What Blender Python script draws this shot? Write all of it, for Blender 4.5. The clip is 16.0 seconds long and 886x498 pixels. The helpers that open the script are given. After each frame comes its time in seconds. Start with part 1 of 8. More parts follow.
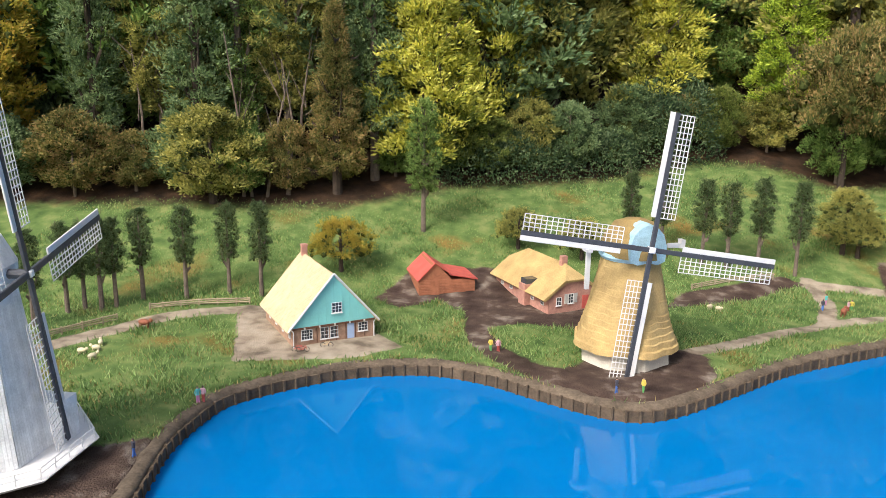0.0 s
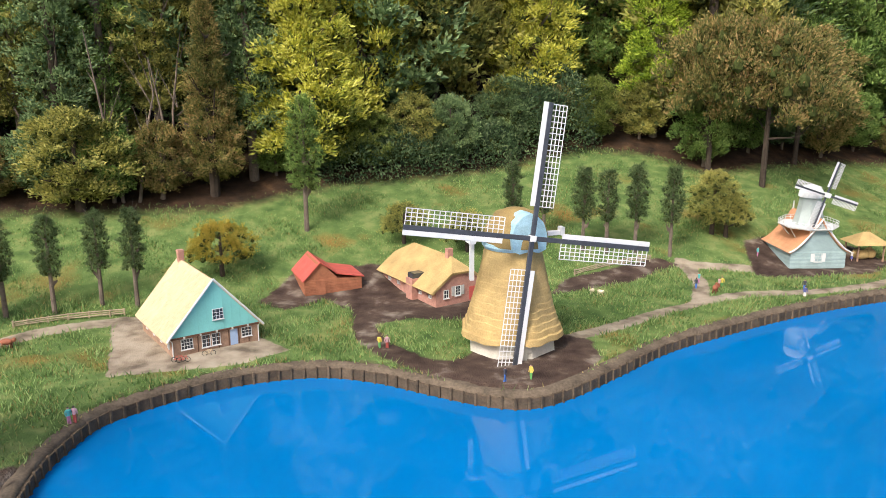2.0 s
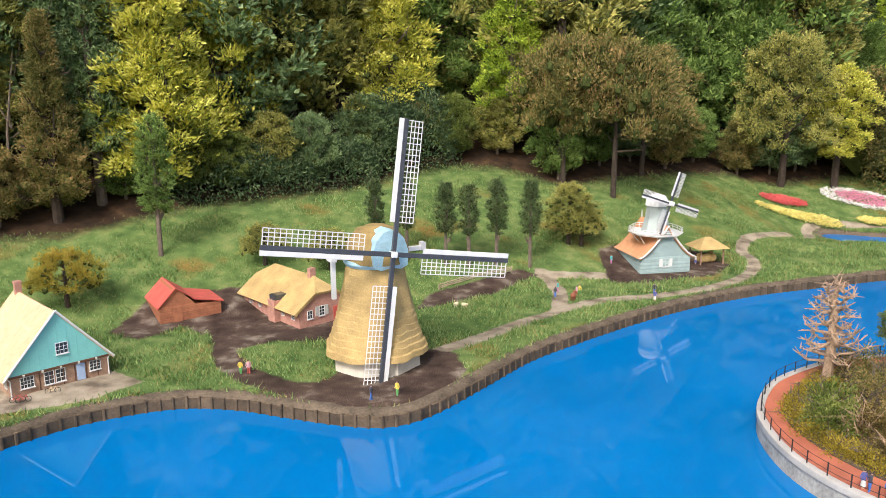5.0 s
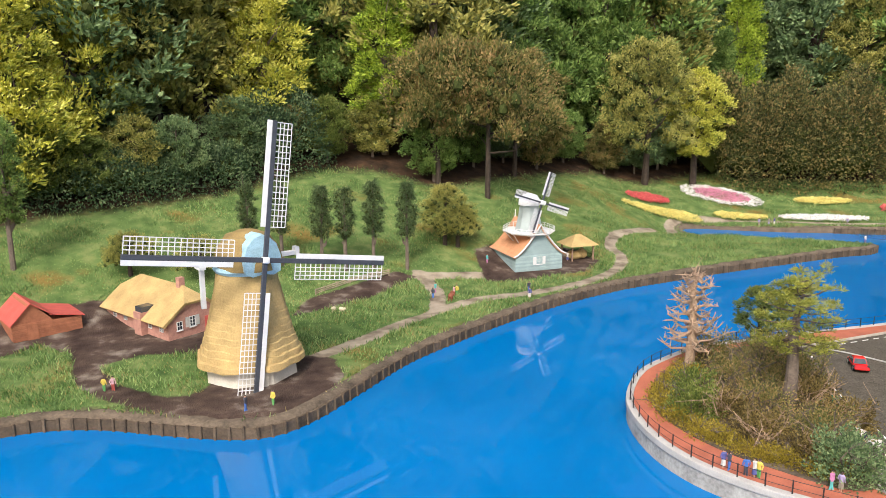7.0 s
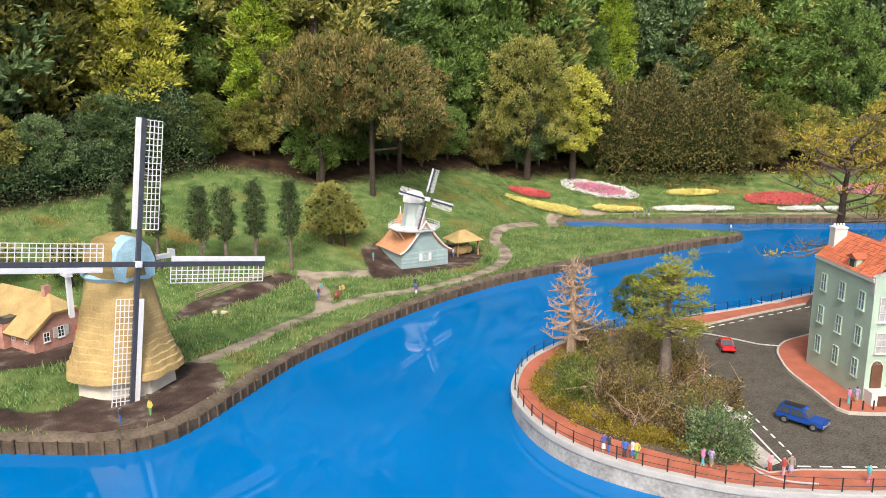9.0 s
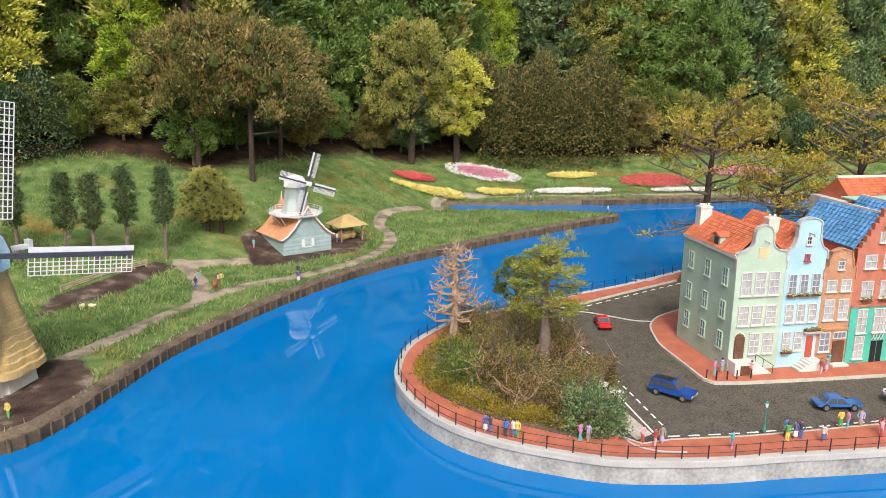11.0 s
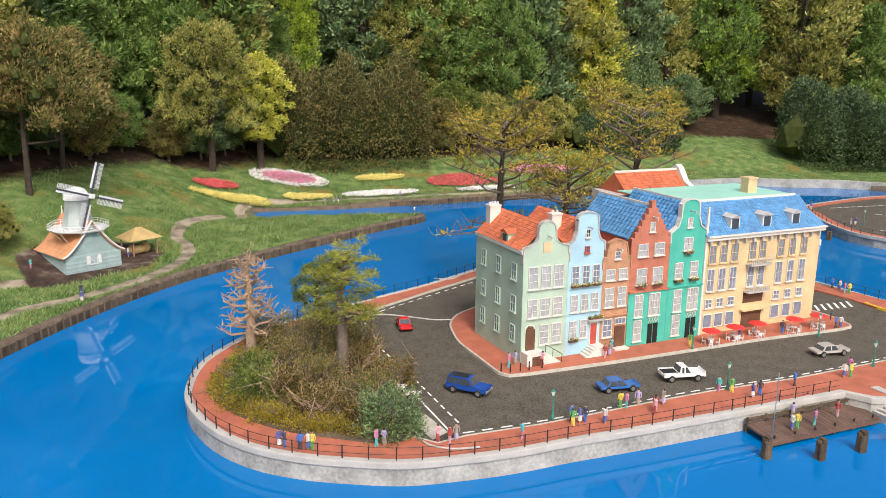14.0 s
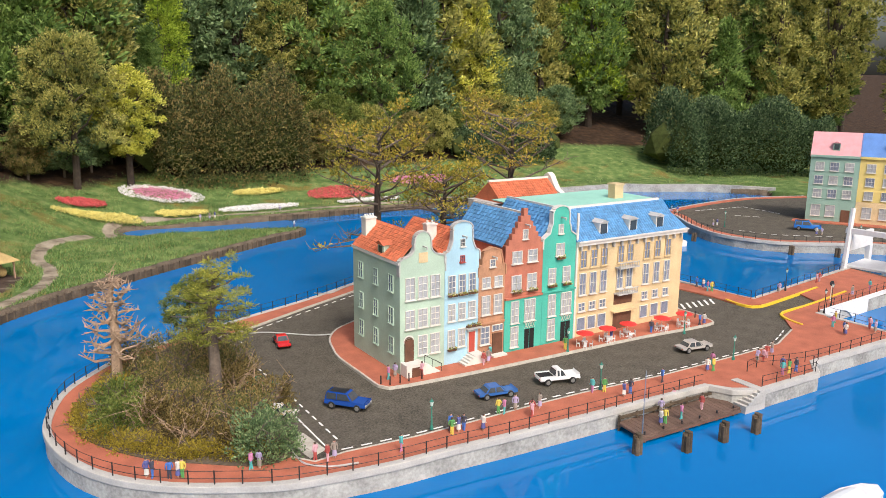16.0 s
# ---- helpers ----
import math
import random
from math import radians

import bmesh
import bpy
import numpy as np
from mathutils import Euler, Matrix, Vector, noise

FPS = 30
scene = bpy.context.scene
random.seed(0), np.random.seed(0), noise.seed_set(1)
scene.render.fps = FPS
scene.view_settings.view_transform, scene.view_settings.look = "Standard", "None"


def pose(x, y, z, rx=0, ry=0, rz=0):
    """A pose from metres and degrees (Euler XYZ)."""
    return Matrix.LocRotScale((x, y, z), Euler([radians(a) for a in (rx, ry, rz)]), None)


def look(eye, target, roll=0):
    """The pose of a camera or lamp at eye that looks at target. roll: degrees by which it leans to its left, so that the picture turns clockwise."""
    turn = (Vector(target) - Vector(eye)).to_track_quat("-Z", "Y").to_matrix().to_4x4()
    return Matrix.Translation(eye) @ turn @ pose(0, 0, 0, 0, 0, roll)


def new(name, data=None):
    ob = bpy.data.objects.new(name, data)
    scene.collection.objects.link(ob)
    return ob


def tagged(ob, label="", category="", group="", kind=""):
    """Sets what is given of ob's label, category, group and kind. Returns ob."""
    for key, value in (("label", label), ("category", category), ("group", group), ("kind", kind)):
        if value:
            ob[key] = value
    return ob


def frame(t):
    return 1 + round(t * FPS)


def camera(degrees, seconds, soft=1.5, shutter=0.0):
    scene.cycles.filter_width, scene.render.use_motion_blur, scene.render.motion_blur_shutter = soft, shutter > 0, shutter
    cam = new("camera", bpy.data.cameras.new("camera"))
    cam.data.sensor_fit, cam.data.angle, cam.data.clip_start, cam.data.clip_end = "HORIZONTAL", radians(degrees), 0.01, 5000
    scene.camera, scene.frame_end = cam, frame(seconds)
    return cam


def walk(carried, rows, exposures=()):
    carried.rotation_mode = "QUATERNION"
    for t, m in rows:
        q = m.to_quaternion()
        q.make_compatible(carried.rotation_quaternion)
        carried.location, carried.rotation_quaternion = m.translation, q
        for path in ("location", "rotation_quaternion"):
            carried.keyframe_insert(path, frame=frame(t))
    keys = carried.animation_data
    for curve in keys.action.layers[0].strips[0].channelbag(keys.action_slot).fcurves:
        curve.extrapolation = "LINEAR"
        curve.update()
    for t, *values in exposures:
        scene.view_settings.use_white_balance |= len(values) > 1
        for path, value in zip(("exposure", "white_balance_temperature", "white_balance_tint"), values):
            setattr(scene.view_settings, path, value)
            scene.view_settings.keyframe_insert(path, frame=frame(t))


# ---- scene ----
cam = camera(57.8, 16.0, soft=0.8)
PATH = [
    (0, (3.846, -1.137, 1.502), (3.552, 0.785, 1.037), 0.8),
    (0.5, (3.849, -1.128, 1.503), (3.631, 0.803, 1.033), 0.5),
    (1, (3.866, -1.115, 1.495), (3.718, 0.823, 1.023), 0.3),
    (1.5, (3.873, -1.103, 1.495), (3.792, 0.837, 1.015), 0.1),
    (2, (3.882, -1.096, 1.493), (3.856, 0.847, 1.019), -0.2),
    (2.5, (3.894, -1.088, 1.497), (3.940, 0.856, 1.028), -0.4),
    (3, (3.898, -1.083, 1.495), (4.015, 0.859, 1.032), -0.5),
    (3.5, (3.902, -1.089, 1.491), (4.062, 0.855, 1.052), -0.4),
    (4, (3.909, -1.088, 1.492), (4.120, 0.852, 1.057), -0.3),
    (6.5, (3.946, -1.070, 1.465), (4.436, 0.823, 1.045), -0.2),
    (7, (3.957, -1.068, 1.470), (4.542, 0.797, 1.047), -0.1),
    (7.5, (3.968, -1.064, 1.466), (4.600, 0.785, 1.040), -0.1),
    (8, (3.973, -1.065, 1.467), (4.666, 0.764, 1.045), -0.1),
    (8.5, (3.987, -1.071, 1.461), (4.740, 0.731, 1.032), -0.2),
    (9, (3.991, -1.067, 1.459), (4.830, 0.698, 1.032), 0.0),
    (11.5, (4.064, -1.056, 1.446), (5.194, 0.527, 0.980), 0.6),
    (12, (4.090, -1.066, 1.443), (5.286, 0.470, 0.983), 0.4),
    (12.5, (4.116, -1.083, 1.448), (5.381, 0.399, 0.996), 0.4),
    (13, (4.134, -1.090, 1.451), (5.453, 0.344, 1.001), 0.4),
    (13.5, (4.157, -1.100, 1.448), (5.521, 0.294, 1.006), 0.4),
    (14, (4.179, -1.105, 1.452), (5.589, 0.239, 1.001), 0.7),
    (14.5, (4.198, -1.109, 1.449), (5.657, 0.182, 0.995), 0.8),
    (15, (4.212, -1.115, 1.452), (5.715, 0.126, 1.004), 0.9),
    (15.5, (4.222, -1.129, 1.455), (5.770, 0.062, 1.025), 0.5),
    (16, (4.232, -1.141, 1.452), (5.823, -0.005, 1.031), 0.5),
]
LEVEL = 0.5
walk(cam, [(t, look(eye, target, roll)) for t, eye, target, roll in PATH], [(0.0, LEVEL + 0.1), (4.0, LEVEL + 0.06), (9.0, LEVEL), (11.5, LEVEL - 0.1), (14.0, LEVEL - 0.18), (16.0, LEVEL - 0.2)])

# ---- light: a bright, thinly overcast day ----
SUN_EL, SUN_AZ = radians(46), radians(211)
world = bpy.data.worlds.new("sky")
scene.world = world
world.use_nodes = True
wn = world.node_tree
sky = wn.nodes.new("ShaderNodeTexSky")
sky.sky_type, sky.sun_disc = "NISHITA", False
sky.sun_elevation, sky.sun_rotation = SUN_EL, SUN_AZ
sky.dust_density, sky.air_density = 6.0, 1.0
wn.nodes["Background"].inputs[1].default_value = 0.15
wn.links.new(sky.outputs[0], wn.nodes["Background"].inputs[0])
sun_data = bpy.data.lights.new("sun", "SUN")
sun_data.energy, sun_data.angle, sun_data.color = 1.9, radians(16), (1.0, 0.975, 0.95)
sun = new("sun", sun_data)
sun_way = Vector((math.sin(SUN_AZ) * math.cos(SUN_EL), math.cos(SUN_AZ) * math.cos(SUN_EL), math.sin(SUN_EL)))
sun.matrix_world = look(sun_way * 30, (0, 0, 0))

# ---- materials ----


def mat(name, rgb, rough=0.7, metal=0.0, vary=0.25, scale=30.0, bump=0.15, fine=160.0, tint=None, spec=0.4, per="", spread=0.2, bump_dist=0.004, grain=0.4):
    """A surface with broad stains and fine grain; per: 'island' or 'object' adds a shift of brightness for each piece."""
    m = bpy.data.materials.new(name)
    m.use_nodes = True
    nt = m.node_tree
    N, L = nt.nodes, nt.links
    b = N["Principled BSDF"]
    b.inputs["Roughness"].default_value, b.inputs["Metallic"].default_value = rough, metal
    b.inputs["Specular IOR Level"].default_value = spec
    tc = N.new("ShaderNodeTexCoord")
    n1, n2 = N.new("ShaderNodeTexNoise"), N.new("ShaderNodeTexNoise")
    n1.inputs["Scale"].default_value, n2.inputs["Scale"].default_value = scale, fine
    n1.inputs["Detail"].default_value, n2.inputs["Detail"].default_value = 5, 3
    geo = N.new("ShaderNodeNewGeometry")
    for n in (n1, n2):
        L.new(geo.outputs["Position"], n.inputs["Vector"])
    dark = [c * (1 - vary) for c in rgb] if tint is None else tint
    lite = [min(1, c * (1 + vary * 0.6)) for c in rgb]
    r = N.new("ShaderNodeValToRGB")
    r.color_ramp.elements[0].position, r.color_ramp.elements[1].position = 0.32, 0.68
    r.color_ramp.elements[0].color, r.color_ramp.elements[1].color = (*dark, 1), (*lite, 1)
    mix = N.new("ShaderNodeMix")
    mix.data_type = "FLOAT"
    mix.inputs[0].default_value = grain
    L.new(n1.outputs[0], mix.inputs[2]), L.new(n2.outputs[0], mix.inputs[3])
    L.new(mix.outputs[0], r.inputs[0])
    out = r.outputs[0]
    if per:
        h = N.new("ShaderNodeHueSaturation")
        mr = N.new("ShaderNodeMapRange")
        mr.inputs[3].default_value, mr.inputs[4].default_value = 1 - spread, 1 + spread
        if per == "island":
            L.new(geo.outputs["Random Per Island"], mr.inputs[0])
        else:
            oi = N.new("ShaderNodeObjectInfo")
            L.new(oi.outputs["Random"], mr.inputs[0])
        L.new(mr.outputs[0], h.inputs["Value"]), L.new(out, h.inputs["Color"])
        out = h.outputs[0]
    L.new(out, b.inputs["Base Color"])
    if bump:
        bp = N.new("ShaderNodeBump")
        bp.inputs["Strength"].default_value, bp.inputs["Distance"].default_value = bump, bump_dist
        L.new(n2.outputs[0], bp.inputs["Height"]), L.new(bp.outputs[0], b.inputs["Normal"])
    return m


def leaf_mat(name, a, b_, c, patch=1.6):
    """Foliage: every leaf its own tone between three, with broad patches through the crown."""
    m = bpy.data.materials.new(name)
    m.use_nodes = True
    N, L = m.node_tree.nodes, m.node_tree.links
    p = N["Principled BSDF"]
    p.inputs["Roughness"].default_value, p.inputs["Specular IOR Level"].default_value = 0.55, 0.3
    geo, noi = N.new("ShaderNodeNewGeometry"), N.new("ShaderNodeTexNoise")
    noi.inputs["Scale"].default_value, noi.inputs["Detail"].default_value = patch * 2.2, 3
    L.new(geo.outputs["Position"], noi.inputs["Vector"])
    mix = N.new("ShaderNodeMix")
    mix.data_type = "FLOAT"
    mix.inputs[0].default_value = 0.45
    L.new(noi.outputs[0], mix.inputs[2]), L.new(geo.outputs["Random Per Island"], mix.inputs[3])
    r = N.new("ShaderNodeValToRGB")
    e = r.color_ramp.elements
    e[0].position, e[0].color = 0.28, (*a, 1)
    e[1].position, e[1].color = 0.75, (*c, 1)
    k = e.new(0.5)
    k.color = (*b_, 1)
    L.new(mix.outputs[0], r.inputs[0]), L.new(r.outputs[0], p.inputs["Base Color"])
    t, add = N.new("ShaderNodeBsdfTranslucent"), N.new("ShaderNodeMixShader")
    add.inputs[0].default_value = 0.35
    L.new(r.outputs[0], t.inputs[0]), L.new(p.outputs[0], add.inputs[1]), L.new(t.outputs[0], add.inputs[2])
    L.new(add.outputs[0], N["Material Output"].inputs[0])
    return m


def ground_mat():
    """Lawn soil with dry patches; bare earth and paved paths where the mesh attributes say so, with ragged edges."""
    m = bpy.data.materials.new("lawn_ground")
    m.use_nodes = True
    N, L = m.node_tree.nodes, m.node_tree.links
    p = N["Principled BSDF"]
    p.inputs["Roughness"].default_value, p.inputs["Specular IOR Level"].default_value = 0.9, 0.15
    geo = N.new("ShaderNodeNewGeometry")

    def noise_node(s, d=4):
        n = N.new("ShaderNodeTexNoise")
        n.inputs["Scale"].default_value, n.inputs["Detail"].default_value = s, d
        L.new(geo.outputs["Position"], n.inputs["Vector"])
        return n

    def ramp(src, *stops):
        r = N.new("ShaderNodeValToRGB")
        while len(r.color_ramp.elements) < len(stops):
            r.color_ramp.elements.new(0.5)
        for el, (pos, col) in zip(r.color_ramp.elements, stops):
            el.position, el.color = pos, (*col, 1)
        L.new(src, r.inputs[0])
        return r.outputs[0]

    def blend(a, b, f):
        x = N.new("ShaderNodeMix")
        x.data_type = "RGBA"
        L.new(f, x.inputs[0]), L.new(a, x.inputs[6]), L.new(b, x.inputs[7])
        return x.outputs[2]

    def mask(name, sharp):
        at = N.new("ShaderNodeAttribute")
        at.attribute_name = name
        a1, a2 = N.new("ShaderNodeMath"), N.new("ShaderNodeMapRange")
        a1.operation = "MULTIPLY_ADD"
        n = noise_node(14, 5)
        L.new(n.outputs[0], a1.inputs[0])
        a1.inputs[1].default_value = 0.5
        L.new(at.outputs["Fac"], a1.inputs[2])
        a2.inputs[1].default_value, a2.inputs[2].default_value = 0.75 - sharp, 0.75 + sharp
        L.new(a1.outputs[0], a2.inputs[0])
        return a2.outputs[0]

    n_big, n_mid, n_fine = noise_node(2.2), noise_node(9), noise_node(120, 2)
    lawn = ramp(n_mid.outputs[0], (0.3, (0.06, 0.11, 0.03)), (0.52, (0.12, 0.185, 0.055)), (0.72, (0.22, 0.25, 0.09)))
    dry = ramp(n_fine.outputs[0], (0.3, (0.14, 0.10, 0.03)), (0.7, (0.30, 0.19, 0.05)))
    dm = N.new("ShaderNodeMapRange")
    dm.inputs[1].default_value, dm.inputs[2].default_value = 0.58, 0.72
    L.new(n_big.outputs[0], dm.inputs[0])
    col = blend(lawn, dry, dm.outputs[0])
    soil = ramp(n_mid.outputs[0], (0.3, (0.035, 0.022, 0.018)), (0.55, (0.085, 0.058, 0.045)), (0.75, (0.26, 0.22, 0.18)))
    pave = ramp(n_mid.outputs[0], (0.3, (0.14, 0.11, 0.08)), (0.52, (0.32, 0.265, 0.20)), (0.75, (0.45, 0.385, 0.30)))
    wood = ramp(n_mid.outputs[0], (0.3, (0.02, 0.014, 0.01)), (0.6, (0.06, 0.035, 0.02)), (0.8, (0.12, 0.07, 0.035)))
    col = blend(col, wood, mask("litter", 0.2))
    col = blend(col, pave, mask("paved", 0.06))
    col = blend(col, soil, mask("soil", 0.08))
    L.new(col, p.inputs["Base Color"])
    bp = N.new("ShaderNodeBump")
    bp.inputs["Strength"].default_value, bp.inputs["Distance"].default_value = 0.8, 0.012
    L.new(n_fine.outputs[0], bp.inputs["Height"]), L.new(bp.outputs[0], p.inputs["Normal"])
    return m


def water_mat():
    """Clear still water over a bright blue painted basin."""
    m = bpy.data.materials.new("blue_basin_water")
    m.use_nodes = True
    N, L = m.node_tree.nodes, m.node_tree.links
    p = N["Principled BSDF"]
    geo = N.new("ShaderNodeNewGeometry")
    n, n2 = N.new("ShaderNodeTexNoise"), N.new("ShaderNodeTexNoise")
    n.inputs["Scale"].default_value, n2.inputs["Scale"].default_value = 1.4, 5.0
    n.inputs["Detail"].default_value = 4
    L.new(geo.outputs["Position"], n.inputs["Vector"]), L.new(geo.outputs["Position"], n2.inputs["Vector"])
    r = N.new("ShaderNodeValToRGB")
    r.color_ramp.elements[0].position, r.color_ramp.elements[1].position = 0.3, 0.75
    r.color_ramp.elements[0].color, r.color_ramp.elements[1].color = (0.0, 0.132, 0.385, 1), (0.0, 0.154, 0.445, 1)
    L.new(n.outputs[0], r.inputs[0]), L.new(r.outputs[0], p.inputs["Base Color"])
    p.inputs["Roughness"].default_value, p.inputs["IOR"].default_value = 0.015, 1.33
    p.inputs["Specular IOR Level"].default_value = 0.5
    bp = N.new("ShaderNodeBump")
    bp.inputs["Strength"].default_value, bp.inputs["Distance"].default_value = 0.012, 0.01
    L.new(n2.outputs[0], bp.inputs["Height"]), L.new(bp.outputs[0], p.inputs["Normal"])
    return m


def glass_mat(name, rgb, rough=0.08):
    m = mat(name, rgb, rough, vary=0.3, scale=25, bump=0.0, spec=0.6)
    return m


GROUND, WATER = ground_mat(), water_mat()
CONCRETE = mat("weathered_concrete", (0.38, 0.37, 0.34), 0.85, vary=0.5, scale=9, bump=0.4, fine=70)
COPING = mat("pale_coping_stone", (0.44, 0.42, 0.39), 0.8, vary=0.2, scale=14)
RED_PAVE = mat("red_brick_paving", (0.42, 0.13, 0.075), 0.85, vary=0.3, scale=12, bump=0.2, fine=220)
ASPHALT = mat("dark_gravelly_asphalt", (0.105, 0.09, 0.068), 0.9, vary=0.75, scale=12, bump=0.8, fine=150, grain=0.72)
KERB = mat("grey_kerb_stone", (0.48, 0.44, 0.38), 0.85, vary=0.25)
ROAD_PAINT = mat("white_road_paint", (0.8, 0.79, 0.76), 0.7, vary=0.12)
YELLOW_PAINT = mat("yellow_road_paint", (0.75, 0.50, 0.03), 0.6, vary=0.15)
PILE = mat("weathered_timber_piling", (0.105, 0.075, 0.048), 0.9, vary=0.5, scale=18, bump=0.5, fine=90, per="object", spread=0.3)
EDGE_SOIL = mat("muddy_bank_edge", (0.13, 0.10, 0.07), 0.95, vary=0.6, scale=13, bump=0.6, fine=80)
THATCH = mat("golden_thatch", (0.46, 0.33, 0.14), 0.95, vary=0.3, scale=11, bump=0.6, fine=130, tint=(0.30, 0.21, 0.09))
THATCH_DARK = mat("darker_thatch", (0.30, 0.21, 0.08), 0.95, vary=0.35, scale=14, bump=0.6, fine=130)
PLASTER = mat("pale_limewash_plaster", (0.62, 0.58, 0.50), 0.85, vary=0.25, scale=12)
WHITE = mat("white_painted_wood", (0.68, 0.68, 0.68), 0.55, vary=0.1)
BLACK_WOOD = mat("slate_grey_painted_spar", (0.055, 0.06, 0.075), 0.5, vary=0.3)
CAP_BLUE = mat("pale_blue_cap_paint", (0.36, 0.56, 0.66), 0.6, vary=0.3, scale=20)
GREY_BOARD = mat("grey_white_boarding", (0.74, 0.75, 0.76), 0.7, vary=0.25, scale=18, per="object", spread=0.08)
YELLOW_TILE = mat("pale_yellow_roof_tiles", (0.60, 0.45, 0.28), 0.7, vary=0.22, scale=16, per="island", spread=0.07)
RED_TILE = mat("orange_red_roof_tiles", (0.55, 0.15, 0.07), 0.7, vary=0.3, scale=18, per="island", spread=0.2)
BLUE_TILE = mat("blue_slate_roof", (0.10, 0.27, 0.50), 0.55, vary=0.3, scale=14, per="island", spread=0.18)
TURQ = mat("turquoise_gable_boards", (0.22, 0.58, 0.56), 0.6, vary=0.12, scale=10)
OLD_BRICK = mat("pale_brown_brick", (0.36, 0.23, 0.16), 0.85, vary=0.35, scale=40, bump=0.3, fine=220)
PINK_BRICK = mat("pinkish_brick", (0.46, 0.24, 0.19), 0.85, vary=0.3, scale=40, bump=0.3, fine=220)
RED_WOOD = mat("red_brown_clapboard", (0.36, 0.14, 0.075), 0.8, vary=0.3, scale=30, per="object", spread=0.12)
RED_ROOF = mat("faded_red_painted_roof", (0.55, 0.11, 0.09), 0.6, vary=0.25, scale=18)
PALE_BLUE_DOOR = mat("pale_blue_door_paint", (0.38, 0.50, 0.72), 0.6, vary=0.1)
MINT = mat("mint_green_render", (0.40, 0.52, 0.42), 0.75, vary=0.18, scale=9)
SKY_BLUE = mat("light_blue_render", (0.36, 0.56, 0.67), 0.7, vary=0.14, scale=9)
BROWN_BRICK = mat("salmon_brown_brick", (0.46, 0.24, 0.14), 0.8, vary=0.25, scale=30)
BRICK_RED = mat("dark_salmon_brick", (0.44, 0.155, 0.10), 0.8, vary=0.22, scale=25)
JADE = mat("jade_green_render", (0.07, 0.42, 0.33), 0.65, vary=0.16, scale=10)
YELLOW_REND = mat("warm_yellow_render", (0.62, 0.47, 0.27), 0.75, vary=0.22, scale=10)
MINT_ROOF = mat("mint_flat_roof", (0.30, 0.58, 0.47), 0.7, vary=0.15, scale=5)
TRIM = mat("off_white_trim", (0.64, 0.61, 0.56), 0.65, vary=0.12)
GREY_STONE = mat("grey_gable_stone", (0.46, 0.45, 0.43), 0.8, vary=0.25)
GLASS_DARK = glass_mat("dark_window_glass", (0.05, 0.06, 0.07))
GLASS_NET = glass_mat("window_with_net_curtain", (0.40, 0.41, 0.43), 0.2)
GLASS_GREY = glass_mat("grey_blue_window", (0.20, 0.23, 0.30), 0.15)
DOOR_BROWN = mat("brown_door_wood", (0.13, 0.06, 0.035), 0.6, vary=0.3)
DOOR_RED = mat("red_door_paint", (0.42, 0.07, 0.05), 0.55, vary=0.15)
DARK = mat("dark_interior", (0.012, 0.012, 0.012), 0.9, vary=0.2)
IRON = mat("black_iron", (0.03, 0.03, 0.032), 0.5, metal=0.3, vary=0.3)
GREEN_IRON = mat("green_lamp_iron", (0.03, 0.20, 0.15), 0.5, vary=0.3)
LAMP_GLASS = mat("milky_lamp_glass", (0.55, 0.65, 0.62), 0.3, vary=0.1)
BARK = mat("grey_brown_bark", (0.16, 0.125, 0.10), 0.95, vary=0.45, scale=25, bump=0.7, fine=110)
BARK_DARK = mat("dark_bark", (0.055, 0.04, 0.03), 0.95, vary=0.45, scale=25, bump=0.7, fine=110)
TWIG = mat("dry_pale_twigs", (0.40, 0.28, 0.19), 0.95, vary=0.4, scale=30)
RUBBER = mat("black_tyre", (0.02, 0.02, 0.02), 0.8, vary=0.2)
CHROME = mat("dull_chrome", (0.6, 0.6, 0.6), 0.3, metal=0.9, vary=0.1)
L_YELLOW = leaf_mat("yellow_conifer_foliage", (0.25, 0.30, 0.05), (0.66, 0.63, 0.10), (0.92, 0.88, 0.26))
L_LIME = leaf_mat("lime_conifer_foliage", (0.13, 0.22, 0.03), (0.36, 0.48, 0.05), (0.66, 0.76, 0.12))
L_GREEN = leaf_mat("mid_green_foliage", (0.075, 0.14, 0.036), (0.19, 0.30, 0.075), (0.38, 0.50, 0.15))
L_OLIVE = leaf_mat("olive_foliage", (0.14, 0.155, 0.045), (0.36, 0.36, 0.095), (0.64, 0.58, 0.19))
L_DARK = leaf_mat("dark_green_foliage", (0.075, 0.125, 0.055), (0.17, 0.26, 0.11), (0.36, 0.46, 0.22))
L_BRONZE = leaf_mat("bronze_green_foliage", (0.09, 0.105, 0.03), (0.24, 0.23, 0.07), (0.48, 0.32, 0.14))
L_POPLAR = leaf_mat("dark_columnar_leaves", (0.03, 0.055, 0.022), (0.08, 0.13, 0.05), (0.22, 0.28, 0.13), 8)
L_RUST = leaf_mat("rusty_dead_foliage", (0.16, 0.07, 0.03), (0.30, 0.14, 0.06), (0.45, 0.26, 0.12))
L_GOLD = leaf_mat("golden_autumn_foliage", (0.20, 0.20, 0.03), (0.42, 0.36, 0.05), (0.62, 0.42, 0.09))
L_BUSH = leaf_mat("fresh_green_bush", (0.08, 0.12, 0.025), (0.17, 0.22, 0.045), (0.29, 0.33, 0.09), 4)
L_PINE = leaf_mat("yellow_green_pine_needles", (0.146, 0.178, 0.032), (0.324, 0.340, 0.057), (0.551, 0.518, 0.097))
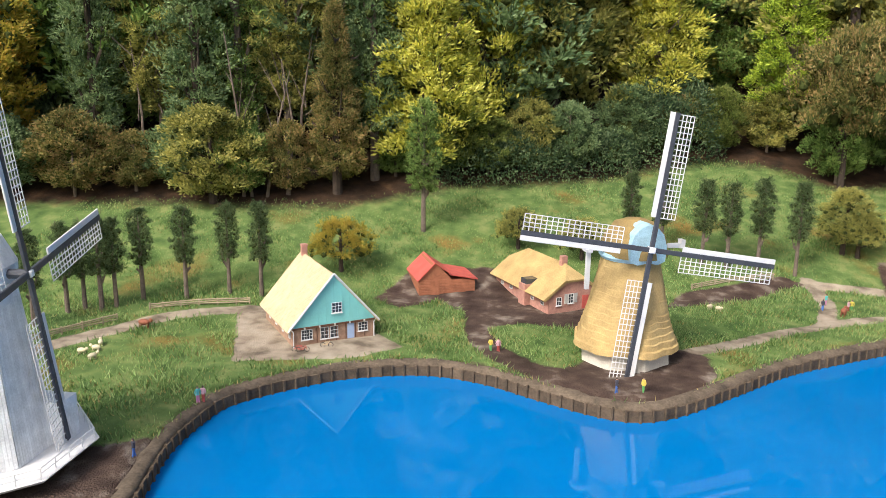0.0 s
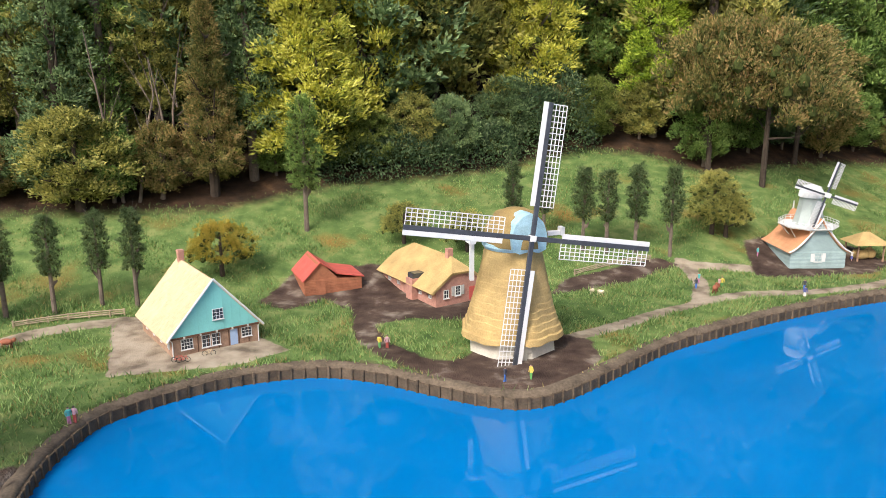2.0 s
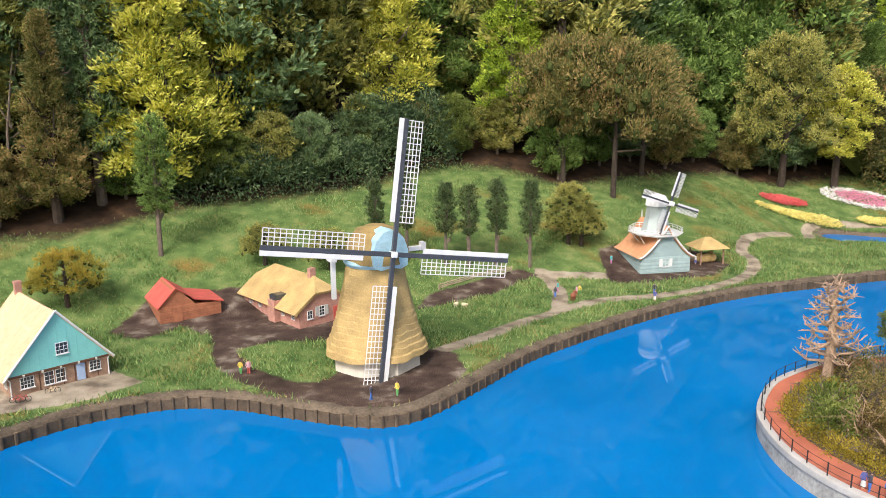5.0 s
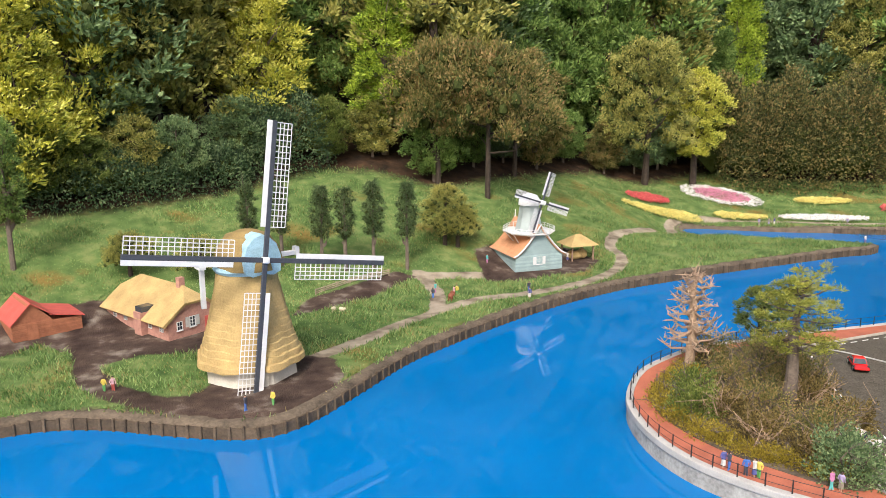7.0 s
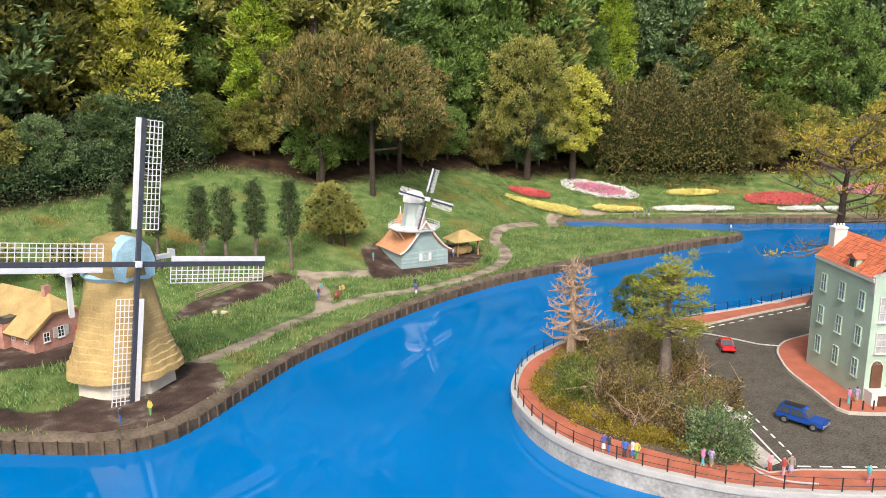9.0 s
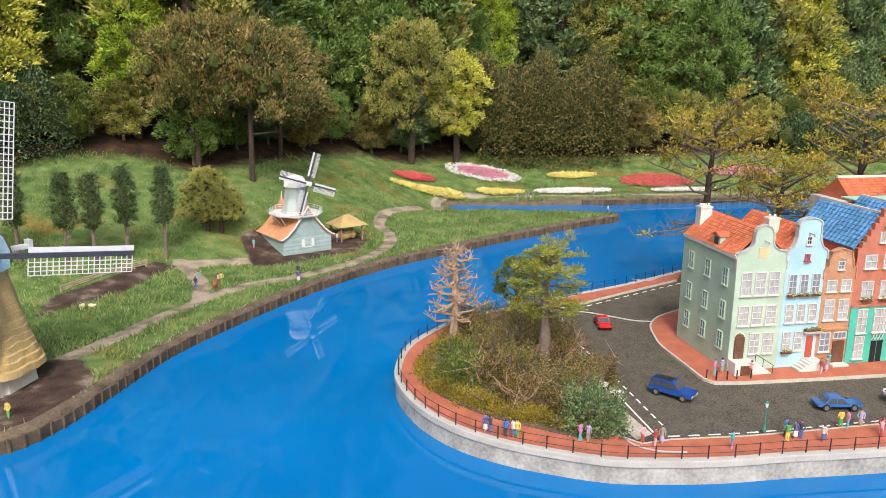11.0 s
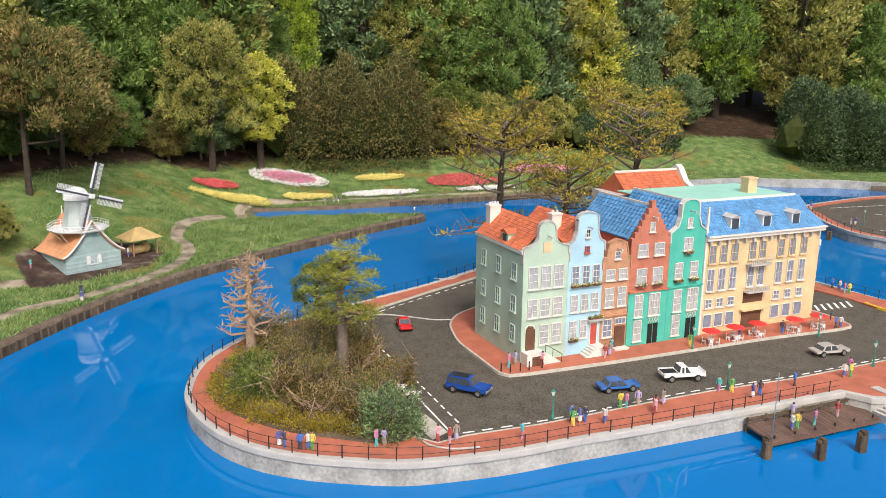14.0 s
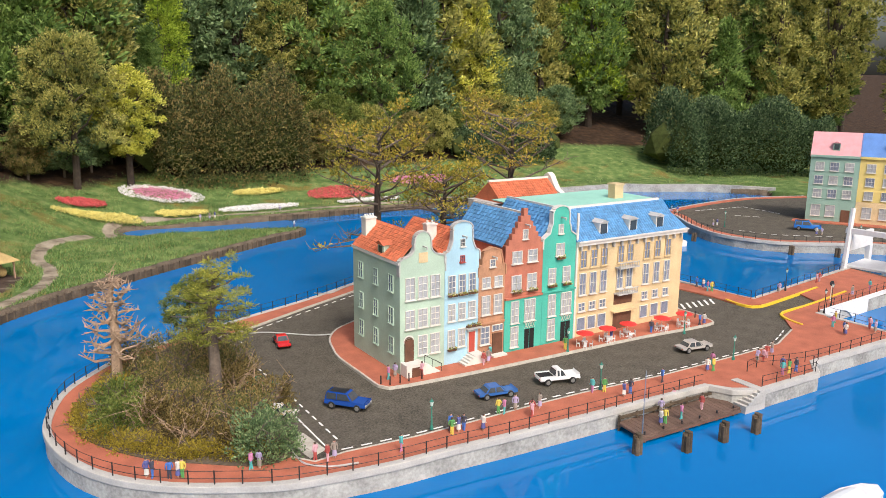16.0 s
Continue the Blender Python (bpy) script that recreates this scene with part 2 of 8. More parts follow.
# Cores of crowns and hedges; the shade between leaves is put into this colour.
INNER_SHADE = mat("shaded_inner_foliage", (0.06, 0.075, 0.022), 0.95, vary=0.5, scale=14, bump=0.4, fine=70, spec=0.1)
L_HEDGE = leaf_mat("glossy_hedge_leaves", (0.03, 0.06, 0.03), (0.075, 0.135, 0.055), (0.24, 0.31, 0.15), 3)
L_BROWNHEDGE = leaf_mat("brown_green_hedge_leaves", (0.05, 0.065, 0.025), (0.14, 0.15, 0.048), (0.38, 0.28, 0.11), 3)
L_GRASS = leaf_mat("lawn_grass_blades", (0.07, 0.14, 0.035), (0.18, 0.30, 0.09), (0.38, 0.48, 0.19), 1.2)
L_DRYGRASS = leaf_mat("dry_grass_blades", (0.20, 0.17, 0.06), (0.34, 0.29, 0.11), (0.48, 0.38, 0.16), 2)

# ---- mesh helpers ----


def link_mesh(name, me, material, parent=None, label=""):
    if material is not None:
        for mm in material if isinstance(material, (list, tuple)) else [material]:
            me.materials.append(mm)
    ob = new(name, me)
    if parent is not None:
        ob.parent = parent
    if label:
        ob["label"] = label
    return ob


def part(name, bm, material, parent=None, label="", smooth=False):
    me = bpy.data.meshes.new(name)
    bmesh.ops.recalc_face_normals(bm, faces=bm.faces[:])
    bm.to_mesh(me)
    bm.free()
    if smooth:
        me.polygons.foreach_set("use_smooth", [True] * len(me.polygons))
    return link_mesh(name, me, material, parent, label)


def raw(name, verts, faces, material, parent=None, label="", smooth=False):
    me = bpy.data.meshes.new(name)
    me.from_pydata([tuple(v) for v in verts], [], faces)
    me.update()
    if smooth:
        me.polygons.foreach_set("use_smooth", [True] * len(me.polygons))
    return link_mesh(name, me, material, parent, label)


def thing(name, m, label, category, group="", kind=""):
    ob = new(name)
    ob.empty_display_size = 0.05
    ob.matrix_world = m
    return tagged(ob, label, category, group, kind)


def box(bm, x0, x1, y0, y1, z0, z1, bevel=0.0, mi=0):
    vs = [bm.verts.new((x, y, z)) for z in (z0, z1) for y in (y0, y1) for x in (x0, x1)]
    fs = [bm.faces.new([vs[i] for i in q]) for q in ((0, 2, 3, 1), (4, 5, 7, 6), (0, 1, 5, 4), (2, 6, 7, 3), (0, 4, 6, 2), (1, 3, 7, 5))]
    for f in fs:
        f.material_index = mi
    if bevel:
        es = {e for f in fs for e in f.edges}
        bmesh.ops.bevel(bm, geom=list(es), offset=bevel, segments=1, affect="EDGES")
    return bm


def B(*a, **k):
    return box(bmesh.new(), *a, **k)


def tube(bm, pts, radii, n=8, mi=0, caps=True):
    """A round tube along points, with a radius at each."""
    rings = []
    pts = [Vector(p) for p in pts]
    for i, p in enumerate(pts):
        d = (pts[min(i + 1, len(pts) - 1)] - pts[max(i - 1, 0)]).normalized()
        a = d.cross(Vector((0, 0, 1)) if abs(d.z) < 0.95 else Vector((1, 0, 0))).normalized()
        c = d.cross(a)
        r = radii[i] if isinstance(radii, (list, tuple)) else radii
        rings.append([bm.verts.new(p + (a * math.cos(6.28318 * k / n) + c * math.sin(6.28318 * k / n)) * r) for k in range(n)])
    for A, C in zip(rings, rings[1:]):
        for k in range(n):
            f = bm.faces.new((A[k], A[(k + 1) % n], C[(k + 1) % n], C[k]))
            f.material_index = mi
    if caps:
        for ring in (rings[0], rings[-1]):
            f = bm.faces.new(ring)
            f.material_index = mi
    return bm


def lathe(bm, prof, n=16, mi=0, phase=0.0, centre=(0, 0)):
    """A solid of revolution about z from (radius, height) pairs."""
    rings = [[bm.verts.new((centre[0] + r * math.cos(phase + 6.283185 * k / n), centre[1] + r * math.sin(phase + 6.283185 * k / n), z)) for k in range(n)] for r, z in prof]
    for A, C in zip(rings, rings[1:]):
        for k in range(n):
            f = bm.faces.new((A[k], A[(k + 1) % n], C[(k + 1) % n], C[k]))
            f.material_index = mi
    bm.faces.new(rings[0]).material_index = mi
    bm.faces.new(rings[-1]).material_index = mi
    return bm


def prism(bm, poly, z0, z1, mi=0):
    lo, hi = [bm.verts.new((x, y, z0)) for x, y in poly], [bm.verts.new((x, y, z1)) for x, y in poly]
    n = len(poly)
    for f in [bm.faces.new(lo), bm.faces.new(hi)] + [bm.faces.new((lo[i], lo[(i + 1) % n], hi[(i + 1) % n], hi[i])) for i in range(n)]:
        f.material_index = mi
    return bm


def offset(line, d, closed=False):
    """The line moved sideways by d (to the left of its way for d > 0)."""
    out, n = [], len(line)
    for i, p in enumerate(line):
        a = line[(i - 1) % n] if closed or i else line[i]
        c = line[(i + 1) % n] if closed or i < n - 1 else line[i]
        t = Vector((c[0] - a[0], c[1] - a[1])).normalized()
        out.append((p[0] - t.y * d, p[1] + t.x * d))
    return out


def smooth_line(pts, step=0.05, closed=False):
    """A Catmull-Rom line through the points, at even steps."""
    P = [np.array(p, float) for p in pts]
    n, out = len(P), []
    for i in range(n if closed else n - 1):
        g = (lambda k: P[k % n]) if closed else (lambda k: P[min(max(k, 0), n - 1)])
        p0, p1, p2, p3 = g(i - 1), g(i), g(i + 1), g(i + 2)
        m = max(1, int(np.linalg.norm(p2 - p1) / step))
        for k in range(m):
            t = k / m
            out.append(tuple(0.5 * (2 * p1 + (p2 - p0) * t + (2 * p0 - 5 * p1 + 4 * p2 - p3) * t * t + (3 * p1 - p0 - 3 * p2 + p3) * t ** 3)))
    if not closed:
        out.append(tuple(P[-1]))
    return out


def ribbon(bm, line, w0, w1, z0, z1, closed=False, mi=0):
    """A rectangular strip along a line, from side offset w0 to w1 and height z0 to z1 (numbers, or a function of x, y)."""
    A, C = offset(line, w0, closed), offset(line, w1, closed)
    hz = (lambda z, p: z(*p)) if callable(z1) else (lambda z, p: z)
    rows = []
    for a, c in zip(A, C):
        za0, za1 = (hz(z1, a) - z0, hz(z1, a)) if callable(z1) else (z0, z1)
        zc0, zc1 = (hz(z1, c) - z0, hz(z1, c)) if callable(z1) else (z0, z1)
        rows.append([bm.verts.new((*a, za0)), bm.verts.new((*a, za1)), bm.verts.new((*c, zc1)), bm.verts.new((*c, zc0))])
    n = len(rows)
    for i in range(n if closed else n - 1):
        p, q = rows[i], rows[(i + 1) % n]
        for k in range(4):
            bm.faces.new((p[k], p[(k + 1) % 4], q[(k + 1) % 4], q[k])).material_index = mi
    if not closed:
        bm.faces.new(rows[0]).material_index = mi
        bm.faces.new(rows[-1]).material_index = mi
    return bm


def inside(poly, X, Y):
    """Which of the points lie in the polygon."""
    r = np.zeros(np.shape(X), bool)
    n = len(poly)
    for i in range(n):
        (x0, y0), (x1, y1) = poly[i], poly[(i + 1) % n]
        c = (y0 > Y) != (y1 > Y)
        r ^= c & (X < (x1 - x0) * (Y - y0) / (y1 - y0 + 1e-12) + x0)
    return r


def near(line, X, Y):
    """Distance of the points from a line."""
    d = np.full(np.shape(X), 1e9)
    for (x0, y0), (x1, y1) in zip(line, line[1:]):
        dx, dy = x1 - x0, y1 - y0
        t = np.clip(((X - x0) * dx + (Y - y0) * dy) / (dx * dx + dy * dy + 1e-12), 0, 1)
        d = np.minimum(d, np.hypot(X - x0 - t * dx, Y - y0 - t * dy))
    return d


# ---- the plan: shore, slopes, paths ----
SHORE = smooth_line([(2.708, 0.21), (2.545, 0.724), (2.452, 1.156), (2.385, 1.505), (2.399, 1.806), (2.453, 1.975), (2.684, 2.215), (2.916, 2.367), (3.233, 2.452), (3.514, 2.395), (3.786, 2.251), (4.032, 2.133), (4.213, 2.111), (4.399, 2.216), (4.659, 2.466), (4.961, 2.767), (5.271, 2.989), (5.732, 3.278), (6.235, 3.54), (6.771, 3.74), (7.281, 3.85), (7.838, 3.955), (8.412, 4.032), (9.016, 4.106), (9.329, 4.112), (9.476, 4.245), (9.161, 4.566), (8.79, 4.834), (8.433, 5.155), (8.392, 5.457), (8.584, 5.553), (8.891, 5.372), (9.319, 5.118), (9.775, 4.918), (10.073, 4.758), (10.681, 4.518), (11.272, 4.221), (12.382, 3.804), (13.911, 3.1), (14.248, 2.694), (14.723, 2.105), (14.85, 1.393)], 0.06)
LAKE = SHORE + smooth_line([(14.564, 0.717), (15.685, -0.803), (16.015, -3.697), (13.345, -5.48), (9.871, -5.198), (7.753, -3.947), (6.494, -2.321), (5.557, -0.918), (4.308, -0.37), (3.191, -0.23), (2.792, 0.044)], 0.1)
FOOT = [(-1.372, 2.573), (1.173, 3.047), (2.725, 3.392), (4.15, 3.723), (5.491, 3.883), (6.527, 4.203), (7.435, 4.78), (8.285, 5.425), (9.676, 5.623), (11.392, 4.858), (14.045, 3.887), (15.39, 2.671), (17.175, 2.175), (40.021, 0.991)]


INLET = [(8.35, 5.317), (8.631, 5.313), (8.89, 5.079), (9.299, 4.801), (9.79, 4.492)]


def rim(x, y):
    """1 along the low rim of the narrow inlet, 0 away from it."""
    d = near(INLET, np.asarray(x, float), np.asarray(y, float))
    return np.clip(1 - (d - 0.24) / 0.14, 0, 1)


def land(x, y):
    """The height of the land: flat by the water, rising to the wood."""
    y0 = np.interp(x, [p[0] for p in FOOT], [p[1] for p in FOOT])
    d = np.maximum(0, (y - y0) * np.where(np.asarray(x) > 9.81, 0.75, 1.0))
    d = np.minimum(d, 6.0)
    return 0.068 - 0.046 * rim(x, y) + 0.30 * d * d / (d + 0.15)


PATHS = [([(1.076, 1.998), (1.293, 2.262), (1.516, 2.618), (1.701, 2.876), (2.074, 3.076)], 0.075), ([(4.502, 2.808), (4.851, 3.079), (5.178, 3.316), (5.593, 3.558), (6.129, 3.651), (6.642, 3.843), (6.956, 4.102), (7.162, 4.44), (7.24, 4.748), (7.467, 5.043), (7.853, 5.236), (8.207, 5.334), (8.339, 5.576), (8.653, 5.658), (9.126, 5.455), (9.745, 5.083), (10.409, 4.806), (11.28, 4.412), (12.436, 3.99)], 0.05), ([(5.339, 3.448), (5.455, 3.872), (5.422, 4.169)], 0.05), ([(5.416, 4.123), (5.872, 4.109), (6.183, 4.028)], 0.05), ([(8.365, 5.306), (8.425, 5.051), (8.771, 4.754), (9.172, 4.473), (9.436, 4.219)], 0.03)]
YARDS = [[(2.012, 3.056), (2.307, 2.286), (2.868, 2.447), (3.07, 2.638), (2.888, 2.818), (2.555, 3.337)]]
DIRT = [[(2.724, 3.414), (2.925, 3.251), (3.127, 3.462), (3.289, 3.281), (3.373, 2.794), (3.488, 2.58), (3.773, 2.295), (4.042, 2.157), (4.238, 2.132), (4.441, 2.264), (4.601, 2.551), (4.575, 2.779), (4.4, 2.889), (4.044, 2.799), (3.906, 2.504), (3.771, 2.516), (3.579, 2.714), (3.462, 2.999), (3.651, 3.121), (3.945, 3.063), (4.198, 3.251), (4.202, 3.678), (3.84, 3.89), (3.389, 3.964), (2.88, 3.805)], [(4.908, 3.767), (5.383, 4.124), (5.263, 4.21), (4.577, 3.858), (4.464, 3.572)], [(5.864, 3.997), (6.088, 3.959), (6.647, 4.041), (6.952, 4.332), (6.834, 4.586), (6.422, 4.727), (5.95, 4.535)], [(1.971, 1.316), (2.224, 1.409), (2.407, 1.538), (2.454, 1.122), (2.53, 0.722), (1.883, 0.637), (1.718, 0.959)]]
WOOD_EDGE = [(-2.154, 3.303), (-0.359, 4.012), (0.38, 4.21), (1.24, 4.349), (1.624, 4.411), (2.203, 4.528), (2.997, 5.03), (4.117, 5.425), (5.04, 5.952), (5.54, 5.897), (6.059, 5.601), (6.935, 6.051), (8.102, 6.624), (8.544, 6.435), (9.805, 6.795), (10.677, 6.329), (11.762, 5.868), (14.447, 4.997), (16.815, 3.786), (18.312, 1.925), (26.387, 1.578)]

# ---- ground, water, bank ----


def build_ground():
    xs = np.concatenate([[-300, -100, -40, -15, -7, -4], np.arange(-3, 16.0, 0.04), np.arange(16, 26, 0.2), [30, 80, 300]])
    ys = np.concatenate([[-300, -100, -40, -15, -8], np.arange(-6.0, -2.05, 0.1), np.arange(-2.0, 7.4, 0.04), [7.8, 8.4, 9, 10, 12, 15, 40, 100, 300]])
    X, Y = np.meshgrid(xs, ys)
    Z = land(X, Y)
    rng = np.random.RandomState(3)
    Z = Z + 0.006 * np.sin(X * 5.1 + Y * 3.7) * np.sin(Y * 6.3 - X * 2.2) + rng.normal(0, 0.0012, X.shape)
    lake = inside(LAKE, X, Y)
    d = near(SHORE, X, Y)
    Z = np.where(lake, -0.25, np.where(d < 0.055, 0.02, Z))
    Z = np.where((Y < -0.1) & ~lake, 0.04, Z)
    n, m = X.shape
    idx = np.arange(n * m).reshape(n, m)
    F = np.stack([idx[:-1, :-1], idx[:-1, 1:], idx[1:, 1:], idx[1:, :-1]], -1).reshape(-1, 4)
    me = bpy.data.meshes.new("ground")
    me.from_pydata(np.stack([X, Y, Z], -1).reshape(-1, 3).tolist(), [], F.tolist())
    me.polygons.foreach_set("use_smooth", [True] * len(me.polygons))
    soil, paved = np.zeros_like(X), np.zeros_like(X)
    for poly in DIRT:
        dd = near(poly + poly[:1], X, Y)
        soil = np.maximum(soil, np.clip(0.5 + np.where(inside(poly, X, Y), dd, -dd) * 8, 0, 1))
    soil = np.maximum(soil, np.clip(0.85 - d * 6, 0, 1))
    for line, w in PATHS:
        paved = np.maximum(paved, np.clip(0.5 + (w - near(smooth_line(line, 0.06), X, Y)) * 12, 0, 1))
    for poly in YARDS:
        dd = near(poly + poly[:1], X, Y)
        paved = np.maximum(paved, np.clip(0.5 + np.where(inside(poly, X, Y), dd, -dd) * 12, 0, 1))
    edge = np.interp(X, [p[0] for p in WOOD_EDGE], [p[1] for p in WOOD_EDGE])
    litter = np.clip(0.5 + (Y - edge) * 2.2, 0, 1)
    for k, v in (("soil", soil), ("paved", paved), ("litter", litter)):
        me.attributes.new(k, "FLOAT", "POINT").data.foreach_set("value", v.reshape(-1).astype(np.float32))
    ob = link_mesh("ground", me, GROUND)
    tagged(ob, "grassy ground with bare earth yards and sandy paths", "ground", kind="structure")


build_ground()
w = raw("water", [(0.5, -9, 0), (24, -9, 0), (24, 7, 0), (0.5, 7, 0)], [(0, 1, 2, 3)], WATER)
tagged(w, "still water over a bright blue painted basin", "water", kind="structure")


def build_bank():
    bm = bmesh.new()
    rng = random.Random(5)
    rows = []
    L0, L1, L2 = offset(SHORE, 0.004), offset(SHORE, 0.03), offset(SHORE, 0.068)
    for a, b, c in zip(L0, L1, L2):
        h = 0.058 - 0.04 * float(rim(*a)) + rng.uniform(-0.004, 0.004)
        j = rng.uniform(-0.008, 0.012)
        rows.append([bm.verts.new((*a, -0.1)), bm.verts.new((*a, h)), bm.verts.new((b[0] + j, b[1] + j, h + 0.008 + rng.uniform(0, 0.006))), bm.verts.new((c[0] + j, c[1] + j, float(land(*c)) - 0.006))])
    for p, q in zip(rows, rows[1:]):
        for k in range(3):
            bm.faces.new((p[k], p[k + 1], q[k + 1], q[k]))
    edge = part("bank_edge", bm, EDGE_SOIL, smooth=True)
    tagged(edge, "muddy eroded bank edge along the water", "bank", kind="structure")
    wall = thing("bank_retaining_wall", pose(0, 0, 0), "low retaining wall of dark timber boards and posts", "retaining wall", kind="structure")
    step = 0.056
    line = smooth_line(SHORE, 0.006)
    acc, last, marks = 0.0, line[0], [line[0]]
    for p in line[1:]:
        acc += math.hypot(p[0] - last[0], p[1] - last[1])
        last = p
        if acc >= step:
            marks.append(p)
            acc = 0.0
    post_me, board_me = None, None
    for i, (a, b) in enumerate(zip(marks, marks[1:])):
        if float(rim(*a)) > 0.3 or a[0] > 12.00:
            continue
        ang = math.degrees(math.atan2(b[1] - a[1], b[0] - a[0]))
        ln = math.hypot(b[0] - a[0], b[1] - a[1])
        if post_me is None:
            pb = part("post", B(-0.006, 0.006, -0.014, 0.0, -0.12, 0.057, bevel=0.002), PILE, wall)
            bb = part("board", B(0, 0.0592, -0.006, 0.004, -0.12, 0.05, bevel=0.001), PILE, wall)
            post_me, board_me = pb.data, bb.data
            ps, bs = pb, bb
        else:
            ps, bs = new("post", post_me), new("board", board_me)
            ps.parent = bs.parent = wall
        ps.matrix_basis = pose(a[0], a[1], rng.uniform(-0.004, 0.004), 0, 0, ang)
        bs.matrix_basis = pose(a[0], a[1], rng.uniform(-0.003, 0.002), 0, 0, ang) @ Matrix.Diagonal((ln / 0.0588, 1, 1, 1))


build_bank()

# ---- quays ----
QUAY = smooth_line([(8.214, 2.389), (7.657, 2.344), (7.222, 2.348), (6.936, 2.341), (6.607, 2.338), (6.379, 2.316), (6.186, 2.247), (5.944, 2.112), (5.75, 1.896), (5.657, 1.706), (5.613, 1.46), (5.637, 1.237), (5.718, 1.047), (5.822, 0.899), (5.95, 0.751), (6.114, 0.636), (6.299, 0.53), (6.514, 0.434), (6.734, 0.325), (6.976, 0.213), (7.223, 0.1)], 0.05)
QUAY_FRONT = [(7.725, -0.13), (7.737, -0.236), (7.821, -0.344), (8.205, -0.504), (8.354, -0.454), (8.961, -0.707), (9.1, -0.762), (9.294, -0.283)]
QUAY_END = [(10.462, -0.701), (10.751, -0.223), (9.377, 0.119), (9.546, 0.656), (9.715, 1.288), (9.434, 1.938), (8.789, 2.389)]
BED = smooth_line([(6.726, 2.242), (6.407, 2.203), (6.073, 2.079), (5.811, 1.813), (5.745, 1.557), (5.789, 1.28), (5.879, 1.095), (5.996, 0.911), (6.108, 0.875), (6.207, 0.959), (6.329, 1.145), (6.519, 1.487), (6.853, 2.028)], 0.05, True)
INNER = [(8.01, 2.236), (7.521, 2.209), (7.043, 2.169), (6.906, 2.164), (6.726, 2.242)]
INNER_FRONT = [(6.108, 0.875), (6.136, 0.775), (6.257, 0.74), (6.529, 0.604), (6.773, 0.505), (7.04, 0.401), (7.317, 0.283), (7.739, 0.075), (8.264, -0.139), (8.539, -0.242), (8.844, -0.243)]
TOP = 0.082


def build_quay():
    outline = QUAY + QUAY_FRONT + QUAY_END
    q = part("quay_island", prism(bmesh.new(), outline, -0.25, TOP), [CONCRETE], None)
    tagged(q, "stained grey concrete quay island standing in the water", "quay", kind="structure")
    q.data.materials.append(ASPHALT)
    for f in q.data.polygons:
        if f.normal.z > 0.9:
            f.material_index = 1
    cop = part("coping", ribbon(bmesh.new(), QUAY + QUAY_FRONT, -0.006, 0.026, 0.066, 0.093), COPING)
    tagged(cop, "pale rounded stone coping along the quay edge", "coping", kind="structure")
    bev = cop.modifiers.new("round", "BEVEL")
    bev.width, bev.segments = 0.004, 2
    c2 = part("coping", ribbon(bmesh.new(), QUAY_END[1:] + QUAY[:1], -0.006, 0.02, 0.066, 0.092), COPING)
    tagged(c2, "pale stone coping along the canal side", "coping", kind="structure")
    ins = offset(QUAY + QUAY_FRONT[:-1], 0.0265)
    left = [p for p in smooth_line([(6.726, 2.242), (6.407, 2.203), (6.073, 2.079), (5.811, 1.813), (5.745, 1.557), (5.789, 1.28), (5.879, 1.095), (5.996, 0.911), (6.108, 0.875)], 0.05)]
    promenade = ins + [(9.216, -0.358)] + INNER_FRONT[::-1] + left[::-1][1:] + INNER[::-1][1:]
    p = part("promenade", prism(bmesh.new(), promenade, TOP - 0.004, 0.09), RED_PAVE)
    tagged(p, "red paved promenade along the quay", "pavement", kind="structure")
    k = part("kerb", ribbon(bmesh.new(), INNER_FRONT, -0.001, 0.009, TOP - 0.004, 0.091), KERB)
    tagged(k, "grey kerb between promenade and road", "kerb", kind="structure")
    k = part("kerb", ribbon(bmesh.new(), INNER, -0.009, 0.001, TOP - 0.004, 0.0925), KERB)
    tagged(k, "grey kerb on the canal side of the road", "kerb", kind="structure")
    br = part("pavement", prism(bmesh.new(), [(8.844, -0.243), (9.216, -0.358), (9.329, -0.27), (10.45, -0.614), (10.675, -0.239), (9.393, 0.102), (9.485, 0.603), (9.6, 1.14), (9.465, 1.125), (9.267, 0.331), (9.185, 0.163), (9.294, 0.01), (9.688, -0.093), (9.542, -0.236), (9.111, -0.122)], TOP - 0.004, 0.0905), RED_PAVE)
    tagged(br, "red paved approach to the drawbridge", "pavement", kind="structure")


build_quay()

PLINTH = smooth_line([(7.515, 1.797), (7.323, 1.771), (7.176, 1.687), (7.069, 1.56), (6.994, 1.448), (6.899, 1.223), (6.832, 1.061), (6.839, 1.01), (6.91, 0.966), (7.233, 0.813), (7.686, 0.611), (8.19, 0.392), (8.625, 0.176), (8.728, 0.17), (8.788, 0.247), (8.864, 0.487), (8.917, 0.935), (8.566, 1.541), (8.023, 1.852)], 0.05, True)
p = part("pavement", prism(bmesh.new(), PLINTH, TOP - 0.004, 0.093), RED_PAVE)
tagged(p, "red paved footway round the gabled houses", "pavement", kind="structure")
p = part("kerb", ribbon(bmesh.new(), PLINTH, -0.008, 0.002, TOP - 0.004, 0.095, True), KERB)
tagged(p, "grey kerb round the houses' footway", "kerb", kind="structure")

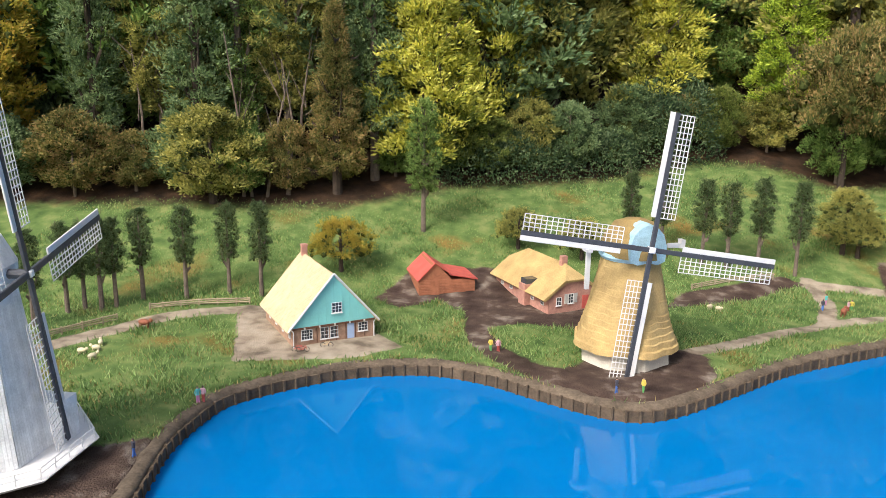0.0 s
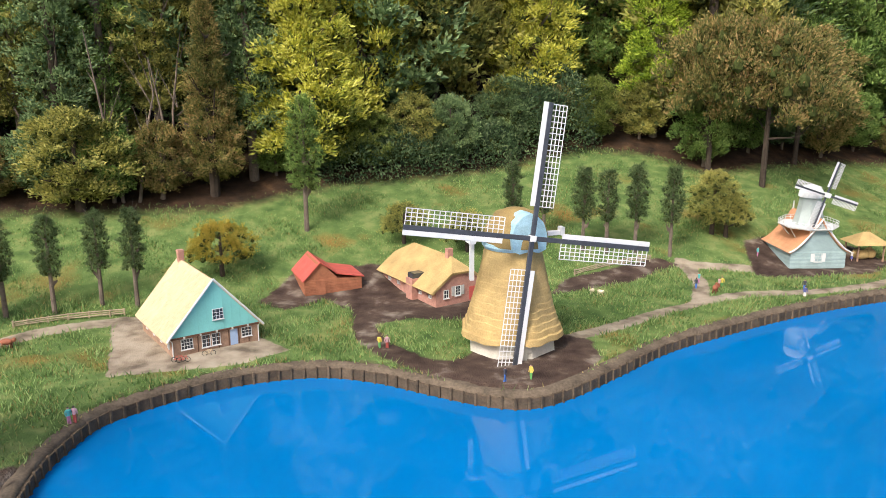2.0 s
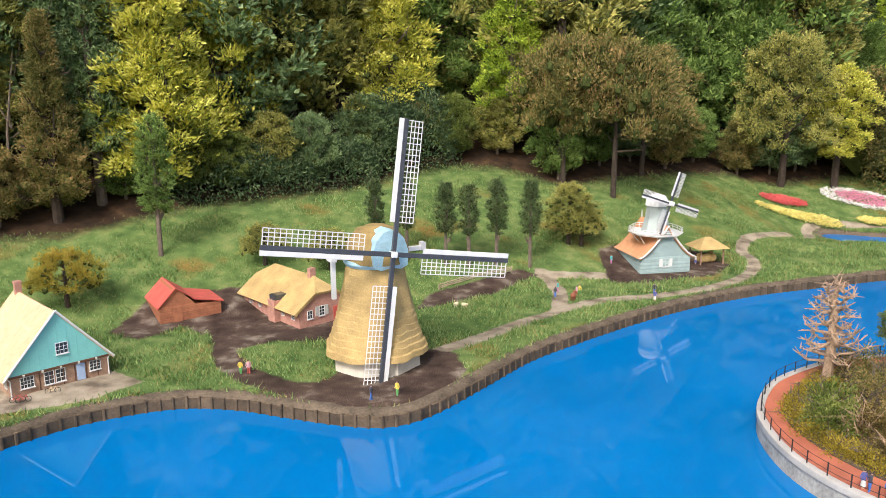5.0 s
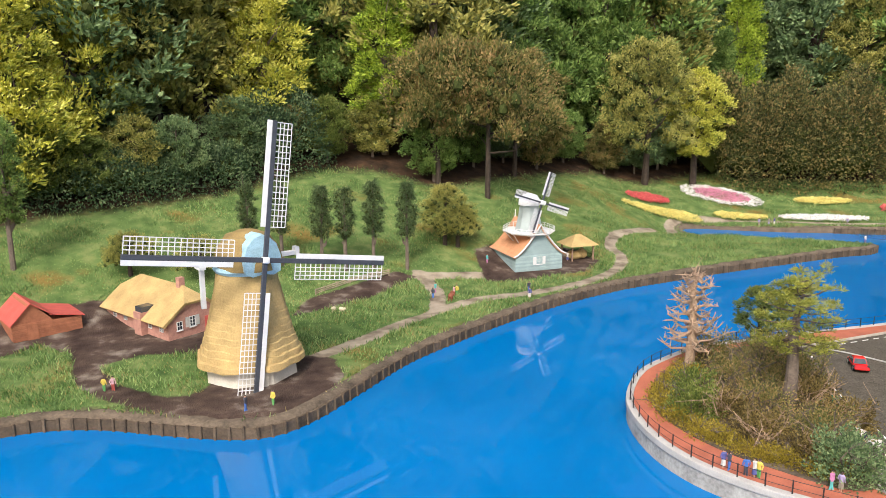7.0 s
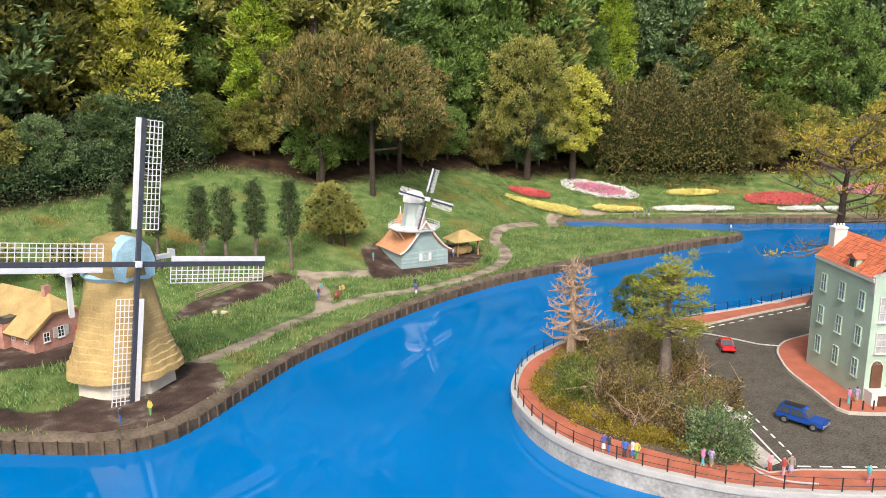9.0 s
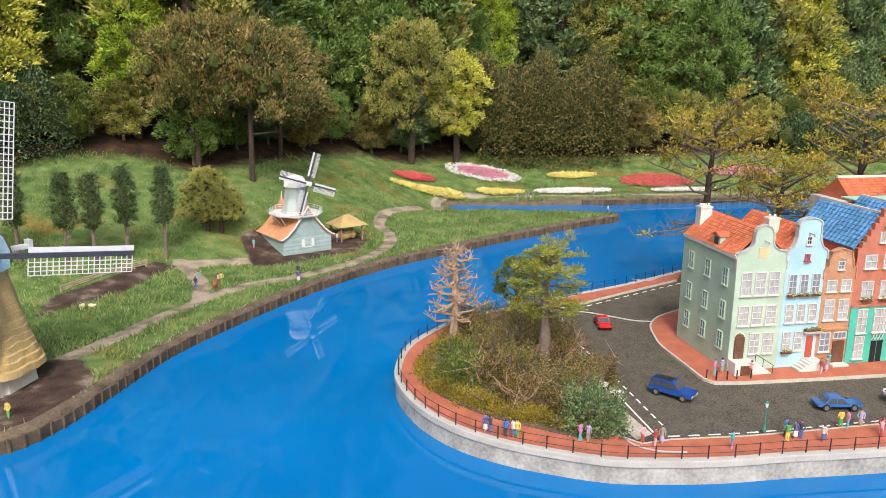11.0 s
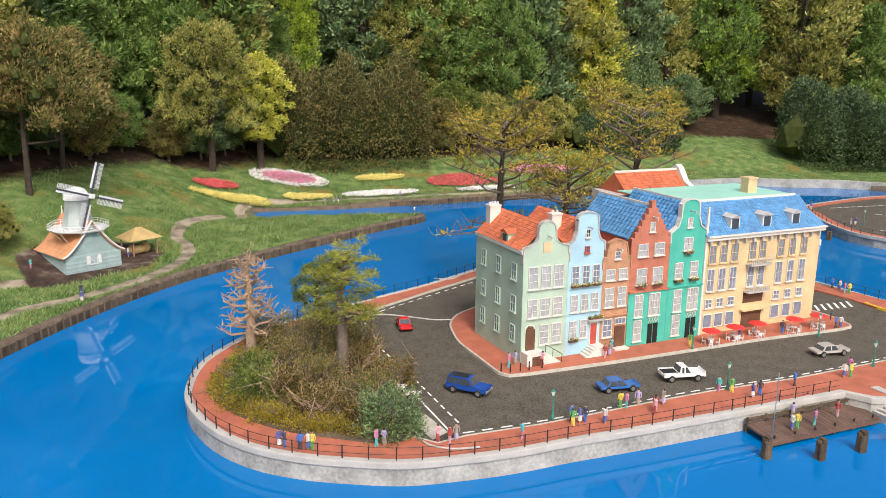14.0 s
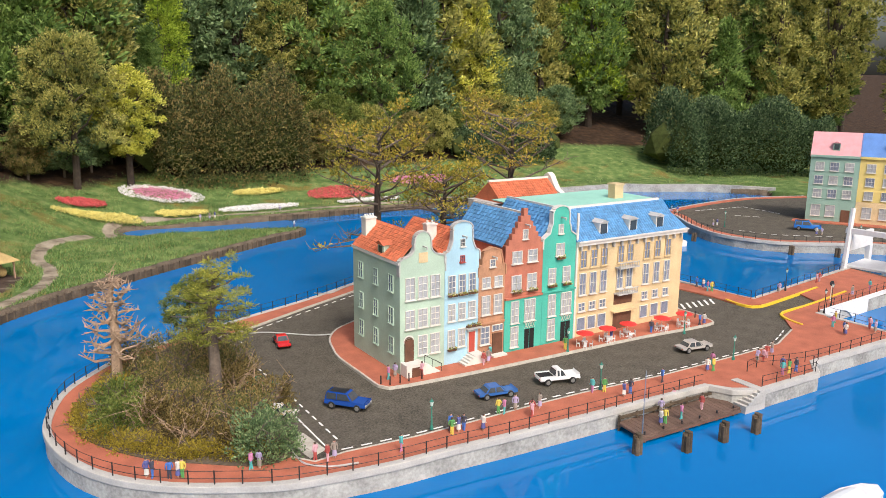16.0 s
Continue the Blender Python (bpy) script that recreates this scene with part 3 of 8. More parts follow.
ISLE = [(12.419, 1.811), (12.143, 1.607), (11.76, 1.335), (11.464, 1.03), (11.373, 0.799), (11.363, 0.553), (11.422, 0.34), (11.702, -0.098), (11.823, -0.329), (12.07, -1.107), (14.847, -1.97), (18.159, -0.606), (15.564, 0.625), (14.49, 0.898), (13.731, 1.476)]
p = part("quay_far", prism(bmesh.new(), ISLE, -0.25, TOP), [CONCRETE, ASPHALT])
for f in p.data.polygons:
    f.material_index = 1 if f.normal.z > 0.9 else 0
tagged(p, "far concrete quay with asphalt road across the canal", "quay", kind="structure")
FAR_EDGE = smooth_line([(14.49, 0.898), (13.731, 1.476), (12.419, 1.811), (12.143, 1.607), (11.76, 1.335), (11.464, 1.03), (11.373, 0.799), (11.363, 0.553), (11.422, 0.34), (11.702, -0.098), (11.823, -0.329), (12.07, -1.107)], 0.06)
p = part("coping", ribbon(bmesh.new(), FAR_EDGE, -0.004, 0.022, 0.066, 0.092), COPING)
tagged(p, "pale coping of the far quay", "coping", kind="structure")
p = part("promenade", ribbon(bmesh.new(), FAR_EDGE, 0.0225, 0.10, TOP - 0.004, 0.09), RED_PAVE)
tagged(p, "red paved footway on the far quay", "pavement", kind="structure")
p = part("canal_wall", ribbon(bmesh.new(), smooth_line([(12.579, 3.725), (13.911, 3.1), (14.248, 2.694), (14.723, 2.105), (14.947, 1.319)], 0.06), -0.02, 0.06, -0.2, 0.098), CONCRETE)
tagged(p, "weathered concrete canal wall below the wood", "wall", kind="structure")

# ---- houses of the quay ----
HOUSE_ROT = -22.18
PLOTS = {0: (0.000, 1.166, 1.344, 1.064), 0.207: (0.241, 1.185, 1.358, 1.074), 0.371: (0.436, 1.200, 1.368, 1.082), 0.502: (0.593, 1.216, 1.379, 1.091), 0.697: (0.830, 1.236, 1.392, 1.101), 0.876: (1.051, 1.281, 1.422, 1.124)}


def house_pose(u):
    """The plot that begins at u along the row: x along the front, y into the block, z up from the footway; each model has its own size."""
    run, sx, sy, sz = PLOTS[u]
    return pose(6.988, 1.066, 0.093, 0, 0, HOUSE_ROT) @ pose(run, 0, 0) @ Matrix.Diagonal((sx, sy, sz, 1))


def lattice_frame(x0, x1, z0, z1, nx, ny, t, bt, y0, y1):
    """A window frame with its glazing bars in one piece, standing in the x-z plane."""
    def breaks(a, b, n):
        e = [a, a + t]
        for i in range(1, n):
            c = a + t + (b - a - 2 * t) * i / n
            e += [c - bt / 2, c + bt / 2]
        return e + [b - t, b]
    X, Z = breaks(x0, x1, nx), breaks(z0, z1, ny)
    bm, vs = bmesh.new(), {}

    def vert(i, j, k):
        if (i, j, k) not in vs:
            vs[i, j, k] = bm.verts.new((X[i], (y0, y1)[k], Z[j]))
        return vs[i, j, k]

    def solid(i, j):
        return 0 <= i < len(X) - 1 and 0 <= j < len(Z) - 1 and (i % 2 == 0 or j % 2 == 0)
    for i in range(len(X) - 1):
        for j in range(len(Z) - 1):
            if not solid(i, j):
                continue
            for k in (0, 1):
                bm.faces.new([vert(i, j, k), vert(i + 1, j, k), vert(i + 1, j + 1, k), vert(i, j + 1, k)])
            for (p, q), (di, dj) in ((((i, j), (i + 1, j)), (0, -1)), (((i, j + 1), (i + 1, j + 1)), (0, 1)), (((i, j), (i, j + 1)), (-1, 0)), (((i + 1, j), (i + 1, j + 1)), (1, 0))):
                if not solid(i + di, j + dj):
                    bm.faces.new([vert(*p, 0), vert(*q, 0), vert(*q, 1), vert(*p, 1)])
    return bm


def window(parent, x, z, w, h, nx=2, ny=3, glass=None, sill=True, frame_mat=None, y=0.0, side=False, arch=False):
    """A sash window proud of the wall: frame and bars, glass, sill. side: in the wall along y at x = 0."""
    glass, frame_mat = glass or GLASS_NET, frame_mat or TRIM

    def put(bm):
        if side:
            bmesh.ops.transform(bm, matrix=Matrix(((0, 1, 0, 0), (1, 0, 0, 0), (0, 0, 1, 0), (0, 0, 0, 1))), verts=bm.verts[:])
        return bm

    t, bt = 0.0024, 0.0012
    x0, x1 = x - w / 2, x + w / 2
    bm = lattice_frame(x0, x1, z, z + h, nx, ny, t, bt, y - 0.005, y + 0.002)
    fr = part("window", put(bm), frame_mat, parent)
    part("pane", put(B(x0 + t, x1 - t, y - 0.0015, y + 0.001, z + t, z + h - t)), glass, fr)
    if sill:
        part("sill", put(B(x0 - 0.003, x1 + 0.003, y - 0.009, y, z - 0.004, z - 0.0005)), frame_mat, fr)
    return fr


def flower_box(parent, x, z, w):
    bx = part("flower_box", B(x - w / 2, x + w / 2, -0.014, -0.005, z - 0.01, z - 0.001), DOOR_BROWN, parent)
    rng = np.random.RandomState(int(x * 9999 + z * 777) % 9999)
    P = np.stack([rng.uniform(x - w / 2, x + w / 2, 40), rng.uniform(-0.018, -0.003, 40), rng.uniform(z - 0.004, z + 0.006, 40)], 1)
    v, f = leaves(P, rng.normal(0, 1, (40, 3)) + [0, -0.5, 0.8], 0.008, 0.006, rng)
    raw("blooms", v, f, L_OLIVE, bx)


def leaves(P, D, L, W, rng, fold=0.25):
    """Diamond leaves at P along D."""
    n = len(P)
    D = D / np.maximum(1e-6, np.linalg.norm(D, axis=1, keepdims=True))
    R = rng.normal(0, 1, (n, 3))
    S = np.cross(D, R)
    S /= np.maximum(1e-6, np.linalg.norm(S, axis=1, keepdims=True))
    N = np.cross(D, S)
    l, wd = (L * rng.uniform(0.6, 1.3, (n, 1))), (W * rng.uniform(0.6, 1.3, (n, 1)))
    mid = P + D * l * 0.45
    A, T = P, P + D * l - N * l * 0.15
    Lf, Rt = mid + S * wd * 0.5 + N * wd * fold, mid - S * wd * 0.5 + N * wd * fold
    verts = np.stack([A, Lf, T, Rt], 1).reshape(-1, 3)
    i = np.arange(n)[:, None] * 4
    return verts.tolist(), np.concatenate([i, i + 1, i + 2, i + 3], 1).tolist()


def gable_roof(bm, w, d, z_eave, z_ridge, over=0.006, thick=0.006, along_y=True, y0=0.0):
    """Two sloping slabs with the ridge running into the block."""
    for sgn in (0, 1):
        xe, xr = (-over, w / 2) if sgn == 0 else (w + over, w / 2)
        ze = z_eave - (z_ridge - z_eave) * over / (w / 2)
        v = [bm.verts.new(c) for c in ((xe, y0, ze), (xr, y0, z_ridge), (xr, d, z_ridge), (xe, d, ze), (xe, y0, ze + thick), (xr, y0, z_ridge + thick), (xr, d, z_ridge + thick), (xe, d, ze + thick))]
        for q in ((0, 1, 2, 3), (4, 5, 6, 7), (0, 1, 5, 4), (1, 2, 6, 5), (2, 3, 7, 6), (3, 0, 4, 7)):
            bm.faces.new([v[i] for i in q])
    return bm


def tiles(parent, p0, ex, ez, n, m, material, name="tile", lift=0.003):
    """Rows of overlapping tiles on a slope: p0 the lower corner, ex along the eave, ez up the slope; joined in one mesh."""
    p0, ex, ez = Vector(p0), Vector(ex), Vector(ez)
    nrm = ex.cross(ez).normalized()
    if nrm.z < 0:
        nrm = -nrm
    vs, fs = [], []
    for j in range(m):
        for i in range(n):
            off = 0.5 * (j % 2) / n
            a0, a1 = min(1, i / n + off * 0), min(1, (i + 0.94) / n)
            b0, b1 = j / m, min(1, (j + 1.12) / m)
            c = [p0 + ex * a + ez * b for a, b in ((a0, b0), (a1, b0), (a1, b1), (a0, b1))]
            am = (a0 + a1) / 2
            top = [c[0] + nrm * lift, p0 + ex * am + ez * b0 + nrm * lift * 2.0, c[1] + nrm * lift, c[2] + nrm * lift * 0.2, p0 + ex * am + ez * b1 + nrm * lift * 0.9, c[3] + nrm * lift * 0.2]
            k = len(vs)
            vs += [*top, c[0], c[1]]
            fs += [(k, k + 1, k + 4, k + 5), (k + 1, k + 2, k + 3, k + 4), (k + 6, k + 7, k + 2, k + 1, k)]
    ob = raw(name, vs, fs, material, parent)
    tagged(ob, kind="stuff")
    return ob


def gable_front(parent, w, z0, pts, material, thick=0.012, trim=None, y=0.0):
    """A flat gable with a shaped outline: pts are the right half from the eave to the top, as (x from the middle, z); mirrored."""
    out = [(w / 2 + x, z) for x, z in pts] + [(w / 2 - x, z) for x, z in pts[::-1]]
    bm = bmesh.new()
    a, b = [bm.verts.new((x, y - 0.001, z)) for x, z in out], [bm.verts.new((x, y + thick, z)) for x, z in out]
    n = len(out)
    bm.faces.new(a), bm.faces.new(b)
    for i in range(n):
        bm.faces.new((a[i], a[(i + 1) % n], b[(i + 1) % n], b[i]))
    g = part("gable", bm, material, parent)
    if trim:
        bm = bmesh.new()
        for (xa, za), (xb, zb) in zip(out, out[1:]):
            d = Vector((xb - xa, 0, zb - za))
            if d.length < 1e-4:
                continue
            nn = Vector((-d.z, 0, d.x)).normalized() * 0.005
            if nn.z < -1e-4:
                nn = -nn
            if abs(nn.z) < 1e-4:
                nn = Vector((math.copysign(0.005, xa - w / 2), 0, 0))
            q = [Vector((xa, y - 0.005, za)), Vector((xb, y - 0.005, zb)), Vector((xb, y - 0.005, zb)) + nn, Vector((xa, y - 0.005, za)) + nn]
            f0, f1 = [bm.verts.new(c) for c in q], [bm.verts.new(c + Vector((0, thick + 0.008, 0))) for c in q]
            bm.faces.new(f0), bm.faces.new(f1)
            for i in range(4):
                bm.faces.new((f0[i], f0[(i + 1) % 4], f1[(i + 1) % 4], f1[i]))
        part("gable_coping", bm, trim, g)
    return g


def chimney(parent, x, y, z0, z1, w, d, material, pots=3):
    bm = B(x - w / 2, x + w / 2, y - d / 2, y + d / 2, z0, z1)
    box(bm, x - w / 2 - 0.003, x + w / 2 + 0.003, y - d / 2 - 0.003, y + d / 2 + 0.003, z1 - 0.008, z1 - 0.002)
    c = part("chimney", bm, material, parent)
    for i in range(pots):
        px = x + w * (i + 0.5 - pots / 2) / pots
        part("pot", lathe(bmesh.new(), [(0.005, z1), (0.004, z1 + 0.012)], 8, centre=(px, y)), TRIM, c)


def dormer(parent, x, y, z, w=0.03, h=0.04, d=0.06, wall=None, roof=None):
    bm = B(x - w / 2, x + w / 2, y, y + d, z, z + h)
    dm = part("dormer", bm, wall or TRIM, parent)
    r = bmesh.new()
    v = [r.verts.new(c) for c in ((x - w / 2 - 0.004, y - 0.006, z + h), (x + w / 2 + 0.004, y - 0.006, z + h), (x, y - 0.006, z + h + 0.014), (x - w / 2 - 0.004, y + d, z + h), (x + w / 2 + 0.004, y + d, z + h), (x, y + d, z + h + 0.014))]
    for q in ((0, 1, 2), (3, 5, 4), (0, 2, 5, 3), (1, 4, 5, 2), (0, 3, 4, 1)):
        r.faces.new([v[i] for i in q])
    part("dormer_roof", r, roof or TRIM, dm)
    part("pane", B(x - w / 2 + 0.006, x + w / 2 - 0.006, y - 0.002, y + 0.002, z + 0.006, z + h - 0.006), GLASS_DARK, dm)


def hoist(parent, x, z):
    bm = B(x - 0.003, x + 0.003, -0.03, 0.0, z, z + 0.005)
    box(bm, x - 0.0015, x + 0.0015, -0.029, -0.025, z - 0.008, z)
    part("hoist_beam", bm, GREY_STONE, parent)


def curve_pts(f, n=10):
    return [f(i / (n - 1)) for i in range(n)]


# pale mint corner house
W, D, H = 0.206, 0.357, 0.50
h = thing("gabled_house", house_pose(0), "pale mint corner canal house with red tiled roof", "house", "canal houses")
part("wall", B(0, W, 0, D, -0.01, H), MINT, h)
bell = [(W / 2, 0.44), (W / 2, 0.505)] + curve_pts(lambda t: (W / 2 - 0.012 - 0.055 * math.sin(t * 1.57), 0.515 + 0.045 * (1 - math.cos(t * 1.57))), 7) + [(0.036, 0.575)] + curve_pts(lambda t: (0.034 * math.cos(t * 1.57), 0.59 + 0.035 * math.sin(t * 1.57)), 7)
gable_front(h, W, H, bell, MINT, trim=GREY_STONE)
part("roof", gable_roof(bmesh.new(), W, D, H, 0.605, y0=0.012), RED_TILE, h)
tiles(h, (-0.006, 0.02, H + 0.001), (0, D - 0.03, 0), (W / 2 + 0.006, 0, 0.111), 20, 9, RED_TILE)
tiles(h, (W + 0.006, 0.02, H + 0.001), (0, D - 0.03, 0), (-W / 2 - 0.006, 0, 0.111), 20, 9, RED_TILE)
part("cornice", B(-0.008, 0.0, 0.0, D, H - 0.012, H + 0.002), TRIM, h)
chimney(h, 0.06, D - 0.03, 0.5, 0.635, 0.05, 0.035, TRIM, 4)
dw = part("dormer", B(0.004, 0.07, 0.12, 0.165, H, H + 0.052), MINT, h)
bm = bmesh.new()
v = [bm.verts.new(c) for c in ((-0.004, 0.112, H + 0.05), (-0.004, 0.173, H + 0.05), (-0.004, 0.1425, H + 0.068), (0.09, 0.112, H + 0.05), (0.09, 0.173, H + 0.05), (0.09, 0.1425, H + 0.068))]
for q in ((0, 1, 2), (3, 5, 4), (0, 2, 5, 3), (1, 4, 5, 2), (0, 3, 4, 1)):
    bm.faces.new([v[i] for i in q])
part("dormer_roof", bm, RED_TILE, dw)
part("pane", B(0.001, 0.0035, 0.131, 0.154, H + 0.012, H + 0.044), GLASS_DARK, dw)
for r, (z, hh) in enumerate(((0.33, 0.10), (0.20, 0.085), (0.072, 0.092))):
    for c in range(3):
        if r == 2 and c == 0:
            continue
        window(h, 0.045 + 0.058 * c, z, 0.044, hh, 2, 3, GLASS_NET)
    for c in range(3):
        window(h, 0.06 + 0.115 * c, (0.36, 0.215, 0.08)[r], 0.034, 0.075, 2, 2, GLASS_GREY, side=True, frame_mat=MINT)
d = part("door", B(0.02, 0.06, -0.006, 0, 0.055, 0.15), DOOR_BROWN, h)
part("door_frame", lathe(bmesh.new(), [(0.024, -0.005), (0.024, 0.001)], 16), TRIM, d).matrix_basis = pose(0.04, 0, 0.148, 90)
part("transom", lathe(bmesh.new(), [(0.019, -0.008), (0.019, 0.001)], 16), DOOR_BROWN, d).matrix_basis = pose(0.04, 0, 0.148, 90)
part("hatch", B(0.085, 0.125, -0.003, 0, 0.49, 0.535), YELLOW_REND, h)
hoist(h, 0.105, 0.56)
st = part("stoop", B(0.002, 0.085, -0.045, 0, -0.01, 0.055), TRIM, h)
for i in range(6):
    part("step", B(0.085 + 0.012 * i, 0.097 + 0.012 * i, -0.045, -0.003, -0.01, 0.048 - 0.009 * i), TRIM, st)
part("cellar_door", B(0.025, 0.065, -0.048, -0.045, 0.0, 0.042), DOOR_BROWN, st)
bm = tube(bmesh.new(), [(0.085, -0.043, 0.09), (0.165, -0.043, 0.035)], 0.0015, 6)
for a, b in ((0.085, 0.09), (0.12, 0.066), (0.163, 0.037)):
    tube(bm, [(a, -0.043, b - 0.045), (a, -0.043, b)], 0.0012, 6)
part("handrail", bm, IRON, st)

# light blue house with a neck gable
u, W2, D2, H2 = 0.207, 0.164, 0.34, 0.50
h = thing("gabled_house", house_pose(u), "light blue canal house with white rounded neck gable", "house", "canal houses")
part("wall", B(0, W2, 0, D2, -0.01, H2), SKY_BLUE, h)
neck = [(W2 / 2, 0.47), (W2 / 2, 0.505), (W2 / 2 - 0.008, 0.515)] + curve_pts(lambda t: (W2 / 2 - 0.012 - 0.025 * t, 0.515 + 0.05 * t * t), 5) + [(0.044, 0.61), (0.048, 0.615)] + curve_pts(lambda t: (0.046 * math.cos(t * 1.57), 0.617 + 0.028 * math.sin(t * 1.57)), 7)
gable_front(h, W2, H2, neck, SKY_BLUE, trim=GREY_STONE)
part("roof", gable_roof(bmesh.new(), W2, D2, H2, 0.60, y0=0.012), RED_TILE, h)
tiles(h, (-0.006, 0.02, H2), (0, D2 - 0.03, 0), (W2 / 2 + 0.006, 0, 0.107), 18, 9, RED_TILE)
tiles(h, (W2 + 0.006, 0.02, H2), (0, D2 - 0.03, 0), (-W2 / 2 - 0.006, 0, 0.107), 18, 9, RED_TILE)
chimney(h, 0.02, 0.13, 0.5, 0.62, 0.045, 0.03, TRIM, 2)
for r, (z, hh) in enumerate(((0.325, 0.085), (0.20, 0.08), (0.075, 0.085))):
    for c in range(3):
        if r == 2 and c == 2:
            continue
        window(h, 0.033 + 0.049 * c, z, 0.034, hh, 2, 3, GLASS_GREY if r == 0 else GLASS_NET)
        if r == 0 or (r == 2 and c == 0):
            flower_box(h, 0.033 + 0.049 * c, z, 0.04)
window(h, W2 / 2, 0.535, 0.022, 0.035, 2, 2, GLASS_DARK)
window(h, W2 / 2, 0.465, 0.022, 0.03, 2, 2, GLASS_GREY, frame_mat=DOOR_RED)
hoist(h, W2 / 2, 0.58)
d = part("door", B(0.118, 0.146, -0.005, 0, 0.04, 0.135), DOOR_RED, h)
part("door_frame", B(0.113, 0.151, -0.003, 0, 0.04, 0.14), TRIM, d)
part("awning", B(0.10, 0.175, -0.018, 0, 0.15, 0.158), GREY_STONE, h)
flower_box(h, 0.137, 0.17, 0.07)
st = part("stoop", B(0.115, 0.165, -0.05, 0, -0.01, 0.04), TRIM, h)
for i in range(5):
    part("step", B(0.115 - 0.012 * (i + 1), 0.115 - 0.012 * i, -0.05, -0.004, -0.01, 0.034 - 0.009 * i), TRIM, st)

# narrow brown house
u, W3, D3, H3 = 0.371, 0.131, 0.30, 0.41
h = thing("gabled_house", house_pose(u), "narrow salmon brown canal house with low scrolled gable", "house", "canal houses")
part("wall", B(0, W3, 0, D3, -0.01, H3), BROWN_BRICK, h)
low = [(W3 / 2, 0.38), (W3 / 2, 0.425), (0.05, 0.43), (0.046, 0.46), (0.04, 0.48), (0.04, 0.492), (0.034, 0.495), (0.0, 0.508)]
gable_front(h, W3, H3, low, BROWN_BRICK, trim=BROWN_BRICK)
part("roof", gable_roof(bmesh.new(), W3, D3, H3, 0.475, y0=0.012), RED_TILE, h)
tiles(h, (-0.006, 0.02, H3), (0, D3 - 0.03, 0), (W3 / 2 + 0.006, 0, 0.072), 16, 6, RED_TILE)
for r, (z, hh) in enumerate(((0.325, 0.05), (0.20, 0.09))):
    for c in range(2):
        window(h, 0.036 + 0.06 * c, z, 0.042, hh, 2, 2 + r, GLASS_NET)
window(h, W3 / 2, 0.42, 0.028, 0.035, 2, 2, GLASS_GREY)
window(h, 0.034, 0.06, 0.045, 0.085, 2, 3, GLASS_GREY)
d = part("door", B(0.072, 0.122, -0.004, 0, 0.005, 0.105), DOOR_BROWN, h)
window(h, 0.097, 0.115, 0.055, 0.03, 3, 1, GLASS_GREY, sill=False)
part("string_course", B(0.0, W3, -0.006, 0, 0.155, 0.163), BROWN_BRICK, h)
hoist(h, W3 / 2, 0.465)
bm = B(0.06, 0.128, -0.03, 0, -0.01, 0.008)
part("doorstep", bm, TRIM, h)

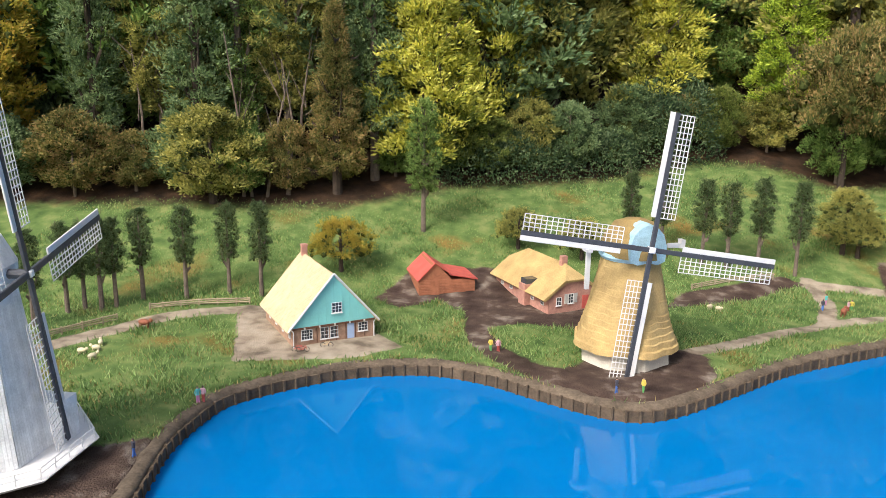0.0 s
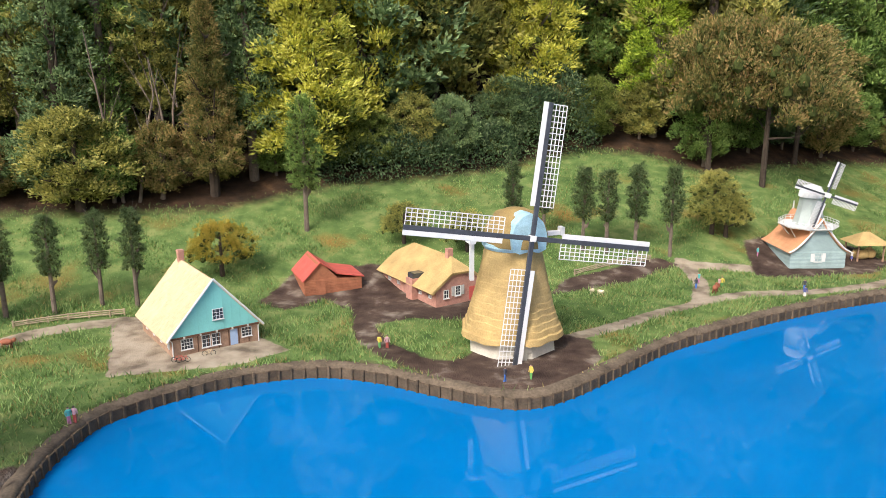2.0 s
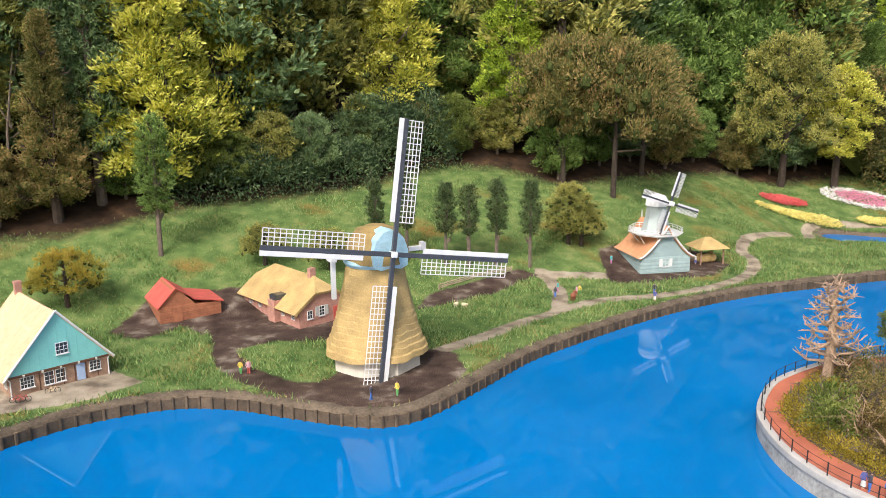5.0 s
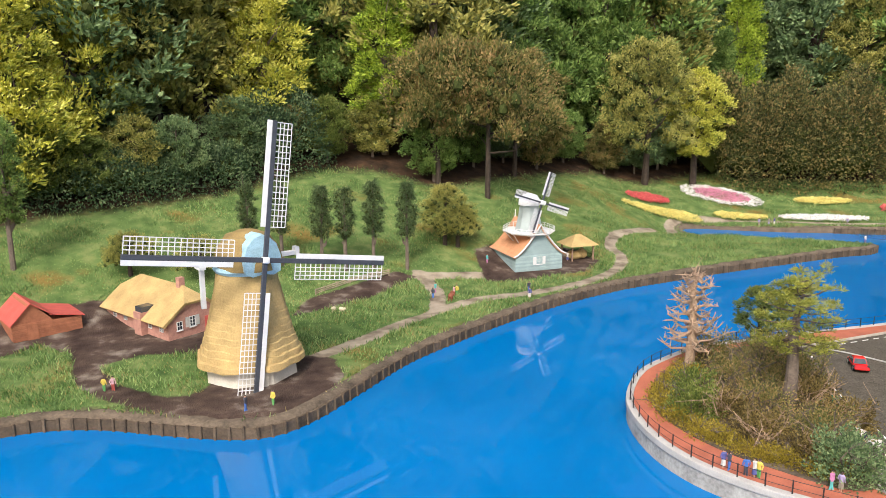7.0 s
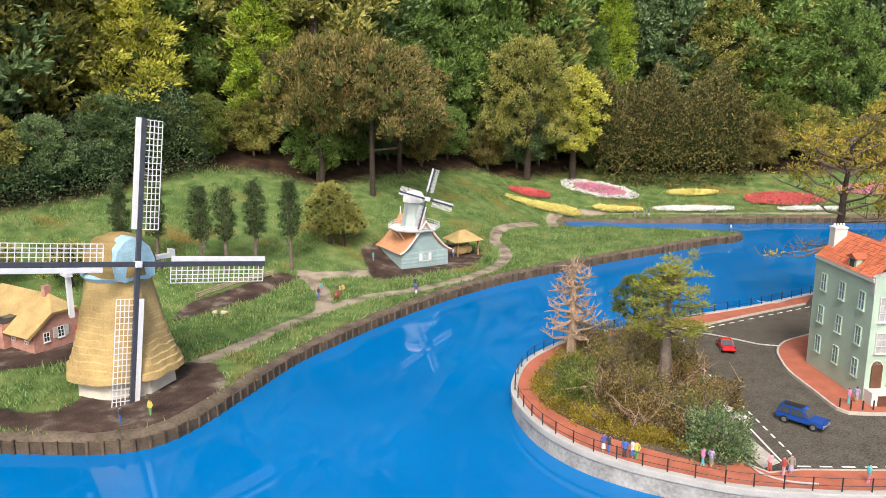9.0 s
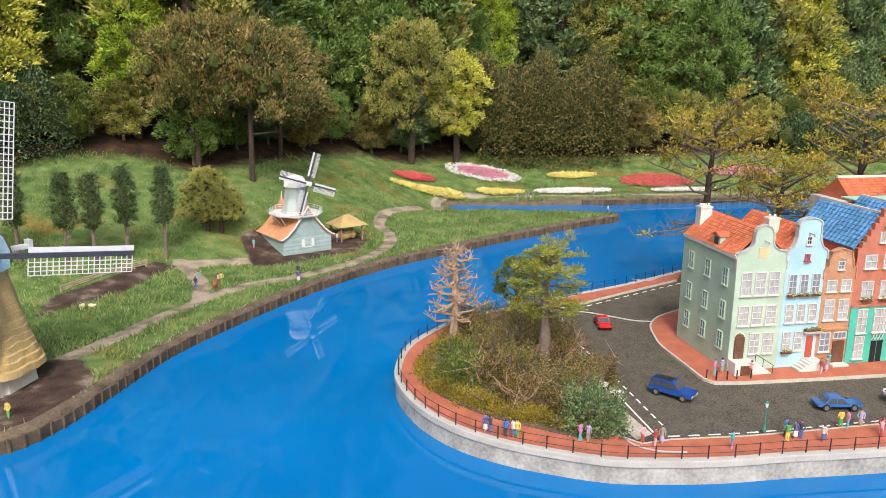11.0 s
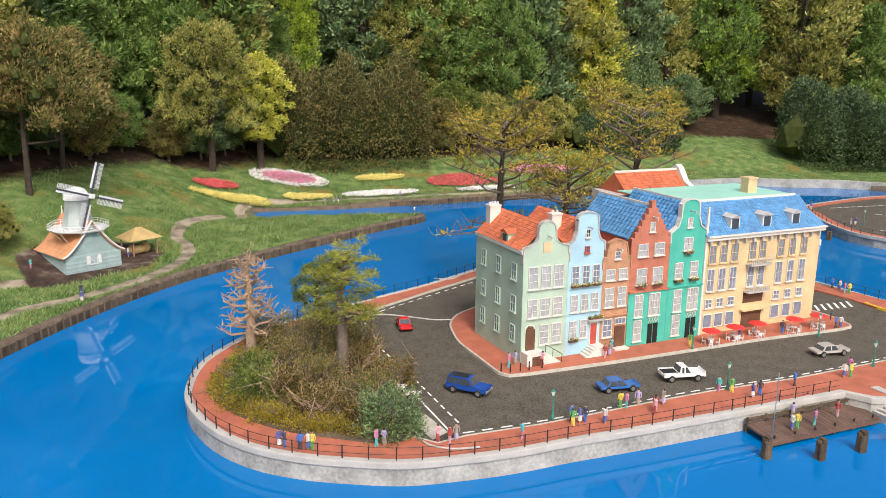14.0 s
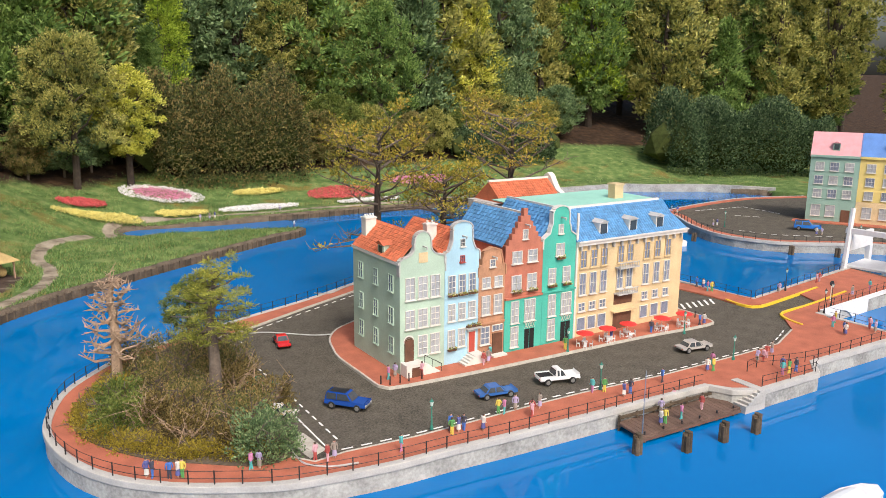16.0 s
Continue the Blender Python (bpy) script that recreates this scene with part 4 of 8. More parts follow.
# brick house with a stepped gable and jade shopfront; jade house with a neck gable
for which in (0, 1):
    u, Wx, Dx, Hx = ((0.502, 0.194, 0.33, 0.50), (0.697, 0.178, 0.33, 0.50))[which]
    h = thing("gabled_house", house_pose(u), ("salmon brick canal house with stepped gable, jade green below", "jade green canal house with white-capped neck gable")[which], "house", "canal houses")
    col = (BRICK_RED, JADE)[which]
    part("wall", B(0, Wx, 0, Dx, 0.25, Hx), col, h)
    part("shopfront", B(0, Wx, -0.004, Dx, -0.01, 0.25), JADE, h)
    part("cornice", B(0, Wx, -0.009, 0.0, 0.25, 0.258), (BRICK_RED, JADE)[which], h)
    if which == 0:
        stp, x, z = [(Wx / 2, 0.45)], Wx / 2, 0.475
        for i in range(6):
            stp += [(x, z + 0.026 * (i + 1)), (x - 0.0145, z + 0.026 * (i + 1))]
            x -= 0.0145
        stp += [(x, 0.665), (0, 0.665)]
        gable_front(h, Wx, Hx, stp, BRICK_RED, 0.016)
    else:
        nk = [(Wx / 2, 0.46), (Wx / 2, 0.505), (0.055, 0.53), (0.048, 0.56), (0.042, 0.575), (0.042, 0.625), (0.046, 0.63)] + curve_pts(lambda t: (0.036 * math.cos(t * 1.57), 0.635 + 0.018 * math.sin(t * 1.57)), 6)
        gable_front(h, Wx, Hx, nk, JADE, 0.014, trim=TRIM)
    part("roof", gable_roof(bmesh.new(), Wx, Dx, Hx, 0.635, y0=0.016), BLUE_TILE, h)
    sl = Vector((Wx / 2 + 0.006, 0, 0.143))
    tiles(h, (-0.006, 0.02, Hx - 0.002), (0, Dx - 0.02, 0), sl, 15, 9, BLUE_TILE)
    tiles(h, (Wx + 0.006, 0.02, Hx - 0.002), (0, Dx - 0.02, 0), (-sl.x, 0, sl.z), 15, 9, BLUE_TILE)
    part("ridge_cap", B(Wx / 2 - 0.004, Wx / 2 + 0.004, 0.016, Dx, 0.638, 0.648), TRIM, h)
    window(h, Wx / 2, 0.525, 0.026, 0.045, 2, 2, GLASS_NET)
    if which == 0:
        for r, (z, hh) in enumerate(((0.415, 0.058), (0.285, 0.075))):
            for c in range(2):
                window(h, 0.058 + 0.08 * c, z, 0.05, hh, 2, 2, GLASS_NET)
                if r:
                    flower_box(h, 0.058 + 0.08 * c, z, 0.045)
    else:
        window(h, Wx / 2, 0.42, 0.045, 0.06, 2, 2, GLASS_NET), flower_box(h, Wx / 2, 0.415, 0.04)
        for c in range(2):
            window(h, 0.05 + 0.078 * c, 0.29, 0.04, 0.075, 2, 3, GLASS_NET), flower_box(h, 0.05 + 0.078 * c, 0.285, 0.04)
    for x0, w in ((0.05, 0.04), (0.128, 0.056)):
        window(h, x0, 0.135, w, 0.105, 2 if w < 0.05 else 4, 3, GLASS_NET, y=-0.004)
    window(h, 0.05, 0.02, 0.04, 0.1, 2, 3, GLASS_NET, y=-0.004)
    # Near-black panels on the wall stand for the unlit inside of two doorways.
    dd = part("door", B(0.105, 0.128, -0.006, -0.004, 0.0, 0.095), DARK, h, "near-black panel standing for an unlit open doorway")
    part("door", B(0.132, 0.155, -0.006, -0.004, 0.0, 0.095), DARK, h, "near-black panel standing for an unlit open doorway")
    bm = bmesh.new()
    for i in range(4):
        x = 0.104 + 0.013 * i
        tube(bm, [(x, -0.007, 0.1), (x + 0.013, -0.007, 0.13)], 0.0011, 5), tube(bm, [(x + 0.013, -0.007, 0.1), (x, -0.007, 0.13)], 0.0011, 5)
    part("lattice", bm, TRIM, h)
    hoist(h, Wx / 2, (0.59, 0.6)[which])

# long yellow house with a blue mansard
u, W5, D5, H5 = 0.876, 0.63, 0.36, 0.465
h = thing("long_house", house_pose(u), "long yellow four-storey house with blue mansard roof", "house", "canal houses")
part("wall", B(0, W5, 0, D5, -0.01, H5), YELLOW_REND, h)
bm = bmesh.new()
lo = [(-0.004, -0.012, H5), (W5 + 0.012, -0.012, H5), (W5 + 0.012, D5, H5), (-0.004, D5, H5)]
hi = [(-0.004, 0.10, 0.60), (W5 - 0.06, 0.10, 0.60), (W5 - 0.06, D5, 0.60), (-0.004, D5, 0.60)]
va, vb = [bm.verts.new(c) for c in lo], [bm.verts.new(c) for c in hi]
bm.faces.new(va), bm.faces.new(vb)
for i in range(4):
    bm.faces.new((va[i], va[(i + 1) % 4], vb[(i + 1) % 4], vb[i]))
part("roof", bm, BLUE_TILE, h)
tiles(h, (0.0, -0.012, H5 + 0.001), (W5 - 0.03, 0, 0), (0, 0.112, 0.135), 44, 12, BLUE_TILE)
part("roof_deck", B(-0.1, W5 - 0.06, 0.10, D5 + 0.05, 0.60, 0.604), MINT_ROOF, h)
part("roof_rim", B(0.0, W5 - 0.058, 0.094, 0.102, 0.598, 0.609), TRIM, h)
bm = B(-0.002, W5 + 0.006, -0.016, 0, H5 - 0.02, H5 - 0.004)
box(bm, -0.002, W5 + 0.01, -0.022, 0, H5 - 0.004, H5 + 0.003)
part("cornice", bm, TRIM, h)
for i in range(14):
    x = 0.02 + i * (W5 - 0.04) / 13
    part("bracket", B(x - 0.004, x + 0.004, -0.013, 0, H5 - 0.045, H5 - 0.02, bevel=0.001), GREY_STONE, h)
part("corner_trim", B(-0.003, 0.006, -0.006, 0, -0.01, 0.60), TRIM, h)
for x in (0.15, 0.32, 0.48):
    dormer(h, x, 0.004, 0.478, 0.046, 0.062, 0.09, TRIM, GREY_STONE)
chimney(h, 0.42, 0.2, 0.604, 0.68, 0.05, 0.04, YELLOW_REND, 0)
cols = [0.04, 0.098, 0.156, 0.25, 0.305, 0.405, 0.47, 0.535]
for z, hh, g in ((0.335, 0.085, GLASS_GREY), (0.205, 0.105, GLASS_GREY)):
    for x in cols:
        window(h, x, z, 0.036, hh, 2, 2, g, frame_mat=YELLOW_REND if z > 0.3 else TRIM)
for x in cols[:3] + cols[5:]:
    window(h, x, 0.125, 0.036, 0.042, 2, 2, GLASS_GREY)
    window(h, x, 0.03, 0.046, 0.065, 1, 1, GLASS_GREY, sill=False)
for z in (0.315, 0.185):
    bl = part("balcony", B(0.222, 0.335, -0.03, 0, z - 0.006, z), GREY_STONE, h)
    bm = bmesh.new()
    for i in range(12):
        x = 0.224 + i * 0.0099
        box(bm, x - 0.001, x + 0.001, -0.029, -0.027, z, z + 0.022)
    box(bm, 0.222, 0.335, -0.03, -0.026, z + 0.022, z + 0.025)
    part("balustrade", bm, GREY_STONE, bl)
part("door", B(0.225, 0.33, -0.002, 0, 0.0, 0.085), DOOR_BROWN, h)
part("loggia", B(0.225, 0.33, -0.002, 0, 0.125, 0.175), DOOR_BROWN, h)
part("canopy", B(0.21, 0.345, -0.02, 0, 0.09, 0.097), YELLOW_REND, h)
part("side_window", B(W5, W5 + 0.002, 0.05, 0.1, 0.2, 0.3), GLASS_GREY, h)

# orange-roofed hall behind the yellow house
h = thing("hall", house_pose(0.697) @ pose(0.103, 0.43, 0), "grey hall with a steep orange tiled roof", "house", "canal houses")
part("wall", B(0, 0.42, 0, 0.2, -0.01, 0.585), GREY_STONE, h)
bm = bmesh.new()
v = [bm.verts.new(c) for c in ((0.04, 0, 0.585), (0.40, 0, 0.585), (0.40, 0.10, 0.685), (0.04, 0.10, 0.685), (0.04, 0.2, 0.585), (0.40, 0.2, 0.585))]
for q in ((0, 1, 2, 3), (3, 2, 5, 4), (0, 3, 4), (1, 5, 2)):
    bm.faces.new([v[i] for i in q])
part("roof", bm, RED_TILE, h)
tiles(h, (0.045, 0, 0.586), (0.35, 0, 0), (0, 0.10, 0.10), 26, 9, RED_TILE)
bm = bmesh.new()
prof = [(-0.02, 0.56), (-0.02, 0.60), (0.04, 0.63), (0.08, 0.70), (0.10, 0.715), (0.12, 0.70), (0.16, 0.63), (0.2, 0.60), (0.2, 0.56)]
for x0 in (0.40,):
    a, b = [bm.verts.new((x0, y, z)) for y, z in prof], [bm.verts.new((x0 + 0.03, y, z)) for y, z in prof]
    bm.faces.new(a), bm.faces.new(b)
    for i in range(len(prof)):
        j = (i + 1) % len(prof)
        bm.faces.new((a[i], a[j], b[j], b[i]))
part("end_gable", bm, TRIM, h)
part("ridge_cap", B(0.04, 0.40, 0.094, 0.106, 0.684, 0.694), TRIM, h)

# ---- trees ----


def lump(bm, c, r, rng, squash=1.0):
    """A small uneven twelve-cornered mass of inner foliage."""
    g = bmesh.ops.create_icosphere(bm, subdivisions=1, radius=r)
    for v in g["verts"]:
        k = rng.uniform(0.8, 1.15)
        v.co = Vector((v.co.x * k + c[0], v.co.y * k + c[1], v.co.z * k * squash + c[2]))


ICO = [(0, 0, 1), (0.894, 0, 0.447), (0.276, 0.851, 0.447), (-0.724, 0.526, 0.447), (-0.724, -0.526, 0.447), (0.276, -0.851, 0.447), (0.724, 0.526, -0.447), (-0.276, 0.851, -0.447), (-0.894, 0, -0.447), (-0.276, -0.851, -0.447), (0.724, -0.526, -0.447), (0, 0, -1)]
ICO_FACES = [(0, 1, 2), (0, 2, 3), (0, 3, 4), (0, 4, 5), (0, 5, 1), (1, 6, 2), (2, 7, 3), (3, 8, 4), (4, 9, 5), (5, 10, 1), (6, 7, 2), (7, 8, 3), (8, 9, 4), (9, 10, 5), (10, 6, 1), (11, 7, 6), (11, 8, 7), (11, 9, 8), (11, 10, 9), (11, 6, 10)]


def crown_data(seed, height, radius, shape, lobes, per_lobe, L, W, droop=0.2, start=0.12, lobe=(0.17, 0.32), core=0.30):
    """Fine leaf sprays fanned over many small lobes set round an axis, each lobe with a core coloured dark as its
    shaded inside; shape gives the width at each height.
    """
    rng = np.random.RandomState(seed)
    Ps, Ds, cv, cf = [], [], [], []
    for i in range(lobes):
        t = start + (1 - start) * ((i + rng.uniform(0, 1)) / lobes)
        rr = radius * shape(t) * rng.uniform(0.76, 1.16)
        a = i * 2.399 + rng.uniform(-0.6, 0.6)
        lr = radius * rng.uniform(*lobe) * (0.55 + 0.45 * shape(t))
        rad = max(0, rr - lr * 0.7) * (1.0 if rng.uniform() < 0.72 else rng.uniform(0.3, 0.9))
        c = np.array([math.cos(a) * rad, math.sin(a) * rad, t * height])
        out = np.array([math.cos(a), math.sin(a), 0.5])
        fans = max(3, per_lobe // 12)
        fd = rng.normal(0, 1, (fans, 3))
        fd /= np.linalg.norm(fd, axis=1, keepdims=True)
        fd[:, 2] = np.abs(fd[:, 2]) * 0.75 + fd[:, 2] * 0.25
        fd = np.repeat(fd, 12, 0)
        n = len(fd)
        s = rng.uniform(0.4, 1.1, (n, 1))
        Ps.append(c + fd * lr * s + rng.normal(0, L * 0.55, (n, 3)))
        Ds.append(fd * 0.9 + out * 0.4 + [0, 0, 0.3 - droop] + rng.normal(0, 0.35, (n, 3)))
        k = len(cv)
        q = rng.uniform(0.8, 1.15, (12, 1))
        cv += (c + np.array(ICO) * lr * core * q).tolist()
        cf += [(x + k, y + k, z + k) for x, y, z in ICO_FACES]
    P, D = np.concatenate(Ps), np.concatenate(Ds)
    v, f = leaves(P, D, L, W, rng)
    return v, f, cv, cf


def limbs(seed, height, radius, r0, n, lean=0.0, start=0.25, bend=0.3, twigs=2):
    rng = random.Random(seed)
    bm = bmesh.new()
    top = Vector((lean * height, rng.uniform(-0.05, 0.05) * height, height))
    axis = [Vector((0, 0, -0.04)), Vector((lean * height * 0.3, 0.01, height * 0.35)), Vector((lean * height * 0.7, rng.uniform(-0.02, 0.02), height * 0.7)), top]
    tube(bm, axis, [r0 * 1.25, r0, r0 * 0.65, r0 * 0.2], 8)
    for i in range(n):
        t = start + (0.95 - start) * i / max(1, n - 1)
        p = axis[0].lerp(top, t)
        a = i * 2.4 + rng.uniform(-0.5, 0.5)
        ln = radius * rng.uniform(0.6, 1.0)
        e = p + Vector((math.cos(a) * ln, math.sin(a) * ln, ln * rng.uniform(0.2, 0.8)))
        mid = p.lerp(e, 0.5) + Vector((rng.uniform(-1, 1), rng.uniform(-1, 1), rng.uniform(-1, 0.3))) * ln * 0.18
        rb = r0 * (1 - t) * 0.5 + r0 * 0.12
        tube(bm, [p, mid, e], [rb, rb * 0.6, rb * 0.2], 5, caps=False)
        for k in range(twigs):
            q = mid.lerp(e, rng.uniform(0, 0.8))
            e2 = q + Vector((rng.uniform(-1, 1), rng.uniform(-1, 1), rng.uniform(-0.2, 0.9))) * ln * 0.45
            tube(bm, [q, q.lerp(e2, 0.5) + Vector((0, 0, -0.03 * ln)), e2], [rb * 0.35, rb * 0.25, rb * 0.1], 4, caps=False)
    return bm


SHAPES = {
    "cone": lambda t: max(0.12, (1.05 - t) ** 0.75) * (0.7 + 0.3 * min(1, t * 5)),
    "egg": lambda t: max(0.1, math.sin(min(1, t * 1.02) * 3.0) ** 0.6),
    "column": lambda t: 0.75 + 0.25 * math.sin(t * 3.1) if t < 0.92 else 0.5,
    "umbrella": lambda t: max(0.15, math.sin(min(1, 0.25 + t * 0.75) * 3.0) ** 0.5),
}
MESHES = {}


def crown_mesh(key, variant, aspect, deep=False):
    """Shared crowns of unit width, to be scaled evenly."""
    aspect = max(0.5, round(aspect * 2) / 2)
    k = (key, variant, aspect, deep)
    if k not in MESHES:
        lobes = int(72 * aspect ** 0.85)
        per, L, W = {"cone": (168, 0.046, 0.019), "egg": (168, 0.042, 0.021), "column": (144, 0.060, 0.030), "umbrella": (192, 0.025, 0.013)}[key]
        if deep:
            lobes, per, L, W = int(54 * aspect ** 0.8), 108, 0.050, 0.027
        if key == "umbrella":
            lobes = int(70 * aspect + 30)
        if key == "column":
            lobes = int(24 * aspect)
        v, f, cv, cf = crown_data(100 + variant * 17 + len(key), aspect, 0.5, SHAPES[key], lobes, per, L, W, start=0.04 if key == "cone" else 0.08, lobe=(0.3, 0.5) if key == "column" else (0.17, 0.32))
        me = bpy.data.meshes.new("crown")
        nv = len(v)
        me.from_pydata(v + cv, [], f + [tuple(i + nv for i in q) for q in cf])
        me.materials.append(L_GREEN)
        me.materials.append(INNER_SHADE)
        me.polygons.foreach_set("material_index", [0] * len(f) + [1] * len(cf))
        MESHES[k] = me
    return MESHES[k], aspect


def tree(name, x, y, height, width, key, leaf, label, trunk=0.3, r0=0.03, variant=0, rot=0.0, category="tree", group="", bark=None, z=None, n_limbs=8, sink=0.0, deep=False):
    zz = float(land(x, y)) if z is None else z
    t = thing(name, pose(x, y, zz - sink, 0, 0, rot), label, category, group)
    key2 = (round(height, 1), round(width, 1), key, variant % 2)
    if ("limb",) + key2 not in MESHES:
        bm = limbs(variant * 7 + int(height * 10), 1.0, 0.42, r0 / (width * 0.85), n_limbs, start=max(0.3, trunk))
        me = bpy.data.meshes.new("trunk")
        bm.to_mesh(me)
        bm.free()
        me.materials.append(BARK)
        MESHES[("limb",) + key2] = me
    tr = new("trunk", MESHES[("limb",) + key2])
    tr.parent = t
    tr.scale = (width * 0.9, width * 0.9, height * 0.94) if width < height else (width * 0.8, width * 0.8, height * 0.9)
    tr.material_slots[0].link = "OBJECT"
    tr.material_slots[0].material = bark or BARK
    me, aspect = crown_mesh(key, variant, height * (1 - trunk) / width, deep)
    cr = new("crown", me)
    cr.parent = t
    cr.location = (0, 0, height * trunk)
    cr.scale = (width, width, height * (1 - trunk) / aspect)
    cr.material_slots[0].link = "OBJECT"
    cr.material_slots[0].material = leaf
    return t


def hedge(name, line, width, height, leaf, label, count, seed, L=0.04, W=0.026):
    """A clipped mass of leaves along a line, over lumps coloured dark as inner shade."""
    rng = np.random.RandomState(seed)
    P0 = smooth_line(line, 0.04)
    t = thing(name, pose(line[0][0], line[0][1], float(land(*line[0]))), label, "hedge")
    i = rng.randint(0, len(P0), count)
    a = rng.uniform(0, math.pi, count)
    base = np.array(P0)[i]
    nb = 0.82 + 0.18 * np.sin(base[:, 0] * 7 + base[:, 1] * 5) * np.cos(base[:, 0] * 13)
    s = rng.uniform(0.8, 1.04, count) * nb
    k = rng.uniform(-0.06, 0.06, (count, 2))
    ends = np.minimum(i, len(P0) - 1 - i) / 4.0
    s = s * np.minimum(1, 0.55 + 0.45 * ends)
    tang = np.array(P0)[np.minimum(i + 1, len(P0) - 1)] - np.array(P0)[np.maximum(i - 1, 0)]
    tang /= np.linalg.norm(tang, axis=1, keepdims=True)
    nor = np.stack([-tang[:, 1], tang[:, 0]], 1)
    X = base + nor * (np.cos(a) * s * width / 2)[:, None] + k
    Z = land(X[:, 0], X[:, 1]) + np.sin(a) ** 0.7 * s * height
    N = np.stack([nor[:, 0] * np.cos(a), nor[:, 1] * np.cos(a), np.sin(a)], 1) + rng.normal(0, 0.55, (count, 3))
    o = np.array([line[0][0], line[0][1], float(land(*line[0]))])
    v, f = leaves(np.stack([X[:, 0], X[:, 1], Z], 1) - o, N, L, W, rng)
    raw("foliage", v, f, leaf, t)
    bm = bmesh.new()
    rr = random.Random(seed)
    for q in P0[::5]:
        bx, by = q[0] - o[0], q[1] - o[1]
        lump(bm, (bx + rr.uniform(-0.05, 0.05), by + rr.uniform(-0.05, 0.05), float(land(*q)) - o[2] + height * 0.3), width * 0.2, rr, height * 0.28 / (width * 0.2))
    tagged(part("inner_mass", bm, INNER_SHADE, t), kind="stuff")
    return t


def build_wood():
    rng = random.Random(11)
    # the trees that stand out along the wood's edge
    named = [
        (-0.516, 4.395, 1.749, 0.954, "egg", L_GOLD, "olive gold leafy tree at the wood's edge", 0.25),
        (0.307, 4.531, 2.197, 0.439, "column", L_DARK, "tall narrow dark green columnar tree", 0.12),
        (0.699, 4.815, 1.925, 0.656, "egg", L_OLIVE, "half-bare olive tree with pale dry twigs", 0.3),
        (1.07, 4.654, 2.314, 0.552, "column", L_DARK, "tall narrow dark green columnar tree", 0.14),
        (1.301, 4.916, 2.275, 0.455, "column", L_GREEN, "tall narrow green columnar tree", 0.14),
        (1.269, 4.406, 0.671, 0.761, "egg", L_OLIVE, "low olive green shrub at the wood's edge", 0.05),
        (1.65, 5.035, 2.244, 0.655, "egg", L_OLIVE, "olive tree with brownish inner foliage", 0.25),
        (2.119, 4.76, 1.378, 0.494, "cone", L_BRONZE, "bronze conifer with a rusty top", 0.12),
        (2.34, 5.057, 2.535, 0.536, "column", L_DARK, "tall narrow dark green columnar tree", 0.1),
        (2.72, 5.165, 2, 1, "cone", L_YELLOW, "bright yellow conifer with feathery sprays", 0.1),
        (3.108, 5.72, 2.392, 0.988, "cone", L_YELLOW, "bright yellow conifer with feathery sprays", 0.15),
        (3.716, 6.117, 2.713, 1.302, "egg", L_OLIVE, "broad olive green conifer", 0.2),
        (4.618, 6.342, 2.004, 0.973, "cone", L_YELLOW, "bright yellow conifer with feathery sprays", 0.22),
        (5.235, 6.988, 2.88, 0.96, "cone", L_GREEN, "upright green conifer", 0.1),
        (5.708, 6.339, 1.997, 0.75, "cone", L_LIME, "lime green upright conifer", 0.2),
        (6.393, 7.171, 2.678, 1.148, "egg", L_OLIVE, "olive green conifer", 0.2),
        (7.161, 7.106, 2.915, 1.193, "cone", L_GREEN, "upright mid green conifer", 0.1),
        (7.917, 7.314, 3.312, 1.173, "cone", L_GREEN, "upright mid green conifer", 0.1),
        (8.392, 7.135, 2.93, 1.116, "cone", L_GREEN, "upright mid green conifer", 0.1),
        (8.588, 6.462, 1.454, 1.039, "umbrella", L_OLIVE, "spreading olive tree with slim bare trunk", 0.35),
        (9.15, 7.208, 2.52, 1.152, "egg", L_OLIVE, "olive tree with orange young growth on top", 0.4),
        (9.155, 6.414, 1.203, 0.708, "egg", L_YELLOW, "yellow leaved shrub tree", 0.35),
        (10.349, 7.333, 2.483, 0.753, "cone", L_LIME, "lime green upright conifer", 0.2),
        (10.009, 7.207, 1.51, 0.755, "cone", L_GREEN, "green upright conifer", 0.05),
        (11.269, 7.821, 2.974, 1.017, "cone", L_DARK, "dark green upright conifer", 0.1),
        (11.855, 6.951, 2.048, 0.945, "egg", L_OLIVE, "olive shrub tree", 0.15),
        (12.847, 7.093, 3.025, 1.226, "cone", L_LIME, "lime green upright conifer", 0.2),
        (12.985, 6.208, 1.938, 1.131, "egg", L_GREEN, "mid green shrub tree", 0.1),
        (14.489, 6.648, 3.051, 1.441, "cone", L_LIME, "lime green upright conifer", 0.2),
        (14.693, 5.852, 2.528, 1.264, "cone", L_YELLOW, "yellow green conifer", 0.15),
        (16.78, 6.542, 3.12, 1.468, "egg", L_GREEN, "green conifer", 0.1),
        (17.283, 5.238, 3.103, 1.825, "cone", L_LIME, "light green drooping conifer", 0.1),
        (20.038, 5.691, 4.03, 2.217, "cone", L_GREEN, "light green drooping conifer", 0.1),
        (20.312, 3.986, 3.349, 1.97, "cone", L_LIME, "light green drooping conifer", 0.15),
        (23.587, 3.353, 4.697, 2.562, "egg", L_OLIVE, "olive leafy tree", 0.2),
    ]
    for i, (x, y, hh, wd, key, leaf, label, tr) in enumerate(named):
        tree("conifer" if key in ("cone",) else "tree", x, y, hh, wd, key, leaf, label if len(label.split()) > 3 else label + " at the wood edge", tr * 0.6, 0.03, i % 3, rng.uniform(0, 360), group="wood edge trees", bark=BARK_DARK if i % 2 else BARK)
    # the rows behind
    e = WOOD_EDGE
    k = 0
